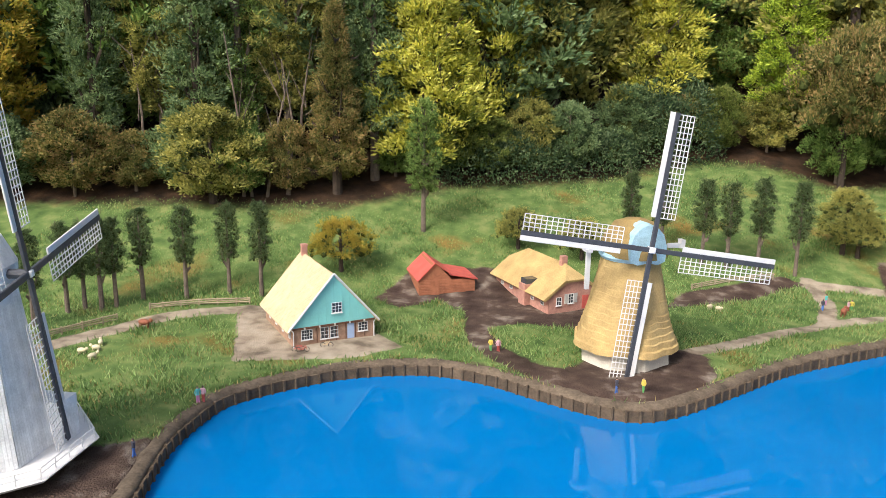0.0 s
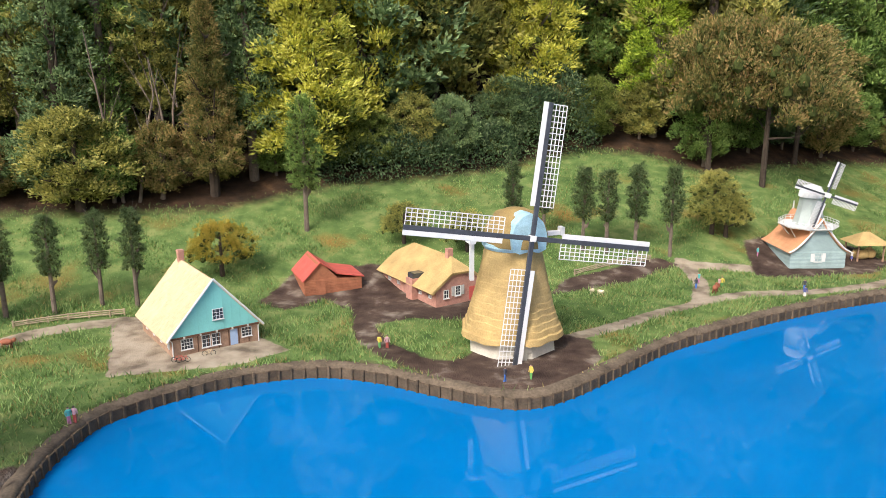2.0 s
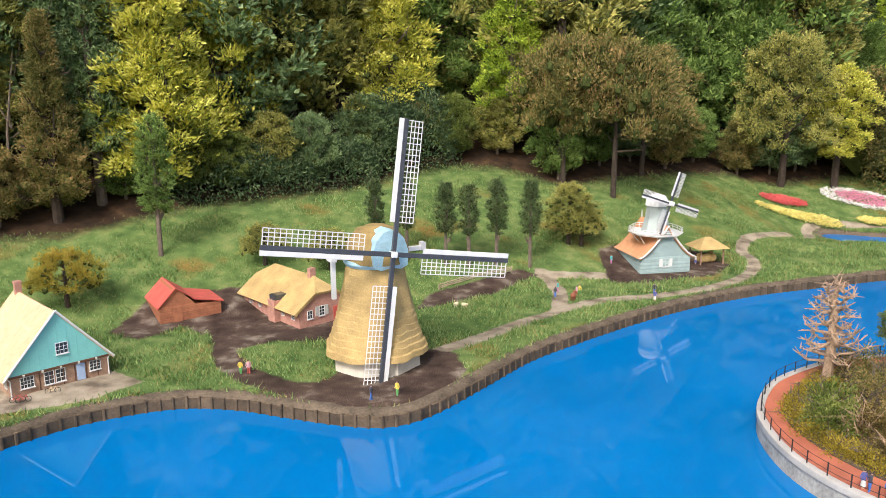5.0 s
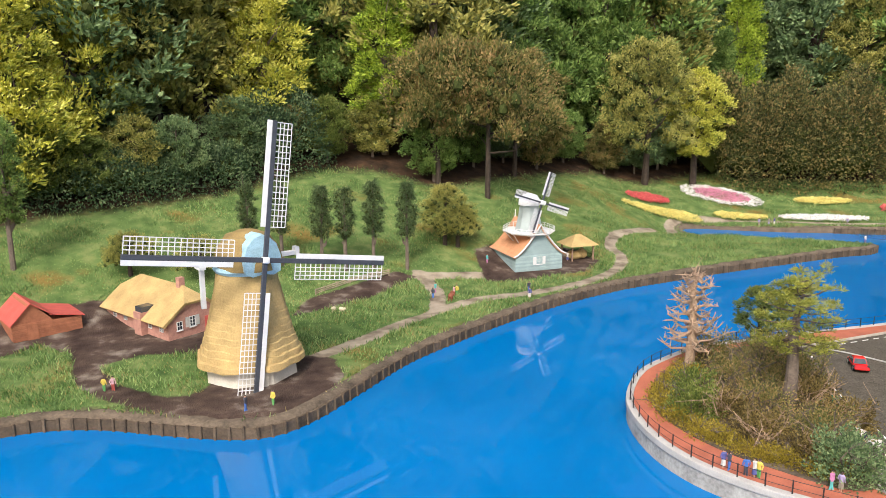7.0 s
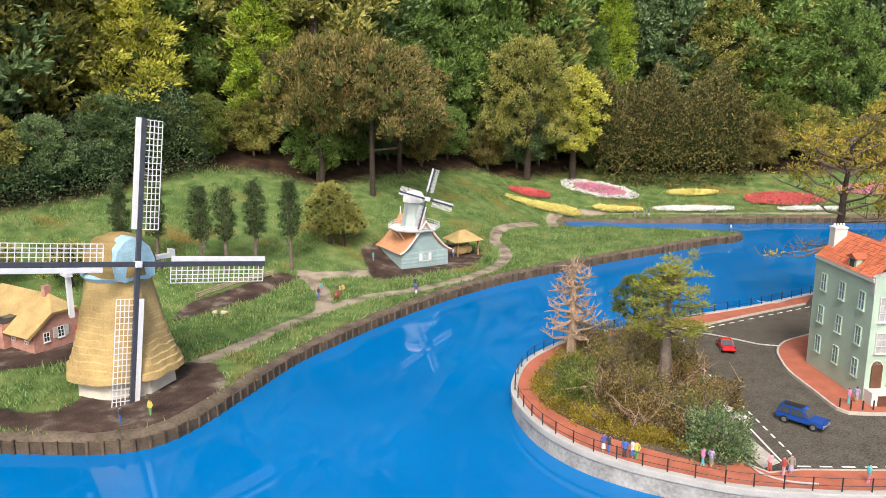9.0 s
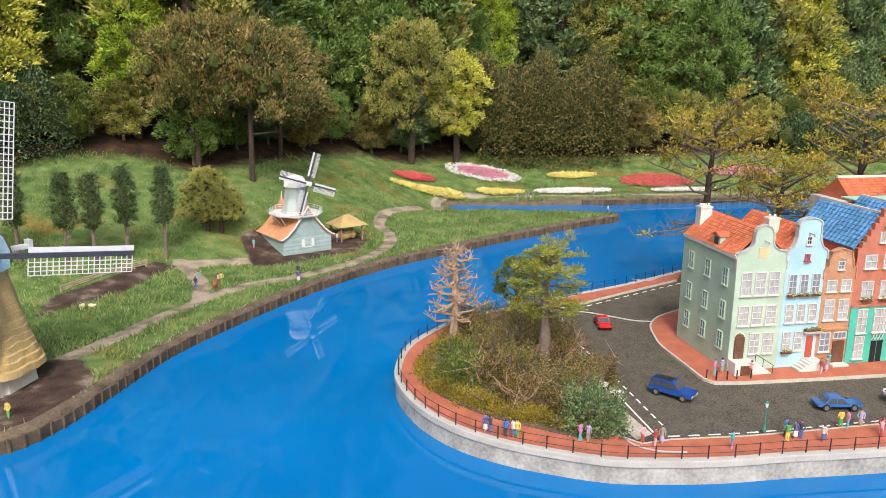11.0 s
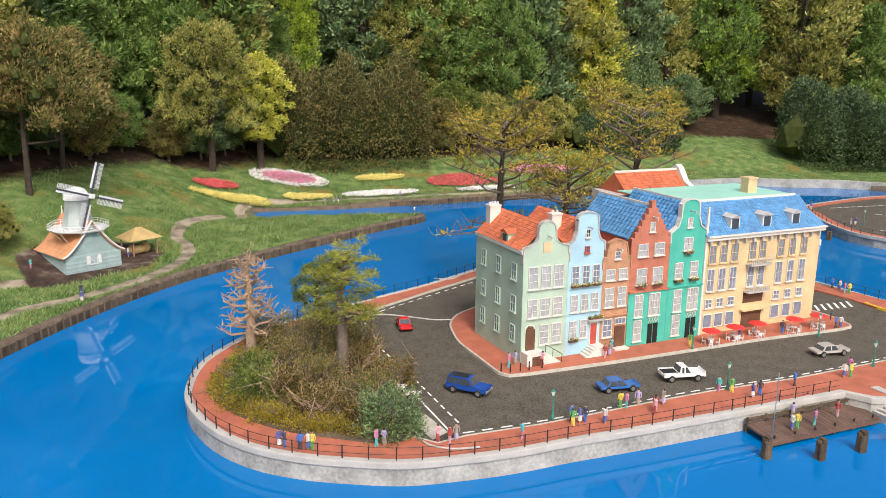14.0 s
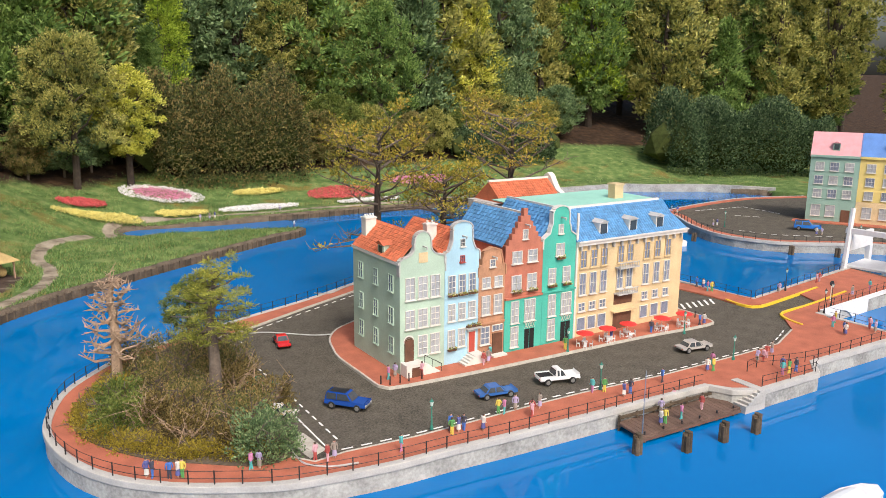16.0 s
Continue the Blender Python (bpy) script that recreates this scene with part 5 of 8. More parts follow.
    for row, (off, hh) in enumerate(((1.0, 2.3), (1.8, 3.1), (2.9, 4.0))):
        x = -3.5
        while x < 24:
            y = np.interp(x, [p[0] for p in e], [p[1] for p in e]) + off + rng.uniform(-0.2, 0.2)
            leaf = rng.choice((L_DARK, L_GREEN, L_GREEN, L_OLIVE))
            tree("tree", x + (0.4 * off if x > 8 else 0), float(y), hh * rng.uniform(0.85, 1.15), rng.uniform(1.2, 1.6), rng.choice(("egg", "cone", "egg")), leaf, "dark leafy tree deep in the wood", 0.03, 0.05, k % 3, rng.uniform(0, 360), group="deep wood trees", bark=BARK_DARK, deep=True)
            x += rng.uniform(0.66, 0.92)
            k += 1
    for x, y, hh in ((20.77, 1.875, 5.011), (21.909, 0.64, 5.45), (19.77, -0.757, 4.599), (25.849, 2.455, 6.705), (22.091, -1.3, 5.273), (19.608, 2.55, 3.76)):
        tree("tree", x, y, hh, 1.3, "egg", L_OLIVE if x > 13 else L_GREEN, "broad leafy tree behind the far houses", 0.05, 0.05, 1, x * 70, group="deep wood trees", bark=BARK_DARK, deep=True)
    x = -2.6
    k = 0
    while x < 16.0:
        y = float(np.interp(x, [p[0] for p in e], [p[1] for p in e])) + rng.uniform(0.12, 0.45)
        hh = rng.uniform(0.3, 0.62) * (1.0 if x < 5 else 1.3)
        tree("shrub", x, y, hh, hh * rng.uniform(0.8, 1.1), "egg", rng.choice((L_OLIVE, L_GREEN, L_BUSH, L_BRONZE, L_DARK)), "low leafy shrub below the wood's trees", 0.03, 0.012, k % 3, rng.uniform(0, 360), category="shrub", group="understorey shrubs", bark=BARK)
        x += rng.uniform(0.3, 0.55)
        k += 1
    # pale bare stems between the trunks at the darker end
    for i in range(11):
        x = rng.uniform(-1.8, 1.9)
        y = float(np.interp(x, [p[0] for p in e], [p[1] for p in e])) + rng.uniform(0.1, 0.5)
        b0 = Vector((0, 0, -0.03))
        t = thing("bare_stem", pose(x, y, float(land(x, y))), "thin bare grey stem at the wood's edge", "stem", "bare stems")
        q = Vector((rng.uniform(-0.25, 0.25), rng.uniform(-0.1, 0.1), rng.uniform(0.8, 1.4)))
        bm = tube(bmesh.new(), [b0, q * 0.5 + Vector((rng.uniform(-0.08, 0.08), 0, 0)), q], [0.014, 0.009, 0.003], 6)
        for j in range(4):
            s0 = q * rng.uniform(0.4, 0.9)
            tube(bm, [s0, s0 + Vector((rng.uniform(-0.25, 0.25), rng.uniform(-0.2, 0.2), rng.uniform(0.1, 0.35)))], [0.005, 0.0015], 5)
        part("stem", bm, BARK, t)


build_wood()
hedge("hedge", [(2.762, 5.271), (3.337, 5.423), (3.798, 5.599), (4.340, 5.811)], 0.62, 0.36, L_HEDGE, "dark glossy green clipped hedge", 15000, 4, 0.028, 0.017)
hedge("hedge", [(4.342, 5.914), (4.765, 6.104), (5.038, 6.316)], 0.7, 0.66, L_HEDGE, "taller dark green hedge with pale leaf tips", 13000, 5, 0.028, 0.017)
hedge("hedge", [(9.546, 6.641), (10.076, 6.562), (10.752, 6.254), (11.229, 6.153)], 1.038, 1.26, L_BROWNHEDGE, "big rounded brownish green hedge", 34000, 6, 0.036, 0.022)
hedge("hedge", [(13.616, 5.295), (14.226, 4.963), (14.812, 4.52)], 0.822, 0.575, L_HEDGE, "low dark green shrubbery", 12000, 7)
hedge("hedge", [(14.809, 5.788), (15.626, 5.41)], 1.366, 1.366, L_DARK, "dark green shrub mass", 14000, 8)
hedge("hedge", [(15.793, 3.168), (16.446, 2.628), (16.979, 1.785), (17.228, 1.088)], 1.355, 1.152, L_HEDGE, "large rounded dark hedge by the canal", 34000, 9)

for x, y, hh, wd in ((1.07, 2.566, 0.505, 0.122), (1.098, 2.821, 0.496, 0.124), (1.161, 2.891, 0.483, 0.125), (1.259, 2.902, 0.519, 0.142), (1.31, 2.969, 0.506, 0.126), (1.389, 3.129, 0.529, 0.128), (1.629, 3.198, 0.539, 0.13), (1.849, 3.319, 0.534, 0.134), (2.059, 3.308, 0.556, 0.135), (4.29, 4.372, 0.53, 0.138), (4.508, 4.35, 0.535, 0.139), (4.768, 4.276, 0.543, 0.152), (4.925, 4.246, 0.545, 0.142), (5.123, 4.262, 0.575, 0.155), (5.357, 4.233, 0.58, 0.145)):
    tree("poplar", x, y, hh * 1.03, wd * 1.05, "column", L_POPLAR, "small trimmed columnar tree with a bare grey stem", 0.33, 0.011, int(x * 10) % 3, x * 900, group="small columnar trees", n_limbs=6)
tree("poplar", 2.865, 4.34, 0.902, 0.235, "column", L_GREEN, "slender green columnar tree on the lawn", 0.25, 0.014, 1, 40)
for x, y, hh, wd, leaf in ((2.44, 3.715, 0.309, 0.421, L_GOLD), (3.545, 4.244, 0.254, 0.325, L_OLIVE), (3.976, 4.185, 0.259, 0.331, L_OLIVE), (5.748, 4.589, 0.437, 0.414, L_OLIVE), (5.838, 4.557, 0.3, 0.347, L_OLIVE)):
    tree("dwarf_tree", x, y, hh, wd, "umbrella", leaf, "low rounded dwarf tree with many dark stems", 0.25, 0.014, 2, 20, n_limbs=12, bark=BARK_DARK)
for x, y, hh, wd in ((6.032, 5.683, 1.181, 1.024), (6.417, 5.468, 1.244, 1.159), (6.933, 6.113, 1.148, 0.956)):
    tree("tree", x, y, hh, wd, "umbrella", L_BRONZE, "spreading bronze green tree with dark bare trunk", 0.36, 0.02, 1, x * 500, n_limbs=14, bark=BARK_DARK)

# ---- thatched windmill ----


def sail(name, L, w, parent, board, wood, bars=18):
    """One arm: spar, leading board and lattice, along +z from the hub."""
    k = max(0.5, L / 0.61)
    sp = part(name, B(-0.011 * k, 0.011 * k, -0.008 * k, 0.004 * k, 0.0, L, bevel=0.002 * k), wood, parent)
    part("leading_board", B(-0.034 * k, -0.011 * k, -0.006 * k, 0.0, L * 0.24, L, bevel=0.001 * k), board, sp)
    bm = bmesh.new()
    for i in range(bars + 1):
        z = L * (0.24 + 0.75 * i / bars)
        box(bm, 0.011 * k, w, -0.003, -0.0005, z - 0.0018 * k, z + 0.0018 * k)
    for j in range(1, 5):
        x = 0.011 + (w - 0.011) * j / 4
        box(bm, x - 0.0018 * k, x + 0.0018 * k, -0.0008, 0.0012, L * 0.24, L * 0.99)
    part("lattice", bm, board, sp)
    return sp


def sails(parent, hub, yaw, tilt, turn, L, w, board, wood):
    ax = thing("sail_cross", pose(*hub, tilt, 0, yaw) @ pose(0, 0, 0, 0, turn, 0), "", "")
    ax.parent = parent
    for k in ("label", "category"):
        if k in ax:
            del ax[k]
    me = bmesh.new()
    box(me, -0.014, 0.014, -0.03, 0.01, -0.014, 0.014, bevel=0.003)
    part("hub", me, WHITE, ax)
    for i in range(4):
        s = sail("sail", L, w, ax, board, wood)
        s.matrix_basis = pose(0, -0.008 - 0.002 * (i % 2), 0, 0, 90 * i, 0)
    return ax


m = thing("windmill", pose(4.174, 2.727, 0.06), "thatched smock windmill with white base and lattice sails", "windmill")
part("base", lathe(bmesh.new(), [(0.235, -0.03), (0.225, 0.0), (0.215, 0.11)], 8, phase=0.39), PLASTER, m)
prof = []
for i in range(15):
    t = i / 14
    r = 0.256 - 0.116 * t ** 0.75
    z = 0.085 + 0.425 * t
    prof += [(r, z), (r - 0.0045, z + 0.026)]
bm = lathe(bmesh.new(), [(0.20, 0.082)] + prof, 96, phase=0.39)
part("thatch_body", bm, THATCH, m)
for v in m.children[-1].data.vertices:
    a = math.atan2(v.co.y, v.co.x)
    q = 1 + 0.03 * math.cos(8 * (a - 0.39)) + 0.014 * noise.noise(v.co * 22) + 0.006 * noise.noise(v.co * 70)
    v.co.x *= q
    v.co.y *= q
    v.co.z += 0.009 * noise.noise(v.co * 16) + 0.004 * noise.noise(v.co * 55)
part("door", B(0.02, 0.06, -0.225, -0.2, 0.0, 0.105), PLASTER, m)
part("collar", lathe(bmesh.new(), [(0.145, 0.515), (0.155, 0.53), (0.15, 0.545)], 32), CAP_BLUE, m)
bm = bmesh.new()
capp = []
for i in range(9):
    t = i / 8
    capp.append((0.155 * math.cos(t * 1.5) ** 0.8, 0.54 + 0.165 * math.sin(t * 1.57)))
lathe(bm, capp, 28)
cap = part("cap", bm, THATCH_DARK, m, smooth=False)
for v in cap.data.vertices:
    v.co.y *= 1.12
    v.co.z += 0.006 * math.sin(v.co.z * 170)
bm = bmesh.new()
pts = [(-0.085, 0.53), (-0.09, 0.60), (-0.07, 0.66), (-0.035, 0.695), (0, 0.705), (0.035, 0.695), (0.07, 0.66), (0.09, 0.60), (0.085, 0.53), (0.05, 0.515), (0, 0.525), (-0.05, 0.515)]
a, b = [bm.verts.new((x, -0.165, z)) for x, z in pts], [bm.verts.new((x, -0.05, z)) for x, z in pts]
bm.faces.new(a), bm.faces.new(b)
for i in range(len(pts)):
    j = (i + 1) % len(pts)
    bm.faces.new((a[i], a[j], b[j], b[i]))
part("cap_front", bm, CAP_BLUE, m, "weathered pale blue boarded front of the cap")
bm = B(-0.24, 0.24, -0.03, -0.008, 0.56, 0.582, bevel=0.002)
box(bm, -0.235, -0.215, 0.0, 0.02, 0.36, 0.56), box(bm, -0.25, -0.22, -0.035, 0.03, 0.55, 0.566), box(bm, 0.225, 0.245, -0.04, 0.0, 0.56, 0.6)
part("cross_beam", bm, WHITE, m)
part("windshaft", tube(bmesh.new(), [(0, -0.22, 0.60), (0, 0.0, 0.59)], 0.012, 10), BLACK_WOOD, m)
for o in m.children:
    if o.name.split(".")[0] in ("cap", "cap_front", "cross_beam", "windshaft"):
        o.matrix_basis = pose(0.012, 0, 0, 0, 0, 19)
sails(m, (0.069, -0.199, 0.60), 19, -4, 9, 0.624, 0.085, WHITE, BLACK_WOOD)

# ---- the cream-roofed farmhouse ----


def farmhouse():
    W = 0.459
    D, He, Hr = 0.59, 0.115, 0.395
    h = thing("farmhouse", pose(2.532, 2.518, 0.075, 0, 0, 36.1) @ Matrix.Diagonal((0.946, 0.870, 0.881, 1)), "brick farmhouse with pale yellow tiled roof and turquoise gable", "farmhouse")
    part("wall", B(0, W, 0, D, -0.02, He), OLD_BRICK, h)
    bm = bmesh.new()
    v = [bm.verts.new(c) for c in ((-0.02, -0.006, He - 0.012), (W + 0.02, -0.006, He - 0.012), (W / 2, -0.006, Hr), (-0.02, 0.01, He - 0.012), (W + 0.02, 0.01, He - 0.012), (W / 2, 0.01, Hr))]
    for q in ((0, 1, 2), (3, 5, 4), (0, 2, 5, 3), (1, 4, 5, 2), (0, 3, 4, 1)):
        bm.faces.new([v[i] for i in q])
    g = part("gable", bm, TURQ, h, "turquoise boarded gable")
    for i in range(9):
        part("plank_joint", B(0.05 + i * (W - 0.1) / 8 - 0.0008, 0.05 + i * (W - 0.1) / 8 + 0.0008, -0.0075, -0.006, He + 0.002, He + 0.002 + (Hr - He) * (1 - abs(0.05 + i * (W - 0.1) / 8 - W / 2) / (W / 2)) * 0.92), TURQ, g)
    part("roof", gable_roof(bmesh.new(), W, D + 0.02, He, Hr, over=0.03, thick=0.008, y0=-0.012), YELLOW_TILE, h)
    sl = Vector((W / 2 + 0.03, 0, (Hr - He) * (1 + 0.03 / (W / 2))))
    tiles(h, (-0.03, -0.012, He - (Hr - He) * 0.03 / (W / 2) + 0.007), (0, D + 0.03, 0), sl, 34, 20, YELLOW_TILE, lift=0.0035)
    tiles(h, (W + 0.03, -0.012, He - (Hr - He) * 0.03 / (W / 2) + 0.007), (0, D + 0.03, 0), (-sl.x, 0, sl.z), 34, 20, YELLOW_TILE, lift=0.0035)
    bm = bmesh.new()
    for s in (-1, 1):
        tube(bm, [(W / 2 + s * (W / 2 + 0.03), -0.018, He - 0.022), (W / 2, -0.018, Hr + 0.012)], 0.006, 6)
    part("barge_board", bm, WHITE, h)
    part("eave_beam", B(-0.005, W + 0.005, -0.012, -0.004, He - 0.018, He - 0.008), DOOR_BROWN, h)
    for i in range(5):
        part("beam_end", B(0.06 + i * 0.085 - 0.004, 0.06 + i * 0.085 + 0.004, -0.02, -0.012, He - 0.018, He - 0.008), TRIM, h)
    window(h, 0.075, 0.03, 0.062, 0.06, 4, 3, GLASS_DARK, frame_mat=WHITE)
    window(h, 0.175, 0.02, 0.046, 0.07, 2, 3, GLASS_DARK, frame_mat=WHITE), window(h, 0.228, 0.02, 0.046, 0.07, 2, 3, GLASS_DARK, frame_mat=WHITE)
    window(h, 0.395, 0.035, 0.056, 0.055, 3, 3, GLASS_DARK, frame_mat=WHITE)
    window(h, W / 2 + 0.015, He + 0.055, 0.058, 0.062, 3, 3, GLASS_DARK, frame_mat=WHITE, y=-0.006)
    part("door", B(0.305, 0.345, -0.004, 0, 0.0, 0.092), PALE_BLUE_DOOR, h)
    for i in range(4):
        window(h, 0.06 + 0.14 * i, 0.03, 0.03, 0.05, 2, 2, GLASS_GREY, side=True, frame_mat=WHITE, sill=False)
    for x in (0.0, W):
        part("drainpipe", tube(bmesh.new(), [(x, -0.008, -0.01), (x, -0.008, He - 0.03), (x + (0.015 if x else -0.015), -0.008, He - 0.01)], 0.003, 6), WHITE, h)
    bm = B(W / 2 - 0.016, W / 2 + 0.016, D - 0.06, D - 0.028, Hr - 0.03, Hr + 0.07)
    box(bm, W / 2 - 0.019, W / 2 + 0.019, D - 0.063, D - 0.025, Hr + 0.058, Hr + 0.066)
    part("chimney", bm, PINK_BRICK, h)
    for i in range(6):
        x = 0.13 + 0.055 * i
        part("timber", B(x, x + 0.004, -0.003, 0, 0.0, He - 0.018), DOOR_BROWN, h)


farmhouse()


def shed():
    h = thing("shed", pose(2.992, 3.518, 0.08, 0, 0, 23.9) @ Matrix.Diagonal((0.992, 1.118, 0.939, 1)), "red brown clapboard shed with faded red lean-to roof", "shed")
    W, D = 0.20, 0.26
    bm = B(0, W, 0, D, -0.02, 0.10)
    w = part("wall", bm, RED_WOOD, h)
    for i in range(9):
        part("clapboard", B(-0.003, W + 0.155, -0.004 - 0.001 * (i % 2), 0.0, i * 0.0105, i * 0.0105 + 0.0095) if i < 8 else B(-0.003, W, -0.004, 0, i * 0.0105, i * 0.0105 + 0.0095), RED_WOOD, h)
        part("clapboard", B(-0.004, 0.0, 0.0, D, i * 0.0105, i * 0.0105 + 0.0095), RED_WOOD, h)
    bm = bmesh.new()
    pr = [(0, 0.10), (W, 0.10), (W * 0.52, 0.205), (W * 0.44, 0.205)]
    a, b = [bm.verts.new((x, 0.0, z)) for x, z in pr], [bm.verts.new((x, D, z)) for x, z in pr]
    bm.faces.new(a), bm.faces.new(b)
    for i in range(4):
        bm.faces.new((a[i], a[(i + 1) % 4], b[(i + 1) % 4], b[i]))
    part("gable", bm, RED_WOOD, h)
    part("lean_to", B(W, W + 0.155, 0, D * 0.9, -0.02, 0.088), RED_WOOD, h)
    bm = bmesh.new()

    def slab(p, q, y0, y1, th=0.007):
        v = [bm.verts.new(c) for c in ((p[0], y0, p[1]), (q[0], y0, q[1]), (q[0], y1, q[1]), (p[0], y1, p[1]), (p[0], y0, p[1] + th), (q[0], y0, q[1] + th), (q[0], y1, q[1] + th), (p[0], y1, p[1] + th))]
        for s in ((0, 1, 2, 3), (4, 5, 6, 7), (0, 1, 5, 4), (1, 2, 6, 5), (2, 3, 7, 6), (3, 0, 4, 7)):
            bm.faces.new([v[i] for i in s])
    slab((-0.015, 0.088), (W * 0.48, 0.205), -0.012, D + 0.01), slab((W * 0.48, 0.205), (W + 0.01, 0.118), -0.012, D + 0.01), slab((W - 0.01, 0.125), (W + 0.17, 0.085), -0.012, D * 0.92)
    part("roof", bm, RED_ROOF, h)
    part("door", B(0.07, 0.125, -0.008, -0.004, -0.005, 0.088), RED_WOOD, h)


shed()


def cottage():
    h = thing("cottage", pose(3.781, 3.315, 0.08, 0, 0, 33.7) @ Matrix.Diagonal((1.160, 1.011, 0.971, 1)), "pinkish brick cottage with a golden thatched half-hip roof", "cottage")
    W, D, He, Hr = 0.30, 0.62, 0.095, 0.25
    part("wall", B(0, W, 0, D, -0.02, He), PINK_BRICK, h)
    bm = bmesh.new()
    pr = [(0.0, He), (W, He), (W * 0.68, He + 0.085), (W * 0.32, He + 0.085)]
    a, b = [bm.verts.new((x, 0, z)) for x, z in pr], [bm.verts.new((x, D, z)) for x, z in pr]
    bm.faces.new(a), bm.faces.new(b)
    for i in range(4):
        bm.faces.new((a[i], a[(i + 1) % 4], b[(i + 1) % 4], b[i]))
    part("gable", bm, PINK_BRICK, h)
    bm = bmesh.new()
    ov = 0.03
    R0, R1 = (W / 2, 0.10, Hr), (W / 2, D - 0.10, Hr)
    zl = He - 0.02
    hip = He + 0.085
    outer = [(-ov, -0.012, zl), (-ov, D + 0.012, zl), (W + ov, D + 0.012, zl), (W + ov, -0.012, zl)]
    f0, f1 = (W * 0.30, -0.015, hip), (W * 0.70, -0.015, hip)
    g0, g1 = (W * 0.30, D + 0.015, hip), (W * 0.70, D + 0.015, hip)
    faces = [[outer[0], outer[1], g0, R1, R0, f0], [outer[3], f1, R0, R1, g1, outer[2]], [f0, R0, f1], [g0, g1, R1]]
    vs = {}
    for fc in faces:
        bm.faces.new([vs.setdefault(c, bm.verts.new(c)) if c in vs else vs.setdefault(c, bm.verts.new(c)) for c in fc])
    bmesh.ops.remove_doubles(bm, verts=bm.verts[:], dist=1e-5)
    bmesh.ops.recalc_face_normals(bm, faces=bm.faces[:])
    r = part("roof", bm, THATCH, h)
    so = r.modifiers.new("thick", "SOLIDIFY")
    so.thickness, so.offset = 0.016, 0
    part("dormer_wall", B(-ov - 0.004, 0.03, 0.20, 0.27, -0.02, 0.12), PINK_BRICK, h)
    # Solid dark block; its colour stands for the shade in the dormer's recess.
    part("dormer_opening", B(-ov + 0.006, 0.045, 0.205, 0.265, 0.12, 0.150), GLASS_DARK, h)
    window(h, 0.06, 0.035, 0.03, 0.05, 2, 2, GLASS_DARK, frame_mat=WHITE), window(h, 0.13, 0.04, 0.032, 0.06, 2, 3, GLASS_DARK, frame_mat=WHITE)
    part("shutter", B(0.148, 0.168, -0.005, 0, 0.042, 0.1), GREY_STONE, h), part("shutter", B(0.093, 0.113, -0.005, 0, 0.042, 0.1), GREY_STONE, h)
    part("door", B(0.2, 0.235, -0.004, 0, 0.0, 0.08), RED_ROOF, h)
    for i in range(5):
        window(h, 0.06 + 0.11 * i + (0.03 if i > 1 else 0), 0.03, 0.03, 0.035, 2, 2, GLASS_DARK, side=True, frame_mat=WHITE, sill=False)
    part("chimney", B(W / 2 - 0.016, W / 2 + 0.016, 0.11, 0.14, Hr - 0.02, Hr + 0.05), PINK_BRICK, h)


cottage()


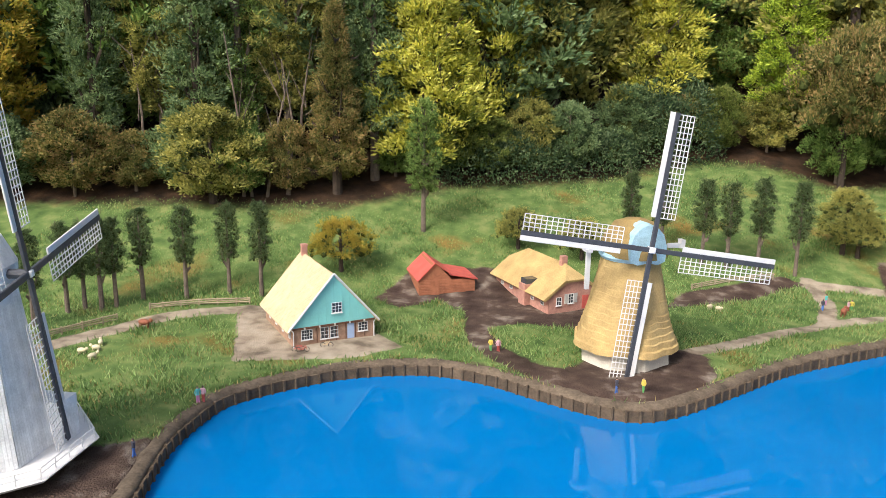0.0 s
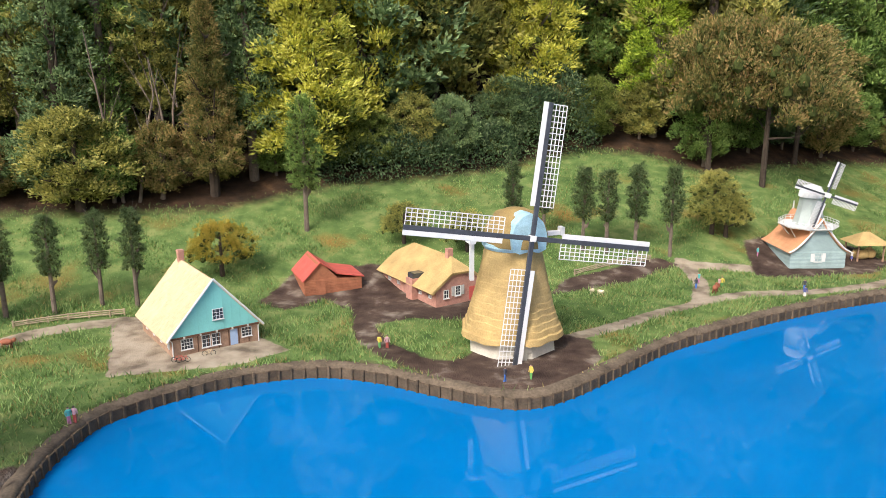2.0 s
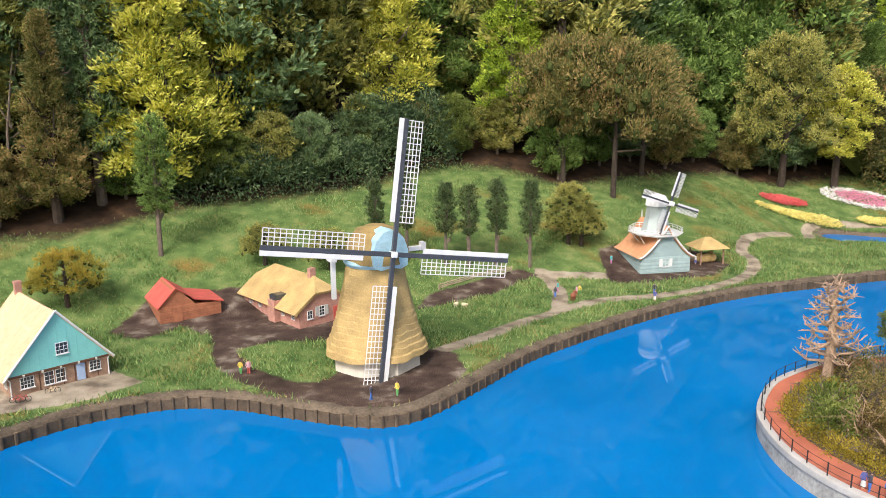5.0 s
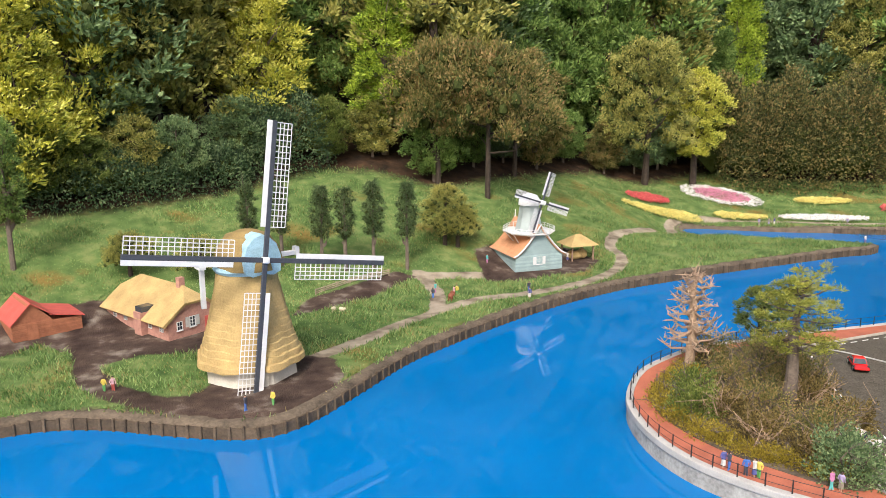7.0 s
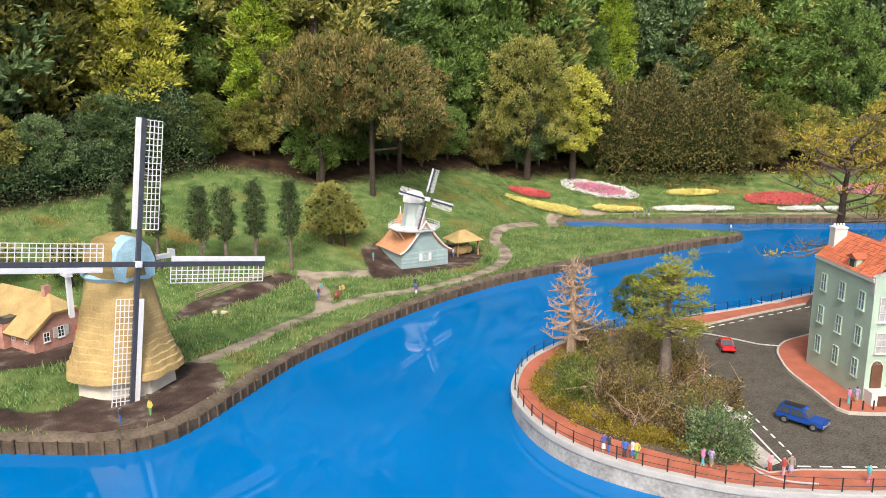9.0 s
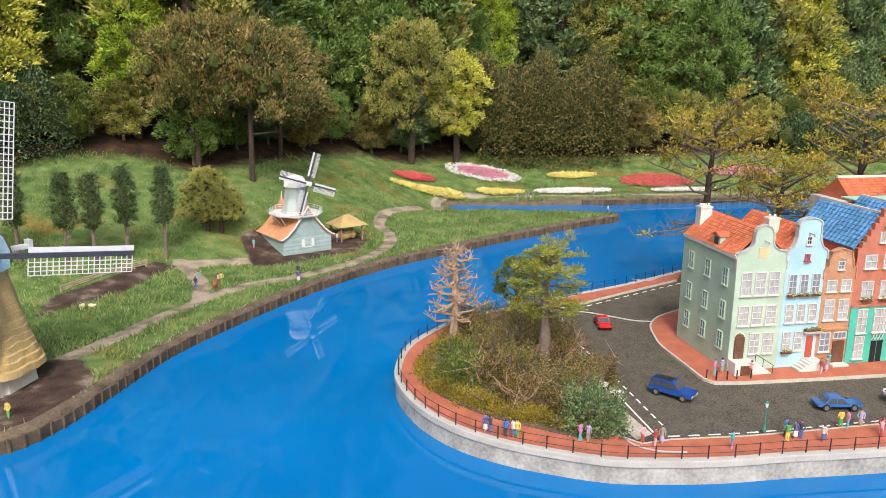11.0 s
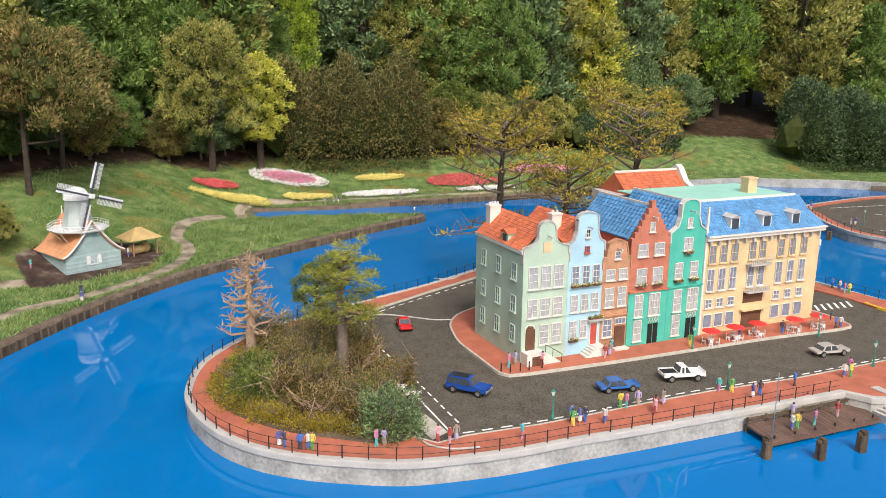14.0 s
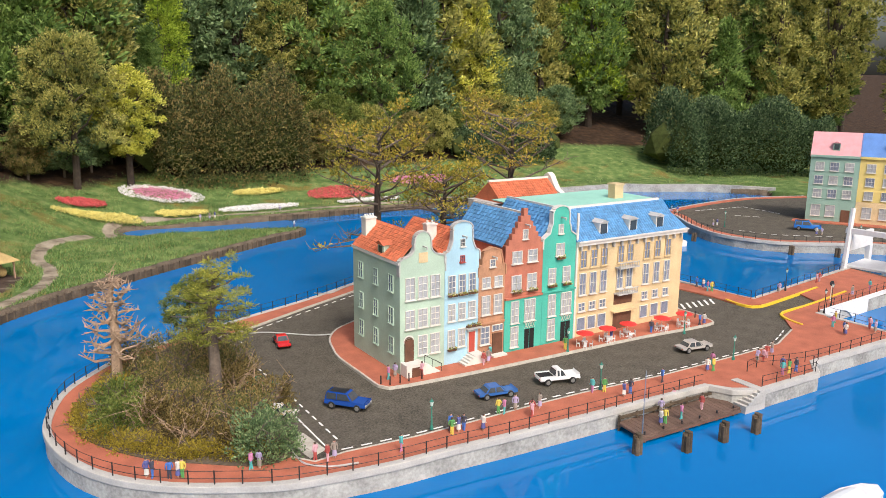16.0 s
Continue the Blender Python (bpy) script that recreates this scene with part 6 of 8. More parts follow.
def saw_mill():
    W = 0.299
    D = 0.30
    h = thing("windmill", pose(6.148, 4.161, 0.075, 0, 0, 3.9) @ Matrix.Diagonal((1.253, 1.318, 1.133, 1)), "small white and blue-grey windmill on a boarded house", "windmill")
    LB = mat("blue_grey_clapboard", (0.33, 0.44, 0.45), 0.7, vary=0.2, scale=20, per="object", spread=0.1)
    OR = mat("faded_orange_tiles", (0.55, 0.27, 0.14), 0.8, vary=0.25, scale=18)
    part("wall", B(0, W, 0, D, -0.02, 0.105), LB, h)
    for i in range(9):
        part("clapboard", B(-0.003, W + 0.003, -0.004 - 0.001 * (i % 2), 0, i * 0.0115, i * 0.0115 + 0.0105), LB, h)
        part("clapboard", B(-0.004, 0.0, 0.0, D, i * 0.0115, i * 0.0115 + 0.0105), LB, h)
    bm = bmesh.new()
    n = 9
    L = [(-0.02 + (W / 2 + 0.02) * (t / (n - 1)), 0.095 + 0.2 * (t / (n - 1)) ** 1.45) for t in range(n)]
    prof = L + [(W - x, z) for x, z in L[::-1][1:]]
    a, b = [bm.verts.new((x, -0.002, z)) for x, z in prof], [bm.verts.new((x, D, z)) for x, z in prof]
    bm.faces.new(a), bm.faces.new(b)
    for i in range(len(prof)):
        j = (i + 1) % len(prof)
        bm.faces.new((a[i], a[j], b[j], b[i]))
    part("gable", bm, LB, h)
    bm = bmesh.new()
    a, b = [bm.verts.new((x, -0.015, z + 0.004)) for x, z in prof], [bm.verts.new((x, D + 0.01, z + 0.004)) for x, z in prof]
    for i in range(len(prof) - 1):
        bm.faces.new((a[i], a[i + 1], b[i + 1], b[i]))
    rf = part("roof", bm, OR, h)
    so = rf.modifiers.new("thick", "SOLIDIFY")
    so.thickness = 0.008
    bm = bmesh.new()
    tube(bm, [(x, -0.017, z + 0.006) for x, z in prof], 0.005, 6)
    part("barge_board", bm, WHITE, h)
    window(h, W / 2, 0.04, 0.04, 0.05, 2, 3, GLASS_DARK, frame_mat=WHITE)
    for s in (-1, 1):
        part("shutter", B(W / 2 + s * 0.031 - 0.009, W / 2 + s * 0.031 + 0.009, -0.007, -0.002, 0.04, 0.09), WHITE, h)
    cx, cy = W / 2 - 0.01, 0.11
    part("gallery", lathe(bmesh.new(), [(0.15, 0.232), (0.155, 0.24), (0.05, 0.242)], 8, centre=(cx, cy), phase=0.39), WHITE, h)
    bm = bmesh.new()
    for i in range(8):
        a0, a1 = 0.39 + i * math.pi / 4, 0.39 + (i + 1) * math.pi / 4
        p0, p1 = Vector((cx + 0.15 * math.cos(a0), cy + 0.15 * math.sin(a0), 0.24)), Vector((cx + 0.15 * math.cos(a1), cy + 0.15 * math.sin(a1), 0.24))
        for k in range(4):
            q = p0.lerp(p1, k / 4)
            tube(bm, [q, q + Vector((0, 0, 0.03))], 0.0018, 4)
        for z in (0.016, 0.03):
            tube(bm, [p0 + Vector((0, 0, z)), p1 + Vector((0, 0, z))], 0.0016, 4)
    part("gallery_rail", bm, WHITE, h)
    for i in range(8):
        a0 = 0.39 + i * math.pi / 4
        part("brace", tube(bmesh.new(), [(cx + 0.14 * math.cos(a0), cy + 0.14 * math.sin(a0), 0.235), (cx + 0.09 * math.cos(a0), cy + 0.09 * math.sin(a0), 0.17)], 0.003, 5), WHITE, h)
    part("tower", lathe(bmesh.new(), [(0.082, 0.242), (0.064, 0.33), (0.056, 0.40), (0.056, 0.41)], 8, centre=(cx, cy), phase=0.39), mat("pale_grey_green_boards", (0.38, 0.44, 0.43), 0.6, vary=0.12), h)
    bm = lathe(bmesh.new(), [(0.064, 0.41), (0.062, 0.44), (0.045, 0.47), (0.015, 0.482)], 16, centre=(cx, cy))
    part("cap", bm, GREY_BOARD, h)
    sails(h, (cx + 0.03, cy - 0.085, 0.435), 8, -3, 20, 0.20, 0.036, mat("pale_grey_sail", (0.6, 0.6, 0.62), 0.6, vary=0.1), BLACK_WOOD)
    part("finial", tube(bmesh.new(), [(W / 2, D, 0.28), (W / 2, D, 0.345)], [0.006, 0.002], 6), WHITE, h)
    hut = thing("open_hut", pose(6.698, 4.360, 0.075, 0, 0, 3.9) @ Matrix.Diagonal((1.15, 1.15, 1.15, 1)), "small open hut with a straw-coloured hipped roof", "hut")
    for x in (0, 0.16):
        for y in (0, 0.14):
            part("post", B(x - 0.004, x + 0.004, y - 0.004, y + 0.004, -0.02, 0.10), OLD_BRICK, hut)
    bm = bmesh.new()
    c = [bm.verts.new(q) for q in ((-0.03, -0.03, 0.1), (0.19, -0.03, 0.1), (0.19, 0.17, 0.1), (-0.03, 0.17, 0.1), (0.06, 0.07, 0.165), (0.1, 0.07, 0.165))]
    for q in ((0, 1, 5, 4), (1, 2, 5), (2, 3, 4, 5), (3, 0, 4), (3, 2, 1, 0)):
        bm.faces.new([c[i] for i in q])
    part("roof", bm, THATCH, hut)
    bm = bmesh.new()
    rg = random.Random(4)
    for i in range(7):
        x, y = rg.uniform(0.02, 0.14), rg.uniform(0.03, 0.12)
        bmesh.ops.create_icosphere(bm, subdivisions=2, radius=0.03, matrix=pose(x, y, 0.03, 0, 0, 0) @ Matrix.Diagonal((1, 0.8, 1, 1)))
    part("straw_heap", bm, THATCH, hut)


saw_mill()


def grey_mill():
    """The boarded mill whose sails and gallery stand at the shore's end."""
    h = thing("windmill", pose(1.83, 1.17, 0.02) @ Matrix.Diagonal((0.81, 0.81, 0.81, 1)), "grey-white boarded windmill with a railed gallery", "windmill")
    part("base", lathe(bmesh.new(), [(0.33, -0.03), (0.30, 0.135)], 8, phase=0.39), GREY_BOARD, h)
    part("gallery", lathe(bmesh.new(), [(0.50, 0.132), (0.51, 0.144), (0.2, 0.146)], 8, phase=0.39), WHITE, h)
    bm = lathe(bmesh.new(), [(0.325, 0.145), (0.235, 0.88)], 8, phase=0.39)
    tw = part("tower", bm, GREY_BOARD, h)
    for i in range(8):
        a0, a1 = 0.39 + i * math.pi / 4, 0.39 + (i + 1) * math.pi / 4
        for j in range(16):
            f0, f1 = (j + 0.04) / 16, (j + 0.96) / 16
            def at(r, z, f):
                p = Vector((math.cos(a0), math.sin(a0), 0)).lerp(Vector((math.cos(a1), math.sin(a1), 0)), f) * r
                return (p.x, p.y, z)
            q = [at(0.330, 0.146, f0), at(0.330, 0.146, f1), at(0.240, 0.88, f1), at(0.240, 0.88, f0)]
            bm = bmesh.new()
            bm.faces.new([bm.verts.new(c) for c in q])
            ex = bmesh.ops.extrude_face_region(bm, geom=bm.faces[:])
            cen = Vector((math.cos((a0 + a1) / 2), math.sin((a0 + a1) / 2), 0.12)) * 0.005
            for v in ex["geom"]:
                if isinstance(v, bmesh.types.BMVert):
                    v.co += cen
            part("board", bm, GREY_BOARD, tw)
    part("collar", lathe(bmesh.new(), [(0.245, 0.88), (0.25, 0.90)], 24), WHITE, h)
    part("cap", lathe(bmesh.new(), [(0.245, 0.90), (0.25, 0.97), (0.2, 1.08), (0.1, 1.14), (0.02, 1.15)], 20), GREY_BOARD, h)
    bm = bmesh.new()
    for i in range(8):
        a0, a1 = 0.39 + i * math.pi / 4, 0.39 + (i + 1) * math.pi / 4
        p0, p1 = Vector((0.49 * math.cos(a0), 0.49 * math.sin(a0), 0.144)), Vector((0.49 * math.cos(a1), 0.49 * math.sin(a1), 0.144))
        for k in range(4):
            q = p0.lerp(p1, k / 4)
            tube(bm, [q, q + Vector((0, 0, 0.05))], 0.003, 4)
        for z in (0.026, 0.05):
            tube(bm, [p0 + Vector((0, 0, z)), p1 + Vector((0, 0, z))], 0.003, 4)
    part("gallery_rail", bm, WHITE, h)
    sails(h, (0.315, 0.035, 0.94), 101, -4, -6, 0.79, 0.11, WHITE, BLACK_WOOD)
    part("windshaft", tube(bmesh.new(), [(0.0, 0.0, 0.935), (0.33, 0.035, 0.94)], 0.02, 10), BLACK_WOOD, h)
    part("annex", B(0.2, 0.36, 0.10, 0.22, 0.14, 0.34), GREY_BOARD, h)


grey_mill()

# ---- planting on the quay island ----


def shrub(name, x, y, h, w, leaf, label, z=0.09, count=900, L=0.02, W=0.011, seed=1, twiggy=10, stem=None, category="shrub", group="island planting"):
    rng = np.random.RandomState(seed)
    t = thing(name, pose(x, y, z), label, category, group)
    if count:
        d = rng.normal(0, 1, (count, 3))
        d /= np.linalg.norm(d, axis=1, keepdims=True)
        d[:, 2] = np.abs(d[:, 2])
        lump = 1 + 0.22 * np.sin(d[:, 0] * 7 + seed) * np.sin(d[:, 1] * 6 + seed * 2) + 0.12 * np.sin(d[:, 2] * 11)
        P = d * rng.uniform(0.5, 1.05, (count, 1)) * lump[:, None] * [w / 2, w / 2, h]
        v, f = leaves(P, d + rng.normal(0, 0.6, (count, 3)) + [0, 0, 0.4], L, W, rng)
        raw("foliage", v, f, leaf, t)
    bm = bmesh.new()
    for i in range(twiggy):
        a, r = rng.uniform(0, 6.28), rng.uniform(0.2, 0.55) * w
        p = Vector((0, 0, -0.005))
        e = Vector((math.cos(a) * r, math.sin(a) * r, h * rng.uniform(0.5, 1.1)))
        m1 = p.lerp(e, 0.5) + Vector(rng.normal(0, 0.08 * w, 3))
        tube(bm, [p, m1, e], [0.004, 0.0025, 0.001], 5, caps=False)
        for k in range(3):
            q = m1.lerp(e, rng.uniform(0, 0.9))
            tube(bm, [q, q + Vector(rng.normal(0, 0.16 * w, 3))], [0.0016, 0.0006], 4, caps=False)
    tagged(part("twig_mass", bm, stem or BARK, t), kind="stuff")
    return t


bedm = part("planting_bed", prism(bmesh.new(), BED, TOP - 0.004, 0.0925), EDGE_SOIL)
tagged(bedm, "brown soil bed with moss on the quay", "bed", kind="structure")
L_SCRUB = leaf_mat("brown_scrub_leaves", (0.08, 0.06, 0.02), (0.20, 0.15, 0.05), (0.38, 0.29, 0.10), 5)
L_MOSS = leaf_mat("yellow_moss", (0.16, 0.13, 0.02), (0.33, 0.26, 0.03), (0.48, 0.38, 0.06), 4)
rg = random.Random(21)
scrub = [(6.196, 1.778, 0.161, 0.301), (5.992, 1.304, 0.125, 0.271), (6.232, 1.235, 0.137, 0.296), (6.402, 1.528, 0.172, 0.301), (6.457, 1.956, 0.186, 0.329), (6.08, 1.1, 0.104, 0.229), (6.161, 1.514, 0.149, 0.276), (6.622, 2.011, 0.166, 0.266), (6.308, 2.074, 0.186, 0.262), (6.404, 1.294, 0.128, 0.214), (6.543, 1.729, 0.164, 0.24), (6.001, 1.545, 0.126, 0.253), (6.347, 1.721, 0.162, 0.281)]
for i, (x, y, h_, w_) in enumerate(scrub):
    shrub("scrub", x, y, h_ * 0.95, w_ * 0.95, L_SCRUB if i % 2 else L_BRONZE, "dense brown half-bare scrub bush", seed=40 + i, count=2600, L=0.012, W=0.006, twiggy=13, stem=TWIG if i % 2 else BARK)
for i in range(34):
    t = i / 34
    k = int((0.16 + 0.42 * t) * len(BED))
    p = Vector(BED[k % len(BED)]).lerp(Vector((6.224, 1.559)), 0.09 + 0.1 * rg.random())
    shrub("moss_cushion", p.x, p.y, rg.uniform(0.025, 0.05), rg.uniform(0.1, 0.17), L_MOSS, "low yellow moss cushion on the bed's edge", seed=80 + i, count=420, L=0.011, W=0.006, twiggy=3, category="moss", group="moss cushions")
shrub("shrub", 5.889, 1.594, 0.13, 0.21, L_BUSH, "bright green leafy shrub", seed=61, count=3200, L=0.013, W=0.008)
shrub("shrub", 6.007, 1.781, 0.117, 0.202, L_BUSH, "yellow green leafy shrub", seed=62, count=1800, L=0.015, W=0.009)
shrub("shrub", 6.087, 0.982, 0.17, 0.26, L_DARK, "dark rounded evergreen shrub with small leaves", seed=63, count=4200, L=0.013, W=0.008)
tree("dwarf_tree", 6.658, 2.167, 0.33, 0.27, "umbrella", L_BUSH, "green dwarf tree with spreading crown", 0.3, 0.012, 1, 40, group="island planting", bark=BARK_DARK, z=0.09)


def dead_tree():
    t = thing("dead_tree", pose(6.173, 2.058, 0.09) @ Matrix.Diagonal((1.05, 1.05, 1.05, 1)), "dead pale brown dwarf conifer with bare twisted branches", "tree", "island planting")
    r = random.Random(8)
    tr = part("trunk", tube(bmesh.new(), [(0, 0, -0.01), (0.01, 0, 0.2), (0.0, 0.005, 0.36), (0.01, 0, 0.45)], [0.024, 0.02, 0.013, 0.005], 8), TWIG, t)
    for i in range(46):
        z = 0.09 + 0.36 * i / 46
        a, ln = i * 2.4, (0.16 - 0.10 * i / 46) * r.uniform(0.7, 1.15)
        p, bm = Vector((0.005, 0, z)), bmesh.new()
        dirv = Vector((math.cos(a), math.sin(a), r.uniform(-0.15, 0.3)))
        q1 = p + dirv * ln * 0.5 + Vector((0, 0, r.uniform(-0.02, 0.01)))
        q2 = p + dirv * ln + Vector((r.uniform(-0.02, 0.02), r.uniform(-0.02, 0.02), r.uniform(0, 0.04)))
        tube(bm, [p, q1, q2], [0.007, 0.0055, 0.0012], 5, caps=False)
        for k in range(9):
            s = q1.lerp(q2, r.uniform(0, 1))
            e = s + Vector((r.uniform(-1, 1), r.uniform(-1, 1), r.uniform(-0.3, 1))) * 0.04
            tube(bm, [s, e], [0.003, 0.001], 4, caps=False)
        part("branch", bm, TWIG, tr)


dead_tree()


def pine():
    t = thing("pine", pose(6.296, 1.522, 0.09) @ Matrix.Diagonal((1.05, 1.05, 1.05, 1)), "dwarf pine with tufted yellow green needles and dark trunk", "tree", "island planting")
    r = np.random.RandomState(12)
    tr = part("trunk", tube(bmesh.new(), [(0, 0, -0.01), (0.004, 0.0, 0.16), (0.0, 0.01, 0.32), (0.02, 0.0, 0.5)], [0.03, 0.024, 0.019, 0.004], 10), BARK, t)
    Ps, Ds = [], []
    for i in range(40):
        z = 0.25 + 0.28 * (i / 40)
        a = i * 2.4
        ln = (0.19 - 0.11 * max(0, (z - 0.36) / 0.2)) * r.uniform(0.4, 1.05)
        p = Vector((0.005, 0, z))
        q = p + Vector((math.cos(a) * ln, math.sin(a) * ln, r.uniform(-0.05, 0.05) if z < 0.36 else r.uniform(0, 0.07)))
        part("branch", tube(bmesh.new(), [p, p.lerp(q, 0.5) + Vector((0, 0, -0.012)), q], [0.005, 0.003, 0.001], 5, caps=False), BARK, tr)
        for k in range(6):
            c = np.array(p.lerp(q, 0.4 + 0.6 * r.uniform()))
            n = 52
            d = r.normal(0, 1, (n, 3))
            d[:, 2] = np.abs(d[:, 2]) * 0.8
            Ps.append(c + d * 0.008 + r.normal(0, 0.012, 3))
            Ds.append(d)
    v, f = leaves(np.concatenate(Ps), np.concatenate(Ds), 0.016, 0.003, r)
    raw("needles", v, f, L_PINE, t)


pine()


def quay_tree(x, y, height, spread, seed, label):
    """A dwarf larch-like tree: bare crooked limbs with tufts at their ends."""
    t = thing("dwarf_tree", pose(x, y, 0.09), label, "tree", "trees behind the houses")
    r = np.random.RandomState(seed)
    tr = part("trunk", tube(bmesh.new(), [(0, 0, -0.02), (0.01, 0.01, height * 0.35), (0.0, 0.0, height * 0.6), (0.03, 0, height * 0.85)], [0.032, 0.025, 0.017, 0.004], 8), BARK_DARK, t)
    Ps, Ds = [], []
    for i in range(26):
        z = height * (0.35 + 0.5 * i / 26) if i > 5 else height * 0.36
        a = i * 2.4 + seed
        ln = spread * r.uniform(0.6, 1.0) * (1.0 if i > 5 else 1.15)
        rise = r.uniform(0.15, 0.6) * ln if i > 5 else r.uniform(-0.25, 0.0) * ln
        p = Vector((0.008, 0, z))
        q = p + Vector((math.cos(a) * ln, math.sin(a) * ln, rise))
        q.z = min(q.z, height * r.uniform(0.93, 1.03))
        m1 = p.lerp(q, 0.5) + Vector(r.normal(0, 0.05 * ln, 3))
        bm = tube(bmesh.new(), [p, m1, q], [0.009, 0.006, 0.0015], 5, caps=False)
        for k in range(7):
            s = m1.lerp(q, r.uniform(0, 1))
            e = s + Vector((r.uniform(-1, 1), r.uniform(-1, 1), r.uniform(0, 1))) * 0.1
            tube(bm, [s, s.lerp(e, 0.5) + Vector(r.normal(0, 0.01, 3)), e], [0.003, 0.002, 0.0008], 4, caps=False)
            if (i > 9 and r.uniform() < 0.75) or r.uniform() < 0.12:
                for c in (e, s.lerp(e, 0.5)):
                    n = 15
                    d = r.normal(0, 1, (n, 3))
                    d[:, 2] = np.abs(d[:, 2])
                    Ps.append(np.array(c) + d * [0.02, 0.02, 0.012])
                    Ds.append(d)
        part("branch", bm, BARK, tr)
    v, f = leaves(np.concatenate(Ps), np.concatenate(Ds), 0.024, 0.011, r)
    raw("foliage", v, f, L_GOLD, t)


quay_tree(7.928, 1.99, 1.183, 0.402, 3, "golden tipped dwarf tree with bare grey limbs")
quay_tree(8.855, 1.608, 1.296, 0.44, 5, "golden tipped dwarf tree with red-brown trunk")
quay_tree(8.303, 1.765, 0.861, 0.311, 9, "smaller golden green dwarf tree with crooked limbs")

# ---- roads: paint ----


def dashes(line, length, gap, width, name="road_marking", label="white dashed road line", material=None):
    pts = smooth_line(line, 0.005)
    acc, start, on = 0.0, pts[0], True
    for a, b in zip(pts, pts[1:]):
        acc += math.hypot(b[0] - a[0], b[1] - a[1])
        if acc >= (length if on else gap):
            if on:
                ang = math.degrees(math.atan2(b[1] - start[1], b[0] - start[0]))
                o = part(name, B(0, math.hypot(b[0] - start[0], b[1] - start[1]), -width / 2, width / 2, 0, 0.0015), material or ROAD_PAINT)
                o.matrix_world = pose(start[0], start[1], TOP, 0, 0, ang)
                tagged(o, label, "road marking", "road markings", "structure")
            acc, start, on = 0.0, b, not on


front_line = offset(INNER_FRONT[2:], 0.042)
dashes(front_line, 0.042, 0.03, 0.007)
dashes([(6.331, 0.851), (6.525, 1.311), (6.761, 1.888), (6.909, 2.063)], 0.035, 0.03, 0.007)
dashes([(7.073, 2.14), (7.508, 2.168), (8.004, 2.194)], 0.04, 0.035, 0.006)
dashes([(6.255, 0.831), (6.33, 1.085), (6.519, 1.487), (6.735, 1.884)], 0.9, 0.05, 0.007, label="white solid road line")
o = part("parking_patch", prism(bmesh.new(), [(6.155, 0.819), (6.242, 0.824), (6.292, 0.993), (6.212, 1.016)], TOP, TOP + 0.0012), KERB)
tagged(o, "pale grey worn parking patch", "paving", kind="structure")
for i in range(7):
    p = Vector((8.898, 0.428)).lerp(Vector((9.166, 0.299)), i / 6)
    o = part("road_marking", B(-0.055, 0.055, -0.007, 0.007, 0, 0.0015), ROAD_PAINT)
    o.matrix_world = pose(p.x + 0.01, p.y + 0.01, TOP, 0, 0, 32.1)
    tagged(o, "white zebra crossing stripe", "road marking", "zebra crossing", "structure")
for ln in ([(9.242, 0.241), (9.186, 0.139), (9.205, 0.034), (9.503, -0.053), (9.923, -0.157)], [(8.969, -0.267), (9.041, -0.162), (9.158, -0.12), (9.467, -0.215), (9.928, -0.331)]):
    o = part("kerb", ribbon(bmesh.new(), smooth_line(ln, 0.03), -0.008, 0.008, TOP, 0.096), YELLOW_PAINT)
    tagged(o, "yellow painted kerb at the bridge approach", "kerb", kind="structure")
for a, b in (((12.607, 1.567), (13.206, 1.238)), ((13.206, 1.238), (12.965, 0.771)), ((12.578, 1.149), (12.647, 0.874))):
    dashes([a, b], 0.06, 0.02, 0.008)
dashes([(11.752, 0.869), (11.762, 0.513), (11.974, 0.105)], 0.05, 0.04, 0.007)

# ---- railings ----


def railing(line, spacing=0.088, height=0.052, z=0.092, label="black iron quay railing", rails=(0.022, 0.049)):
    pts = smooth_line(line, 0.01)
    rl = thing("railing", pose(pts[0][0], pts[0][1], z), label, "railing", "quay railings")
    o = Vector((pts[0][0], pts[0][1], z))
    me, acc, last = None, spacing, pts[0]
    for p in pts:
        acc += math.hypot(p[0] - last[0], p[1] - last[1])
        last = p
        if acc >= spacing:
            acc = 0.0
            if me is None:
                ob = part("post", B(-0.0017, 0.0017, -0.0017, 0.0017, -0.004, height), IRON, rl)
                me = ob.data
            else:
                ob = new("post", me)
                ob.parent = rl
            ob.location = Vector((p[0], p[1], z)) - o
    for h_ in rails:
        part("rail", tube(bmesh.new(), [Vector((p[0], p[1], z + h_)) - o for p in pts[::4] + pts[-1:]], 0.0011, 5), IRON, rl)


railing(offset(QUAY, 0.012) + [(7.722, -0.107)])
railing([(7.863, -0.331), (8.208, -0.487), (8.282, -0.462)])
railing([(8.016, -0.223), (8.122, -0.252), (8.371, -0.436), (8.966, -0.684), (9.09, -0.739), (9.255, -0.357)])
railing(offset(QUAY_END[2:4], 0.012) + [(9.668, 1.148)])
railing([(9.393, 0.102), (9.997, -0.046), (10.65, -0.201)])
railing([(9.326, -0.282), (9.898, -0.456), (10.398, -0.616)])
railing(offset(FAR_EDGE, 0.012)[12:], 0.1, label="thin railing of the far quay")

# ---- lamps, posts ----


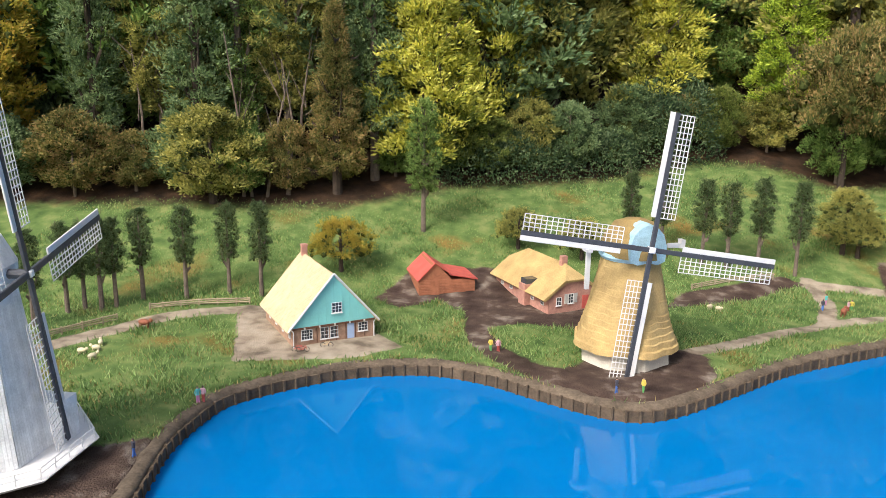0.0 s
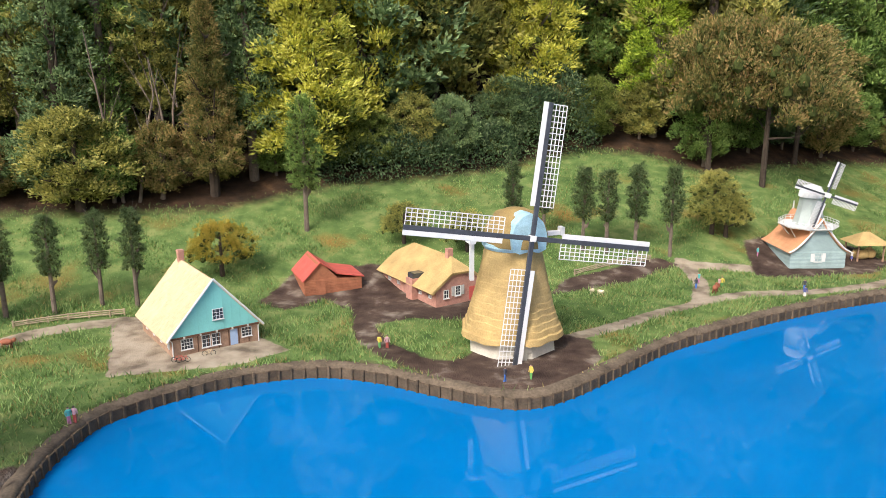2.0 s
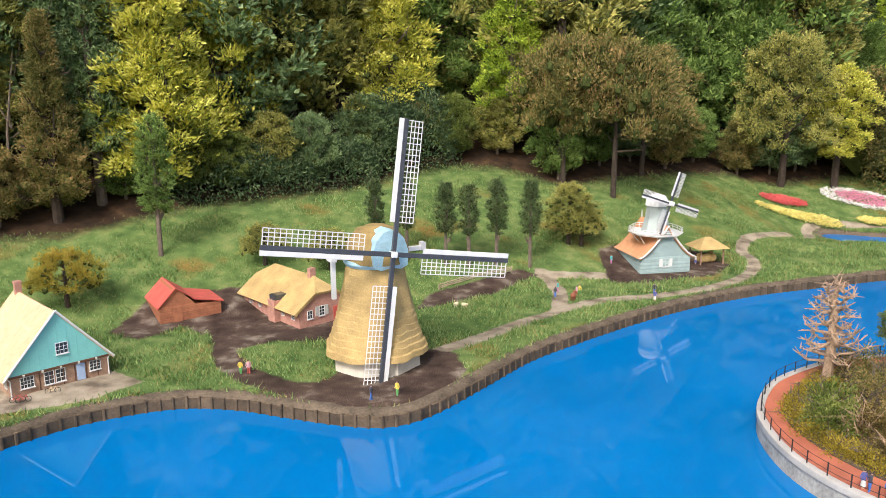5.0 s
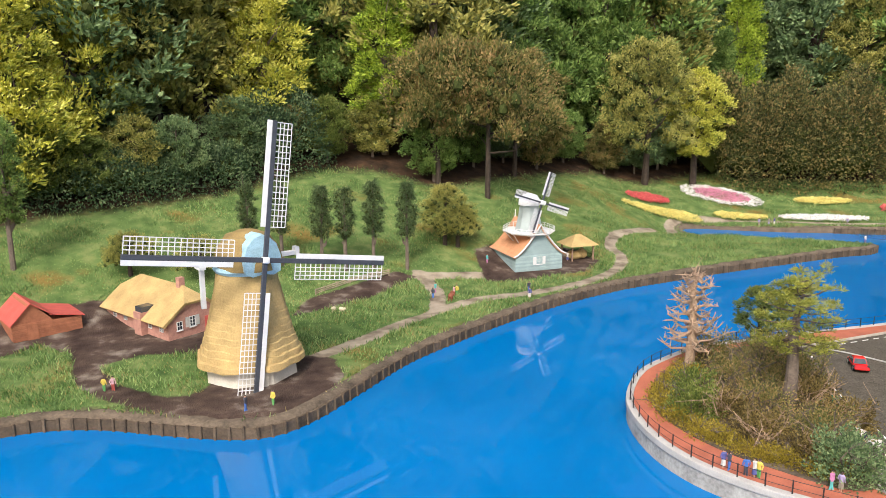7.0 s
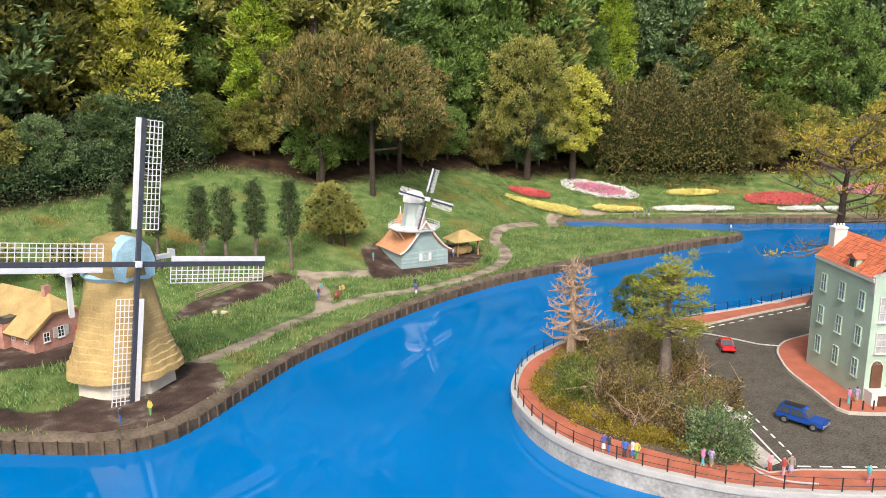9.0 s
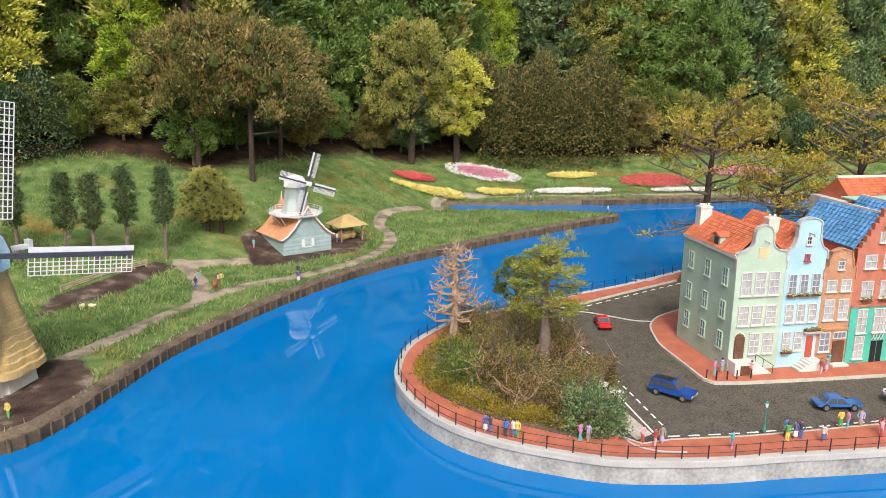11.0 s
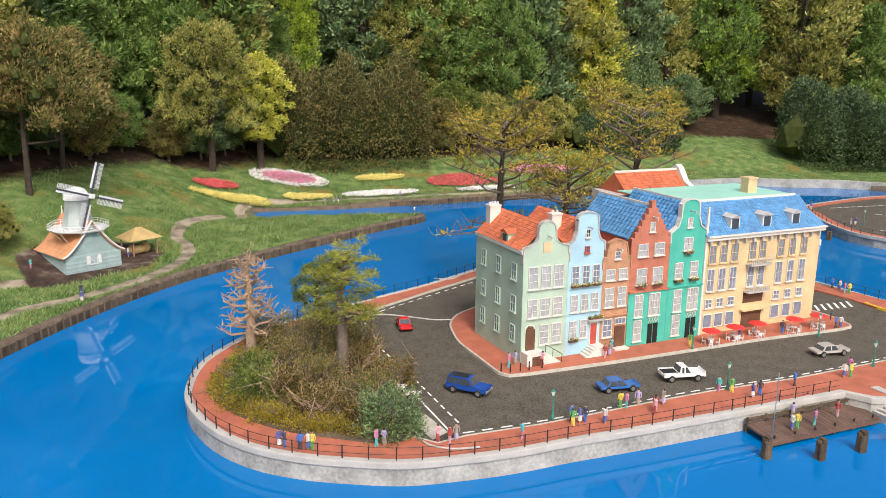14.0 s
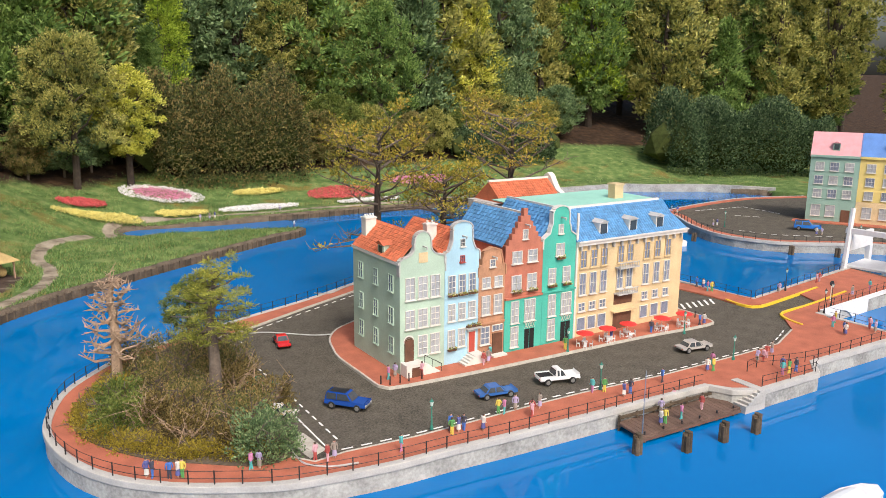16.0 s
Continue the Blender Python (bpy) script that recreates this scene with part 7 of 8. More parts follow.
def lamp(x, y, material, hgt=0.125):
    t = thing("street_lamp", pose(x, y, 0.09), "green cast iron street lamp with a glass lantern" if material is GREEN_IRON else "black iron street lamp", "lamp", "street lamps")
    part("pole", lathe(bmesh.new(), [(0.008, 0), (0.007, 0.012), (0.0042, 0.018), (0.0032, 0.05), (0.0045, 0.052), (0.0026, 0.056), (0.0022, hgt - 0.025)], 10), material, t)
    ln = part("lantern", lathe(bmesh.new(), [(0.004, hgt - 0.026), (0.0085, hgt - 0.008)], 6), LAMP_GLASS, t)
    part("lantern_roof", lathe(bmesh.new(), [(0.0095, hgt - 0.008), (0.003, hgt), (0.001, hgt + 0.006)], 6), material, ln)
    part("cross_bar", tube(bmesh.new(), [(-0.012, 0, hgt - 0.03), (0.012, 0, hgt - 0.03)], 0.0012, 5), material, t)


for x, y in ((6.605, 0.601), (7.388, 0.243), (8.143, -0.121), (7.744, 0.586), (8.403, 0.217)):
    lamp(x, y, GREEN_IRON)
for x, y in ((9.708, -0.005), (9.287, -0.32), (9.475, -0.324)):
    lamp(x, y, IRON, 0.15)
lamp(11.798, 1.018, GREEN_IRON, 0.15), lamp(11.966, -0.103, GREEN_IRON, 0.12)
for x, y in ((6.845, 1.062), (6.865, 1.025), (6.907, 1.001), (6.949, 0.983), (7.01, 0.955), (8.69, 0.204), (8.732, 0.268)):
    b = part("bollard", lathe(bmesh.new(), [(0.0035, -0.002), (0.003, 0.034), (0.004, 0.036), (0.002, 0.041)], 8), IRON)
    b.matrix_world = pose(x, y, 0.093)
    tagged(b, "thin black iron bollard on the footway", "bollard", "bollards")

# ---- cars ----


def car(x, y, way, length, colour, label, kind="saloon"):
    """A toy-sized car with x forward; way: the direction it faces."""
    s = length
    t = thing("car", pose(x, y, TOP + 0.001, 0, 0, math.degrees(math.atan2(way[1], way[0]))), label, "car", "model cars")
    w = s * 0.40
    paint = mat("car_paint", colour, 0.25, vary=0.08, bump=0.0, spec=0.6)
    hgt = {"saloon": 0.30, "suv": 0.38, "pickup": 0.36, "beetle": 0.32}[kind]
    belt = hgt * 0.56
    P = {"saloon": [(-0.5, 0.1), (-0.5, belt * 0.95), (-0.36, belt), (0.18, belt * 0.98), (0.46, belt * 0.82), (0.5, 0.2), (0.5, 0.1)],
         "suv": [(-0.5, 0.1), (-0.5, belt), (0.2, belt), (0.47, belt * 0.9), (0.5, 0.25), (0.5, 0.1)],
         "pickup": [(-0.5, 0.12), (-0.5, belt), (0.2, belt), (0.47, belt * 0.9), (0.5, 0.25), (0.5, 0.12)],
         "beetle": [(-0.5, 0.1), (-0.46, belt * 0.8), (-0.3, belt), (0.2, belt * 0.95), (0.44, belt * 0.75), (0.5, 0.15), (0.5, 0.1)]}[kind]
    C = {"saloon": [(-0.34, -0.22, 0.06, 0.2)], "suv": [(-0.49, -0.45, 0.05, 0.2)], "pickup": [(-0.12, -0.08, 0.06, 0.2)], "beetle": [(-0.36, -0.16, 0.08, 0.22)]}[kind][0]

    def loft(outline, w0, w1, z_mid):
        bm = bmesh.new()
        a = [bm.verts.new((px * s, -(w0 if pz < z_mid else w1) * w / 2, pz * s)) for px, pz in outline]
        b = [bm.verts.new((px * s, (w0 if pz < z_mid else w1) * w / 2, pz * s)) for px, pz in outline]
        bm.faces.new(a), bm.faces.new(b[::-1])
        n = len(outline)
        for i in range(n):
            bm.faces.new((a[i], b[i], b[(i + 1) % n], a[(i + 1) % n]))
        bmesh.ops.bevel(bm, geom=bm.edges[:], offset=s * 0.012, segments=2, affect="EDGES")
        return bm
    part("body", loft(P, 1.0, 0.96, belt * 0.8), paint, t, smooth=False)
    cab = part("cabin", loft([(C[0], belt * 0.96), (C[1], hgt), (C[2], hgt), (C[3], belt * 0.96)], 0.93, 0.76, belt * 1.1), paint, t)
    g = GLASS_DARK

    def quad(name, q):
        bm = bmesh.new()
        bm.faces.new([bm.verts.new((a * s, b * w, c * s)) for a, b, c in q])
        o = part(name, bm, g, cab)
        m_ = o.modifiers.new("thick", "SOLIDIFY")
        m_.thickness = s * 0.008
    zt, zb = hgt * 0.95, belt * 1.06
    for sg in (-1, 1):
        mid = (C[1] + C[2]) / 2
        for x0, x1, x2, x3 in ((C[0] + 0.05, mid - 0.01, mid - 0.01, C[1] + 0.01), (mid + 0.02, C[3] - 0.06, C[2] - 0.01, mid + 0.02)):
            quad("side_window", [(x0, sg * 0.464, zb), (x1, sg * 0.464, zb), (x2, sg * 0.395, zt), (x3, sg * 0.395, zt)])
    quad("windscreen", [(C[3] - 0.012, -0.42, zb), (C[3] - 0.012, 0.42, zb), (C[2] + 0.015, 0.34, zt), (C[2] + 0.015, -0.34, zt)])
    quad("rear_window", [(C[0] + 0.005, -0.42, zb), (C[0] + 0.005, 0.42, zb), (C[1] - 0.01, 0.34, zt), (C[1] - 0.01, -0.34, zt)])
    for xx in (-0.31, 0.31):
        for sg in (-1, 1):
            wh = part("wheel", lathe(bmesh.new(), [(0.075 * s, -0.03 * s), (0.085 * s, -0.02 * s), (0.085 * s, 0.02 * s), (0.075 * s, 0.03 * s)], 16), RUBBER, t)
            wh.matrix_basis = pose(xx * s, sg * w * 0.46, 0.085 * s, 90)
            rim = part("rim", lathe(bmesh.new(), [(0.05 * s, -0.033 * s), (0.05 * s, 0.033 * s)], 12), CHROME, wh)
    for sg in (-1, 1):
        part("headlight", B(0.485 * s, 0.505 * s, sg * w * 0.36 - 0.03 * s, sg * w * 0.36 + 0.03 * s, belt * 0.66 * s, belt * 0.8 * s), TRIM, t)
        part("tail_light", B(-0.505 * s, -0.49 * s, sg * w * 0.38 - 0.025 * s, sg * w * 0.38 + 0.025 * s, belt * 0.7 * s, belt * 0.85 * s), DOOR_RED, t)
    part("bumper", B(0.48 * s, 0.515 * s, -w * 0.46, w * 0.46, 0.1 * s, 0.15 * s, bevel=0.001), CHROME if kind in ("suv", "pickup") else paint, t)
    if kind == "pickup":
        part("load_bed", B(-0.48 * s, -0.14 * s, -w * 0.4, w * 0.4, belt * s, belt * s + 0.001), DARK, t)
        for sg in (-1, 1):
            part("bed_side", B(-0.49 * s, -0.12 * s, sg * w * 0.44 - 0.02 * s, sg * w * 0.44 + 0.02 * s, belt * s * 0.98, belt * s * 1.12), paint, t)
    if kind == "suv":
        part("roof_rack", B(-0.4 * s, 0.0, -w * 0.3, w * 0.3, hgt * s, hgt * s + 0.002), IRON, t)


car(6.582, 1.023, (0.297, -0.955), 0.187, (0.01, 0.06, 0.30), "dark blue estate model car parked on the asphalt", "suv")
car(7.058, 0.588, (0.846, -0.533), 0.183, (0.03, 0.12, 0.36), "metallic blue coupe model car on the road")
car(7.369, 0.45, (0.794, -0.608), 0.197, (0.72, 0.72, 0.72), "white pickup model truck on the road", "pickup")
car(8.185, 0.093, (0.848, -0.529), 0.186, (0.42, 0.39, 0.36), "silver saloon model car on the road")
car(6.974, 1.839, (-0.527, -0.85), 0.168, (0.55, 0.02, 0.02), "small red rounded model car facing the water", "beetle")
car(6.351, 1.189, (0.393, -0.919), 0.149, (0.62, 0.60, 0.56), "white and red model car beside the planting")
car(6.519, 1.487, (0.367, -0.93), 0.141, (0.02, 0.20, 0.12), "dark green model car under the shrubs")
car(12.162, 0.37, (0.234, -0.972), 0.233, (0.02, 0.16, 0.55), "blue estate model car on the far quay", "suv")

# ---- small figurines ----
SKIN = mat("painted_face", (0.55, 0.33, 0.24), 0.6, vary=0.1)
HAIR = mat("dark_painted_hair", (0.06, 0.04, 0.03), 0.6, vary=0.2)
CLOTH = [mat("painted_clothes", c, 0.6, vary=0.12) for c in ((0.10, 0.11, 0.30), (0.50, 0.20, 0.36), (0.10, 0.45, 0.45), (0.62, 0.60, 0.56), (0.40, 0.08, 0.07), (0.06, 0.06, 0.08), (0.40, 0.34, 0.52), (0.10, 0.32, 0.10), (0.66, 0.52, 0.10), (0.30, 0.26, 0.22), (0.06, 0.16, 0.48), (0.60, 0.36, 0.42))]
FIG = {}


def figurine(x, y, z, i, size=0.073):
    """A plain standing statuette in one mesh."""
    a, b = (i * 5) % 12, (i * 7 + 3) % 12
    skirt = i % 3 == 0
    k = (a, b, skirt)
    if k not in FIG:
        bm = bmesh.new()
        if skirt:
            lathe(bm, [(0.13, 0.16), (0.09, 0.5)], 8, 1)
            for sx in (-0.04, 0.04):
                tube(bm, [(sx, 0, 0), (sx, 0, 0.2)], 0.03, 6, 2)
        else:
            for sx, sy in ((-0.05, 0.05), (0.05, -0.05)):
                tube(bm, [(sx, sy, 0), (sx, 0, 0.25), (sx * 0.9, 0, 0.5)], [0.045, 0.05, 0.06], 6, 1)
        tube(bm, [(0, 0, 0.47), (0, 0, 0.62), (0, 0, 0.8), (0, 0, 0.84)], [0.095, 0.09, 0.12, 0.06], 8, 0)
        for sx in (-1, 1):
            tube(bm, [(sx * 0.12, 0, 0.8), (sx * 0.17, 0.02, 0.62), (sx * 0.14, -0.07, 0.48)], [0.04, 0.035, 0.03], 5, 0)
        bmesh.ops.create_icosphere(bm, subdivisions=2, radius=0.075, matrix=pose(0, 0, 0.915))
        for f in bm.faces:
            c = f.calc_center_median()
            if c.z > 0.845:
                f.material_index = 3 if (c.z > 0.93 or c.y > 0.03) else 2
        me = bpy.data.meshes.new("figurine")
        bm.to_mesh(me)
        bm.free()
        for m_ in (CLOTH[a], CLOTH[b], SKIN, HAIR):
            me.materials.append(m_)
        FIG[k] = me
    o = new("figurine", FIG[k])
    o.matrix_world = pose(x, y, z, 0, 0, (i * 77) % 360) @ Matrix.Diagonal((size, size, size, 1))
    tagged(o, "small painted standing figurine " + ("in a skirt" if skirt else "in trousers"), "figurine", "painted figurines")


spots = [(5.71, 1.162), (5.719, 1.142), (5.75, 1.09), (5.771, 1.071), (5.781, 1.061), (5.962, 0.918), (5.984, 0.899), (6.146, 0.785), (6.166, 0.743), (6.2, 0.741), (6.385, 0.579), (6.617, 0.512), (6.652, 0.504), (6.676, 0.496), (6.643, 0.537), (6.718, 0.432), (6.894, 0.471), (6.904, 0.449), (6.964, 0.432), (6.942, 0.34), (6.968, 0.353), (7.044, 0.36), (7.338, 0.259), (7.372, 0.216), (7.373, 0.125), (7.424, 0.117), (7.638, 0.052), (7.903, -0.069), (7.927, -0.09), (8, -0.063), (8.182, -0.226), (8.206, -0.248), (8.277, -0.245), (8.346, -0.253), (8.075, -0.368), (8.113, -0.389), (8.133, -0.354), (8.158, -0.41), (8.946, -0.486), (8.913, -0.499), (9.128, -0.409), (9.036, -0.413), (9.068, -0.623), (9.122, -0.587)]
for i, (x, y) in enumerate(spots):
    figurine(x, y, 0.09, i)
for i, (x, y) in enumerate([(6.909, 1.07), (6.952, 1.066), (7.038, 0.976), (7.331, 0.826), (7.371, 0.825), (7.427, 0.849), (7.773, 0.616), (8.029, 0.478), (8.31, 0.369), (8.6, 0.198), (8.627, 0.182)]):
    figurine(x, y, 0.093, i + 5)
for i, (x, y) in enumerate([(9.446, 0.497), (9.418, 0.444), (9.388, 0.378), (9.377, 0.402), (9.631, 0.016), (10.062, -0.125), (10.093, -0.136), (9.833, -0.384), (10.066, -0.451)]):
    figurine(x, y, 0.0905, i + 2)
for i, (x, y) in enumerate([(7.309, -0.069), (7.333, -0.079), (7.418, -0.118), (7.417, -0.029), (7.56, -0.032), (7.57, -0.155)]):
    figurine(x, y, 0.036, i + 3)
for i, (x, y) in enumerate([(4.111, 2.238), (4.229, 2.264), (2.378, 1.823), (2.36, 1.81), (2.342, 1.327), (3.514, 2.664), (3.552, 2.663), (5.44, 3.828), (5.388, 3.709), (5.555, 3.73), (5.53, 3.71), (5.982, 4.307), (6.042, 3.674), (5.981, 3.524), (6.665, 4.374), (9.151, 5.295), (9.233, 5.257), (9.283, 5.24), (9.387, 4.238), (9.899, 4.971), (11.788, 1.12), (11.821, 1.094), (11.917, 0.241), (11.944, 0.201), (12.327, 1.722), (12.329, 1.66)]):
    z = 0.09 if x > 11 and y < 2.5 else float(land(x, y)) - 0.002
    figurine(x, y, z + (0.006 if i < 5 else 0), (i * 3 + 1) % 40)

# ---- cafe ----


def cafe_set(x, y):
    t = thing("parasol", pose(x, y, 0.093), "round red parasol over a cafe table", "parasol", "cafe parasols")
    part("pole", tube(bmesh.new(), [(0, 0, 0), (0, 0, 0.085)], 0.0015, 6), TRIM, t)
    part("canopy", lathe(bmesh.new(), [(0.046, 0.072), (0.044, 0.0755), (0.02, 0.083), (0.002, 0.0875)], 16), PARASOL, t)
    tb = thing("cafe_table", pose(x, y, 0.093), "round white cafe table", "table", "cafe tables")
    part("tabletop", lathe(bmesh.new(), [(0.017, 0.029), (0.017, 0.031)], 16), WHITE, tb)
    part("pedestal", lathe(bmesh.new(), [(0.01, 0), (0.002, 0.004), (0.002, 0.029)], 10), WHITE, tb)
    for i in range(4):
        a = i * 1.57 + 0.5 + x
        c = thing("cafe_chair", pose(x + 0.033 * math.cos(a), y + 0.033 * math.sin(a), 0.093, 0, 0, math.degrees(a) - 90), "small white cafe chair", "chair", "cafe chairs")
        part("seat", B(-0.008, 0.008, -0.008, 0.008, 0.017, 0.019), WHITE, c)
        part("backrest", B(-0.008, 0.008, 0.007, 0.009, 0.022, 0.036), WHITE, c)
        for sx in (-0.007, 0.007):
            for sy, hh in ((-0.007, 0.017), (0.008, 0.034)):
                part("leg", B(sx - 0.0009, sx + 0.0009, sy - 0.0009, sy + 0.0009, 0, hh), WHITE, c)


PARASOL = mat("red_parasol_cloth", (0.62, 0.035, 0.03), 0.6, vary=0.15)
for x, y in ((7.869, 0.553), (8.015, 0.495), (8.157, 0.441), (8.367, 0.332), (8.524, 0.265)):
    cafe_set(x, y)

# ---- landing stage, steps, piles ----
pier = thing("landing_stage", pose(0, 0, 0), "dark brown wooden landing stage on short piles", "jetty")
DECK = mat("dark_deck_boards", (0.14, 0.085, 0.062), 0.85, vary=0.3, scale=20, per="object", spread=0.15)
pa, pb, pc, pd = Vector((7.227, 0.087)), Vector((7.153, -0.051)), Vector((7.696, -0.288)), Vector((7.775, -0.155))
for i in range(26):
    t0, t1 = i / 26, (i + 0.93) / 26
    q = [pa.lerp(pd, t0), pb.lerp(pc, t0), pb.lerp(pc, t1), pa.lerp(pd, t1)]
    part("plank", prism(bmesh.new(), [tuple(v) for v in q], 0.026, 0.035), DECK, pier)
part("edge_beam", ribbon(bmesh.new(), [tuple(pb), tuple(pc)], -0.004, 0.008, 0.012, 0.026), DECK, pier)
for i in range(6):
    q = pb.lerp(pc, 0.05 + 0.18 * i)
    part("timber", tube(bmesh.new(), [(q.x, q.y + 0.012, -0.2), (q.x, q.y + 0.012, 0.026)], 0.006, 8), PILE, pier)
    part("bollard", tube(bmesh.new(), [(q.x, q.y + 0.012, 0.034), (q.x, q.y + 0.012, 0.048)], 0.004, 8), IRON, pier)
for i in range(7):
    q = pa.lerp(pd, i / 6)
    part("fender_post", B(q.x - 0.006, q.x + 0.006, q.y - 0.012, q.y - 0.004, -0.1, 0.066), PILE, pier)
part("fender_rail", ribbon(bmesh.new(), [tuple(pa), tuple(pd)], -0.014, -0.006, 0.05, 0.063), PILE, pier)
fl = thing("flagpole", pose(7.173, -0.044, 0.035, 0, 0, 0) @ Matrix.Diagonal((1.062, 1.062, 1.016, 1)), "thin bare metal flagpole", "flagpole")
part("pole", tube(bmesh.new(), [(0, 0, 0), (0, 0, 0.27)], [0.0022, 0.0014], 6), CHROME, fl)
for x, y in ((7.067, -0.067), (7.204, -0.218), (7.385, -0.308), (7.549, -0.394)):
    d = thing("mooring_dolphin", pose(x, y, 0), "cluster of weathered wooden mooring piles", "mooring pile", "mooring piles")
    for k in range(4):
        a = k * 1.57 + 0.4
        part("timber", tube(bmesh.new(), [(0.014 * math.cos(a), 0.014 * math.sin(a), -0.24), (0.009 * math.cos(a), 0.009 * math.sin(a), 0.085 - 0.008 * (k % 3))], [0.012, 0.011], 8), PILE, d)
for x, y in ((11.406, 1.168), (11.351, 0.317), (11.482, -0.017)):
    d = thing("mooring_dolphin", pose(x, y, 0), "cluster of dark mooring piles by the far quay", "mooring pile", "mooring piles")
    for k in range(3):
        a = k * 2.1
        part("timber", tube(bmesh.new(), [(0.014 * math.cos(a), 0.014 * math.sin(a), -0.24), (0.012 * math.cos(a), 0.012 * math.sin(a), 0.075)], 0.013, 8), PILE, d)
st = thing("quay_steps", pose(7.763, -0.19, 0, 0, 0, -23.052) @ Matrix.Diagonal((1.091, 1.091, 1.051, 1)), "pale concrete steps down to the landing stage", "steps")
for i in range(6):
    part("step", B(0.0 + 0.016 * i, 0.12, -0.115, 0.03, -0.1 if i == 0 else 0.03 + 0.011 * (i - 1), 0.034 + 0.011 * i), COPING, st)

# ---- drawbridge and far houses ----
br = thing("drawbridge", pose(10.643, -0.356, 0.09, 0, 0, -13.745) @ Matrix.Diagonal((1.252, 1.252, 1.227, 1)), "white painted wooden drawbridge with tilted balance beams", "bridge")
for sy in (-0.13, 0.13):
    part("post", tube(bmesh.new(), [(-0.015, sy, -0.02), (0.03, sy, 0.36)], [0.018, 0.014], 6), WHITE, br)
    part("side_panel", B(0.03, 0.34, sy - 0.012, sy + 0.012, 0.10, 0.2, bevel=0.003), WHITE, br)
    part("side_post", B(0.30, 0.34, sy - 0.014, sy + 0.014, -0.02, 0.1), WHITE, br)
part("lintel", B(0.005, 0.035, -0.15, 0.15, 0.21, 0.24), WHITE, br)
part("deck", B(0.02, 0.30, -0.14, 0.14, 0.0, 0.012), WHITE, br)
arch = thing("bridge_parapet", pose(9.325, -0.288, 0, 0, 0, -17.604) @ Matrix.Diagonal((1.178, 1.178, 1.148, 1)), "white arched bridge side over the canal", "bridge")
bm = bmesh.new()
prof = [(0, 0.088), (0, -0.05)] + [(0.06 + 0.27 * t / 10, -0.02 + 0.075 * math.sin(t / 10 * 3.1416)) for t in range(11)] + [(0.37, -0.05), (0.43, -0.05)] + [(0.45 + 0.27 * t / 10, -0.02 + 0.075 * math.sin(t / 10 * 3.1416)) for t in range(11)] + [(0.8, -0.05), (0.8, 0.088)]
a, b = [bm.verts.new((x, -0.022, z)) for x, z in prof], [bm.verts.new((x, -0.002, z)) for x, z in prof]
bm.faces.new(a), bm.faces.new(b)
for i in range(len(prof)):
    j = (i + 1) % len(prof)
    bm.faces.new((a[i], a[j], b[j], b[i]))
part("side_wall", bm, WHITE, arch)
sg = thing("traffic_sign", pose(9.609, -0.295, 0.09, 0, 0, 0) @ Matrix.Diagonal((1.194, 1.194, 1.166, 1)), "round black traffic sign on a striped pole", "sign")
part("pole", tube(bmesh.new(), [(0, 0, 0), (0, 0, 0.09)], 0.002, 6), TRIM, sg)
part("disc", lathe(bmesh.new(), [(0.014, -0.002), (0.014, 0.002)], 16), IRON, sg).matrix_basis = pose(0, 0, 0.1, 90, 0, -30)

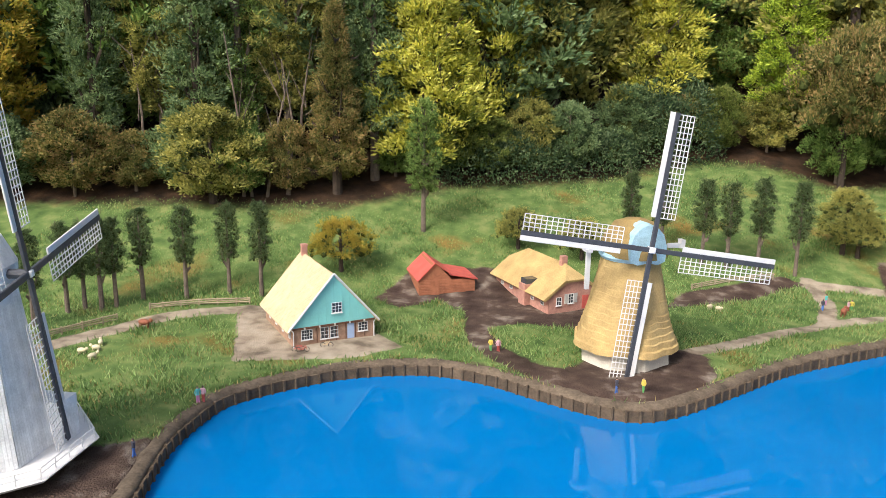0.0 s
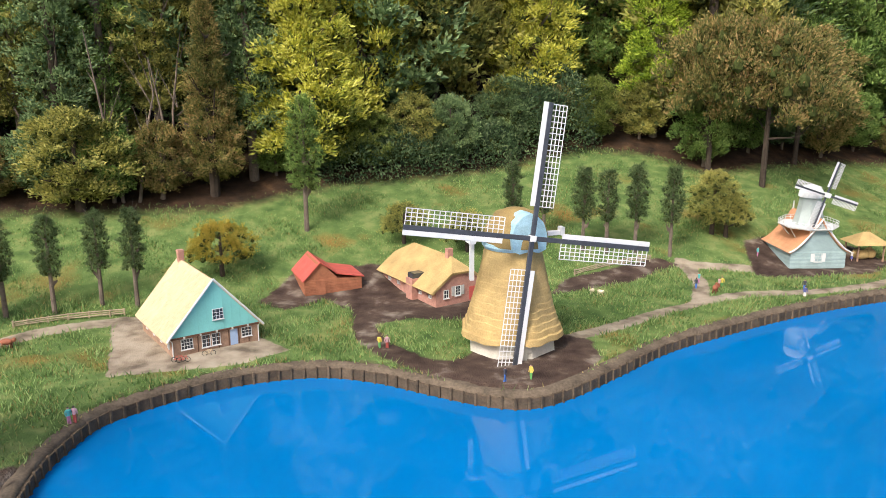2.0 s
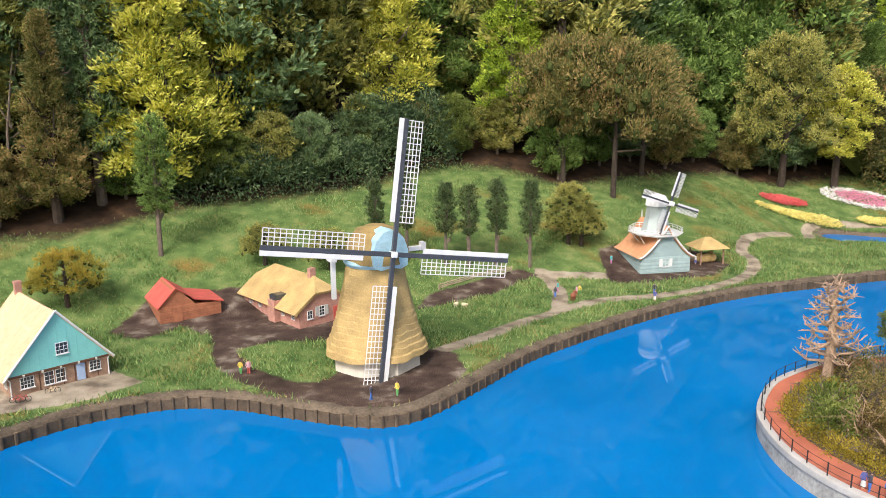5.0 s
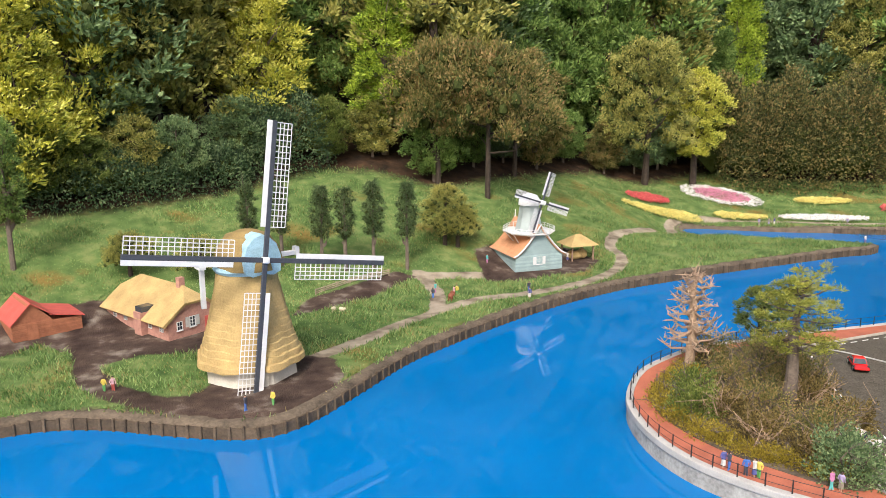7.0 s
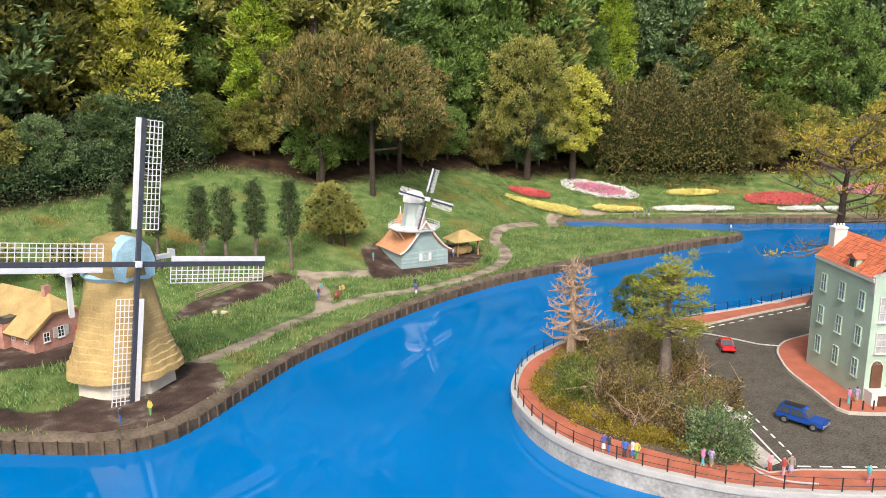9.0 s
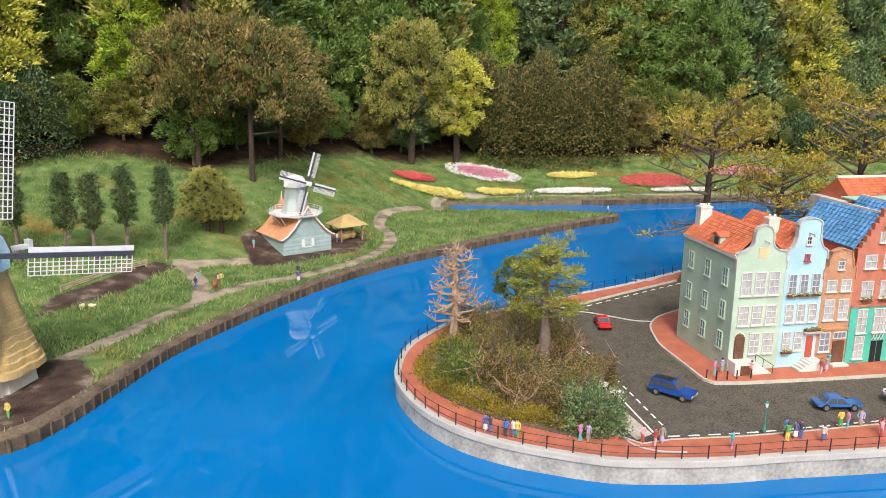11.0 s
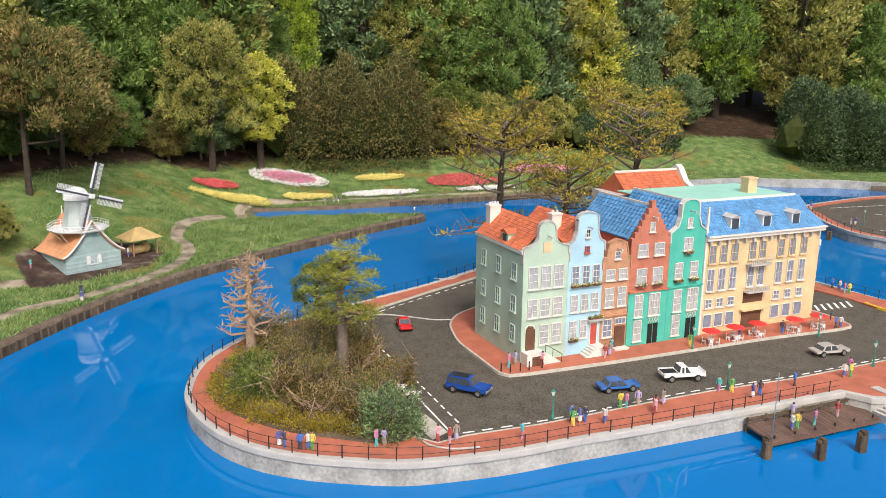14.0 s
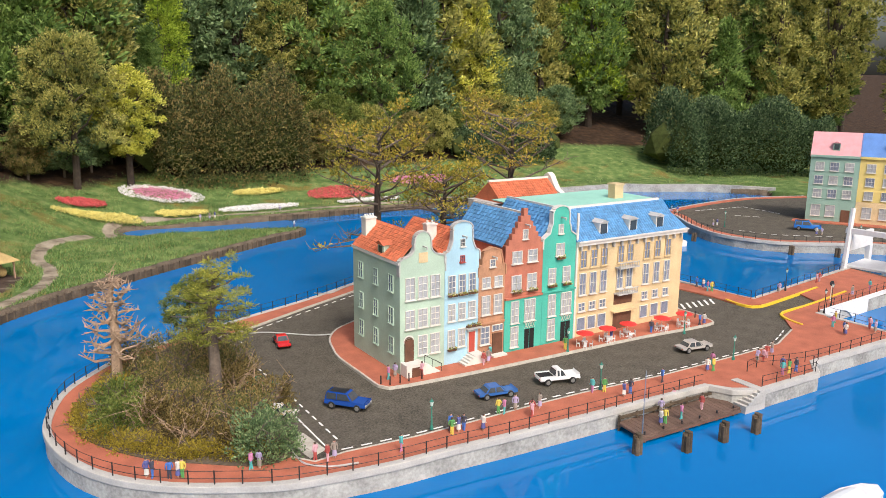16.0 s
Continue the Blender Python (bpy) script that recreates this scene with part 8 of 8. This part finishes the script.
PINK_TILE = mat("pink_tiled_roof", (0.62, 0.30, 0.32), 0.7, vary=0.15, scale=14)
FAR_GREEN = mat("sea_green_render", (0.25, 0.38, 0.32), 0.75, vary=0.15, scale=8)
FAR_YELLOW = mat("butter_yellow_render", (0.66, 0.52, 0.18), 0.75, vary=0.12, scale=8)
BLUE_ROOF = mat("plain_blue_roof", (0.10, 0.22, 0.52), 0.6, vary=0.2, scale=10)
far_rot = -81.8
for k, (u0, wd, wallm, roofm, label) in enumerate(((0.0, 0.316, FAR_GREEN, PINK_TILE, "sea green town house with pink roof across the canal"), (0.317, 0.36, FAR_YELLOW, BLUE_ROOF, "butter yellow town house with blue roof across the canal"), (0.678, 0.36, FAR_GREEN, PINK_TILE, "green town house with pink roof across the canal"))):
    h = thing("town_house", pose(12.737, 0.510, 0.085, 0, 0, far_rot) @ Matrix.Diagonal((1.372, 1.3, 1.389, 1)) @ pose(u0, 0, 0), label, "house", "far town houses")
    part("wall", B(0, wd, 0, 0.34, -0.01, 0.46), wallm, h)
    part("plinth", B(0.0, wd, -0.005, 0, -0.01, 0.155), wallm if k != 1 else YELLOW_REND, h)
    part("cornice", B(-0.003, wd + 0.003, -0.014, 0, 0.452, 0.468), wallm, h)
    bm = bmesh.new()
    v = [bm.verts.new(c) for c in ((-0.005, -0.014, 0.46), (wd + 0.005, -0.014, 0.46), (wd + 0.005, 0.17, 0.62), (-0.005, 0.17, 0.62), (-0.005, 0.35, 0.46), (wd + 0.005, 0.35, 0.46))]
    for q in ((0, 1, 2, 3), (3, 2, 5, 4), (0, 3, 4), (1, 5, 2), (0, 4, 5, 1)):
        bm.faces.new([v[i] for i in q])
    part("roof", bm, roofm, h)
    dormer(h, wd / 2, 0.03, 0.50, 0.045, 0.05, 0.06, wallm, roofm)
    for r, z in enumerate((0.36, 0.265, 0.17)):
        for c in range(3):
            window(h, wd * (0.2 + 0.3 * c), z, 0.058, 0.06, 3, 2, GLASS_GREY if (r + c) % 2 else GLASS_NET)
    for c in range(2):
        window(h, wd * (0.2 + 0.3 * c), 0.04, 0.062, 0.08, 2, 2, GLASS_NET, y=-0.005)
    part("door", B(wd * 0.72, wd * 0.9, -0.008, -0.005, 0.0, 0.09), DOOR_BROWN, h)
fw = part("pavement", B(-0.08, 1.1, -0.10, 0.0, TOP - 0.003, 0.091), RED_PAVE)
fw.matrix_world = pose(12.737, 0.510, 0, 0, 0, far_rot) @ Matrix.Diagonal((1.372, 1.3, 1, 1))
tagged(fw, "red paved footway before the far houses", "pavement", kind="structure")

boat = thing("boat", pose(7.009, -0.783, 0, 0, 0, -18.862) @ Matrix.Diagonal((1.024, 1.024, 0.978, 1)), "white model boat with a clear rounded canopy", "boat")
bm = bmesh.new()
hull = [(-0.30, 0.06), (0.16, 0.065), (0.26, 0.04), (0.30, 0.0)]
out = hull + [(x, -y) for x, y in hull[::-1][1:]]
prism(bm, out, -0.02, 0.03)
part("hull", bm, WHITE, boat)
bm = bmesh.new()
n = 8
rows = [[bm.verts.new((x, 0.055 * math.cos(math.pi * k / n) * (1 if x < 0.1 else 0.75), 0.03 + 0.035 * math.sin(math.pi * k / n))) for k in range(n + 1)] for x in (-0.25, -0.1, 0.08, 0.15)]
for A_, C_ in zip(rows, rows[1:]):
    for k in range(n):
        bm.faces.new((A_[k], A_[k + 1], C_[k + 1], C_[k]))
for rr in (rows[0], rows[-1]):
    bm.faces.new(rr)
part("canopy", bm, mat("milky_canopy", (0.7, 0.72, 0.74), 0.2, vary=0.05, bump=0), boat)
b2 = thing("boat", pose(11.265, 1.356, 0, 0, 0, 46.064) @ Matrix.Diagonal((1.354, 1.354, 1.33, 1)), "small white moored boat by the far quay", "boat")
part("hull", prism(bmesh.new(), [(x * 0.6, y * 0.7) for x, y in out], -0.02, 0.035), WHITE, b2)

# ---- meadow things ----


def fence(line, label):
    t = thing("fence", pose(line[0][0], line[0][1], float(land(*line[0]))), label, "fence", "field fences")
    o = Vector((line[0][0], line[0][1], float(land(*line[0]))))
    pts = smooth_line(line, 0.09)
    V3 = [Vector((p[0], p[1], float(land(*p)))) - o for p in pts]
    r = random.Random(int(line[0][0] * 100))
    for v in V3:
        part("post", B(v.x - 0.004, v.x + 0.004, v.y - 0.004, v.y + 0.004, v.z - 0.01, v.z + 0.042), WICKER, t)
    for z in (0.012, 0.024, 0.036):
        part("rail", tube(bmesh.new(), [v + Vector((0, r.uniform(-0.004, 0.004), z + r.uniform(-0.003, 0.003))) for v in V3], 0.0042, 5), WICKER, t)


WICKER = mat("grey_split_rails", (0.36, 0.29, 0.20), 0.9, vary=0.35, scale=30)
fence([(1.153, 2.224), (1.286, 2.482), (1.447, 2.738)], "low grey split-rail fence along the path")
fence([(1.523, 2.955), (1.761, 3.083), (2.036, 3.171)], "low grey split-rail fence beside the meadow")
fence([(4.666, 3.927), (4.915, 4.062), (5.204, 4.154)], "low split-rail fence behind the mill")
WOOL = mat("cream_painted_wool", (0.66, 0.58, 0.40), 0.8, vary=0.2, scale=60)
HIDE = mat("chestnut_painted_hide", (0.26, 0.09, 0.05), 0.7, vary=0.2)
for i, (x, y) in enumerate([(1.557, 2.235), (1.648, 2.18), (1.582, 2.358), (1.603, 2.286), (4.724, 3.586), (4.767, 3.561), (1.652, 2.657), (5.477, 3.616)]):
    s = 0.05 if i < 6 else 0.07
    bm = bmesh.new()
    bmesh.ops.create_icosphere(bm, subdivisions=2, radius=0.5, matrix=pose(0, 0, 0.5) @ Matrix.Diagonal((0.95, 0.5, 0.5, 1)))
    bmesh.ops.create_icosphere(bm, subdivisions=2, radius=0.17, matrix=pose(0.55, 0, 0.66))
    for sx in (-0.28, 0.28):
        for sy in (-0.12, 0.12):
            tube(bm, [(sx, sy, 0), (sx, sy, 0.4)], 0.05, 6)
    o = part("animal_statuette", bm, WOOL if i < 6 else HIDE, smooth=True)
    o.matrix_world = pose(x, y, float(land(x, y)) - 0.001, 0, 0, i * 60) @ Matrix.Diagonal((s, s, s, 1))
    tagged(o, "cream painted sheep statuette" if i < 6 else "chestnut painted cattle statuette", "statuette", "meadow statuettes")


def flowers(x, y, rx, ry, cols, label, seed):
    r = np.random.RandomState(seed)
    t = thing("flower_bed", pose(x, y, float(land(x, y))), label, "flower bed", "flower beds")
    n = 1300
    q = np.sqrt(r.uniform(0, 1, n))
    a = r.uniform(0, 6.283, n)
    P = np.stack([q * rx * np.cos(a), q * ry * np.sin(a)], 1)
    rot = math.radians(-24)
    R = np.stack([P[:, 0] * math.cos(rot) - P[:, 1] * math.sin(rot), P[:, 0] * math.sin(rot) + P[:, 1] * math.cos(rot)], 1)
    Z = land(R[:, 0] + x, R[:, 1] + y) - float(land(x, y)) + 0.015 + r.uniform(0, 0.02, n)
    X = np.stack([R[:, 0], R[:, 1], Z], 1)
    v, f = leaves(np.repeat(X - [0, 0, 0.02], 2, 0), r.normal(0, 0.7, (2 * n, 3)) + [0, 0, 1], 0.016, 0.010, r)
    raw("leaf_mass", v, f, L_GRASS, t)
    for i, (c, lo, hi) in enumerate(cols):
        sel = (q >= lo) & (q < hi)
        m_ = mat("petals", c, 0.6, vary=0.2, per="island", spread=0.15)
        v, f = leaves(np.repeat(X[sel], 2, 0), r.normal(0, 1, (2 * int(sel.sum()), 3)) * [1, 1, 0.4] + [0, 0, 0.3], 0.020, 0.016, r)
        raw("blossom", v, f, m_, t)


WHT, PNK, RED_, YEL = (0.75, 0.74, 0.72), (0.70, 0.28, 0.40), (0.62, 0.12, 0.12), (0.70, 0.62, 0.20)
flowers(8.394, 6.074, 0.219, 0.094, [(RED_, 0, 1.0)], "round bed of red flowers", 1)
flowers(8.358, 5.744, 0.390, 0.081, [(YEL, 0, 1.0)], "oval bed of yellow and white flowers", 2)
flowers(9.308, 6.112, 0.425, 0.224, [(PNK, 0, 0.68), (WHT, 0.68, 1.0)], "round bed of pink flowers ringed with white", 3)
flowers(9.145, 5.562, 0.257, 0.097, [(YEL, 0, 1.0)], "small bed of pale yellow flowers", 4)
flowers(9.871, 5.258, 0.426, 0.141, [(WHT, 0, 1.0)], "oval bed of small white flowers", 5)
flowers(10.334, 5.784, 0.287, 0.073, [(YEL, 0, 1.0)], "thin strip of yellow flowers", 6)
flowers(11.118, 5.207, 0.447, 0.207, [(RED_, 0, 1.0)], "broad bed of red and pink flowers", 7)
flowers(11.003, 4.714, 0.373, 0.073, [(WHT, 0, 1.0)], "strip of white flowers by the path", 8)
flowers(12.347, 5.009, 0.465, 0.154, [(PNK, 0, 1.0)], "bed of pink flowers beyond the canal", 9)


def bicycle(x, y, ang, colour):
    t = thing("bicycle", pose(x, y, float(land(x, y)), 0, 0, ang), "tiny parked model bicycle by the farmhouse", "bicycle", "model bicycles")
    for sx in (-0.02, 0.02):
        bm = bmesh.new()
        tube(bm, [(sx + 0.012 * math.cos(k * 0.5236), 0, 0.013 + 0.012 * math.sin(k * 0.5236)) for k in range(13)], 0.0014, 5)
        part("wheel", bm, RUBBER, t)
    bm = bmesh.new()
    for a_, b_ in (((-0.02, 0.013), (-0.005, 0.03)), ((-0.005, 0.03), (0.014, 0.03)), ((0.014, 0.033), (0.02, 0.013)), ((0.0, 0.013), (0.014, 0.03)), ((0.0, 0.013), (-0.02, 0.013)), ((0.0, 0.013), (-0.006, 0.034))):
        tube(bm, [(a_[0], 0, a_[1]), (b_[0], 0, b_[1])], 0.0014, 5)
    part("frame", bm, colour, t)


bicycle(2.572, 2.477, 15, RED_ROOF), bicycle(2.597, 2.473, 20, RED_ROOF), bicycle(2.693, 2.561, 15, YELLOW_TILE)

# ---- loose cables on the quay ----
CABLE = mat("pale_grey_cable", (0.45, 0.44, 0.43), 0.6, vary=0.2)
for line, z in (([(6.994, 2.113), (7.065, 2.042), (7.125, 1.921), (7.182, 1.805), (7.265, 1.734)], 0.087), ([(7.775, 2.396), (7.843, 2.313), (7.987, 2.337), (8.153, 2.345)], 0.094), ([(6.175, 0.965), (6.129, 0.872), (6.099, 0.789), (6.136, 0.702), (6.218, 0.640)], 0.095)):
    pts = smooth_line(line, 0.02)
    cb = part("cable", tube(bmesh.new(), [(x, y, z) for x, y in pts], 0.0035, 6), CABLE)
    tagged(cb, "pale grey cable lying loose on the quay", "cable", "quay cables")


# ---- grass ----


def grass(n, seed, x0, x1, y0, y1, leaf, label, lo, hi, wood=False):
    r = np.random.RandomState(seed)
    X, Y = r.uniform(x0, x1, n), r.uniform(y0, y1, n)
    ok = ~inside(LAKE, X, Y) & (near(SHORE, X, Y) > 0.03)
    edge = np.interp(X, [p[0] for p in WOOD_EDGE], [p[1] for p in WOOD_EDGE])
    ok &= Y < edge + r.uniform(-0.15, 0.15, n)
    foot = np.interp(X, [p[0] for p in FOOT], [p[1] for p in FOOT])
    for poly in DIRT + YARDS:
        inn = inside(poly, X, Y)
        d = near(poly + poly[:1], X, Y)
        ok &= ~(inn & (d > r.uniform(-0.01, 0.02, n)))
    for line, w_ in PATHS:
        ok &= near(smooth_line(line, 0.06), X, Y) > w_ + r.uniform(-0.012, 0.01, n)
    patch = np.sin(X * 9.1 + np.sin(Y * 7)) * np.sin(Y * 11.3 + X * 2) + np.sin(X * 23) * np.sin(Y * 21) * 0.6
    ok &= r.uniform(-1.6, 1.2, n) < patch
    X, Y, patch = X[ok], Y[ok], patch[ok]
    k = len(X)
    h = r.uniform(lo, hi, k) * (1 + 0.35 * patch)
    h *= np.where(Y > np.interp(X, [p[0] for p in FOOT], [p[1] for p in FOOT]) + 0.2, 0.6, 1.0)
    a = r.uniform(0, 6.283, k)
    Z = land(X, Y) - 0.003
    w = 0.0034
    A = np.stack([X - w * np.cos(a), Y - w * np.sin(a), Z], 1)
    C = np.stack([X + w * np.cos(a), Y + w * np.sin(a), Z], 1)
    T = np.stack([X + r.normal(0, 0.5, k) * h, Y + r.normal(0, 0.5, k) * h, Z + h], 1)
    V_ = np.stack([A, C, T], 1).reshape(-1, 3)
    F_ = np.arange(3 * k).reshape(-1, 3)
    ob = raw("grass", V_.tolist(), F_.tolist(), leaf)
    tagged(ob, label, "grass", kind="stuff")


grass(330000, 31, 0.3, 10.2, 0.6, 6.9, L_GRASS, "short green lawn grass in uneven tufts", 0.012, 0.032)
grass(110000, 32, 0.3, 11.5, 0.6, 6.9, L_DRYGRASS, "scattered dry straw-coloured grass", 0.01, 0.024)
grass(150000, 34, 0.3, 10.2, 2.6, 6.9, L_GRASS, "short lawn grass on the slope below the wood", 0.014, 0.03)
grass(40000, 33, 9.0, 18.0, 1.5, 6.5, L_GRASS, "lawn grass beyond the canal", 0.012, 0.03)
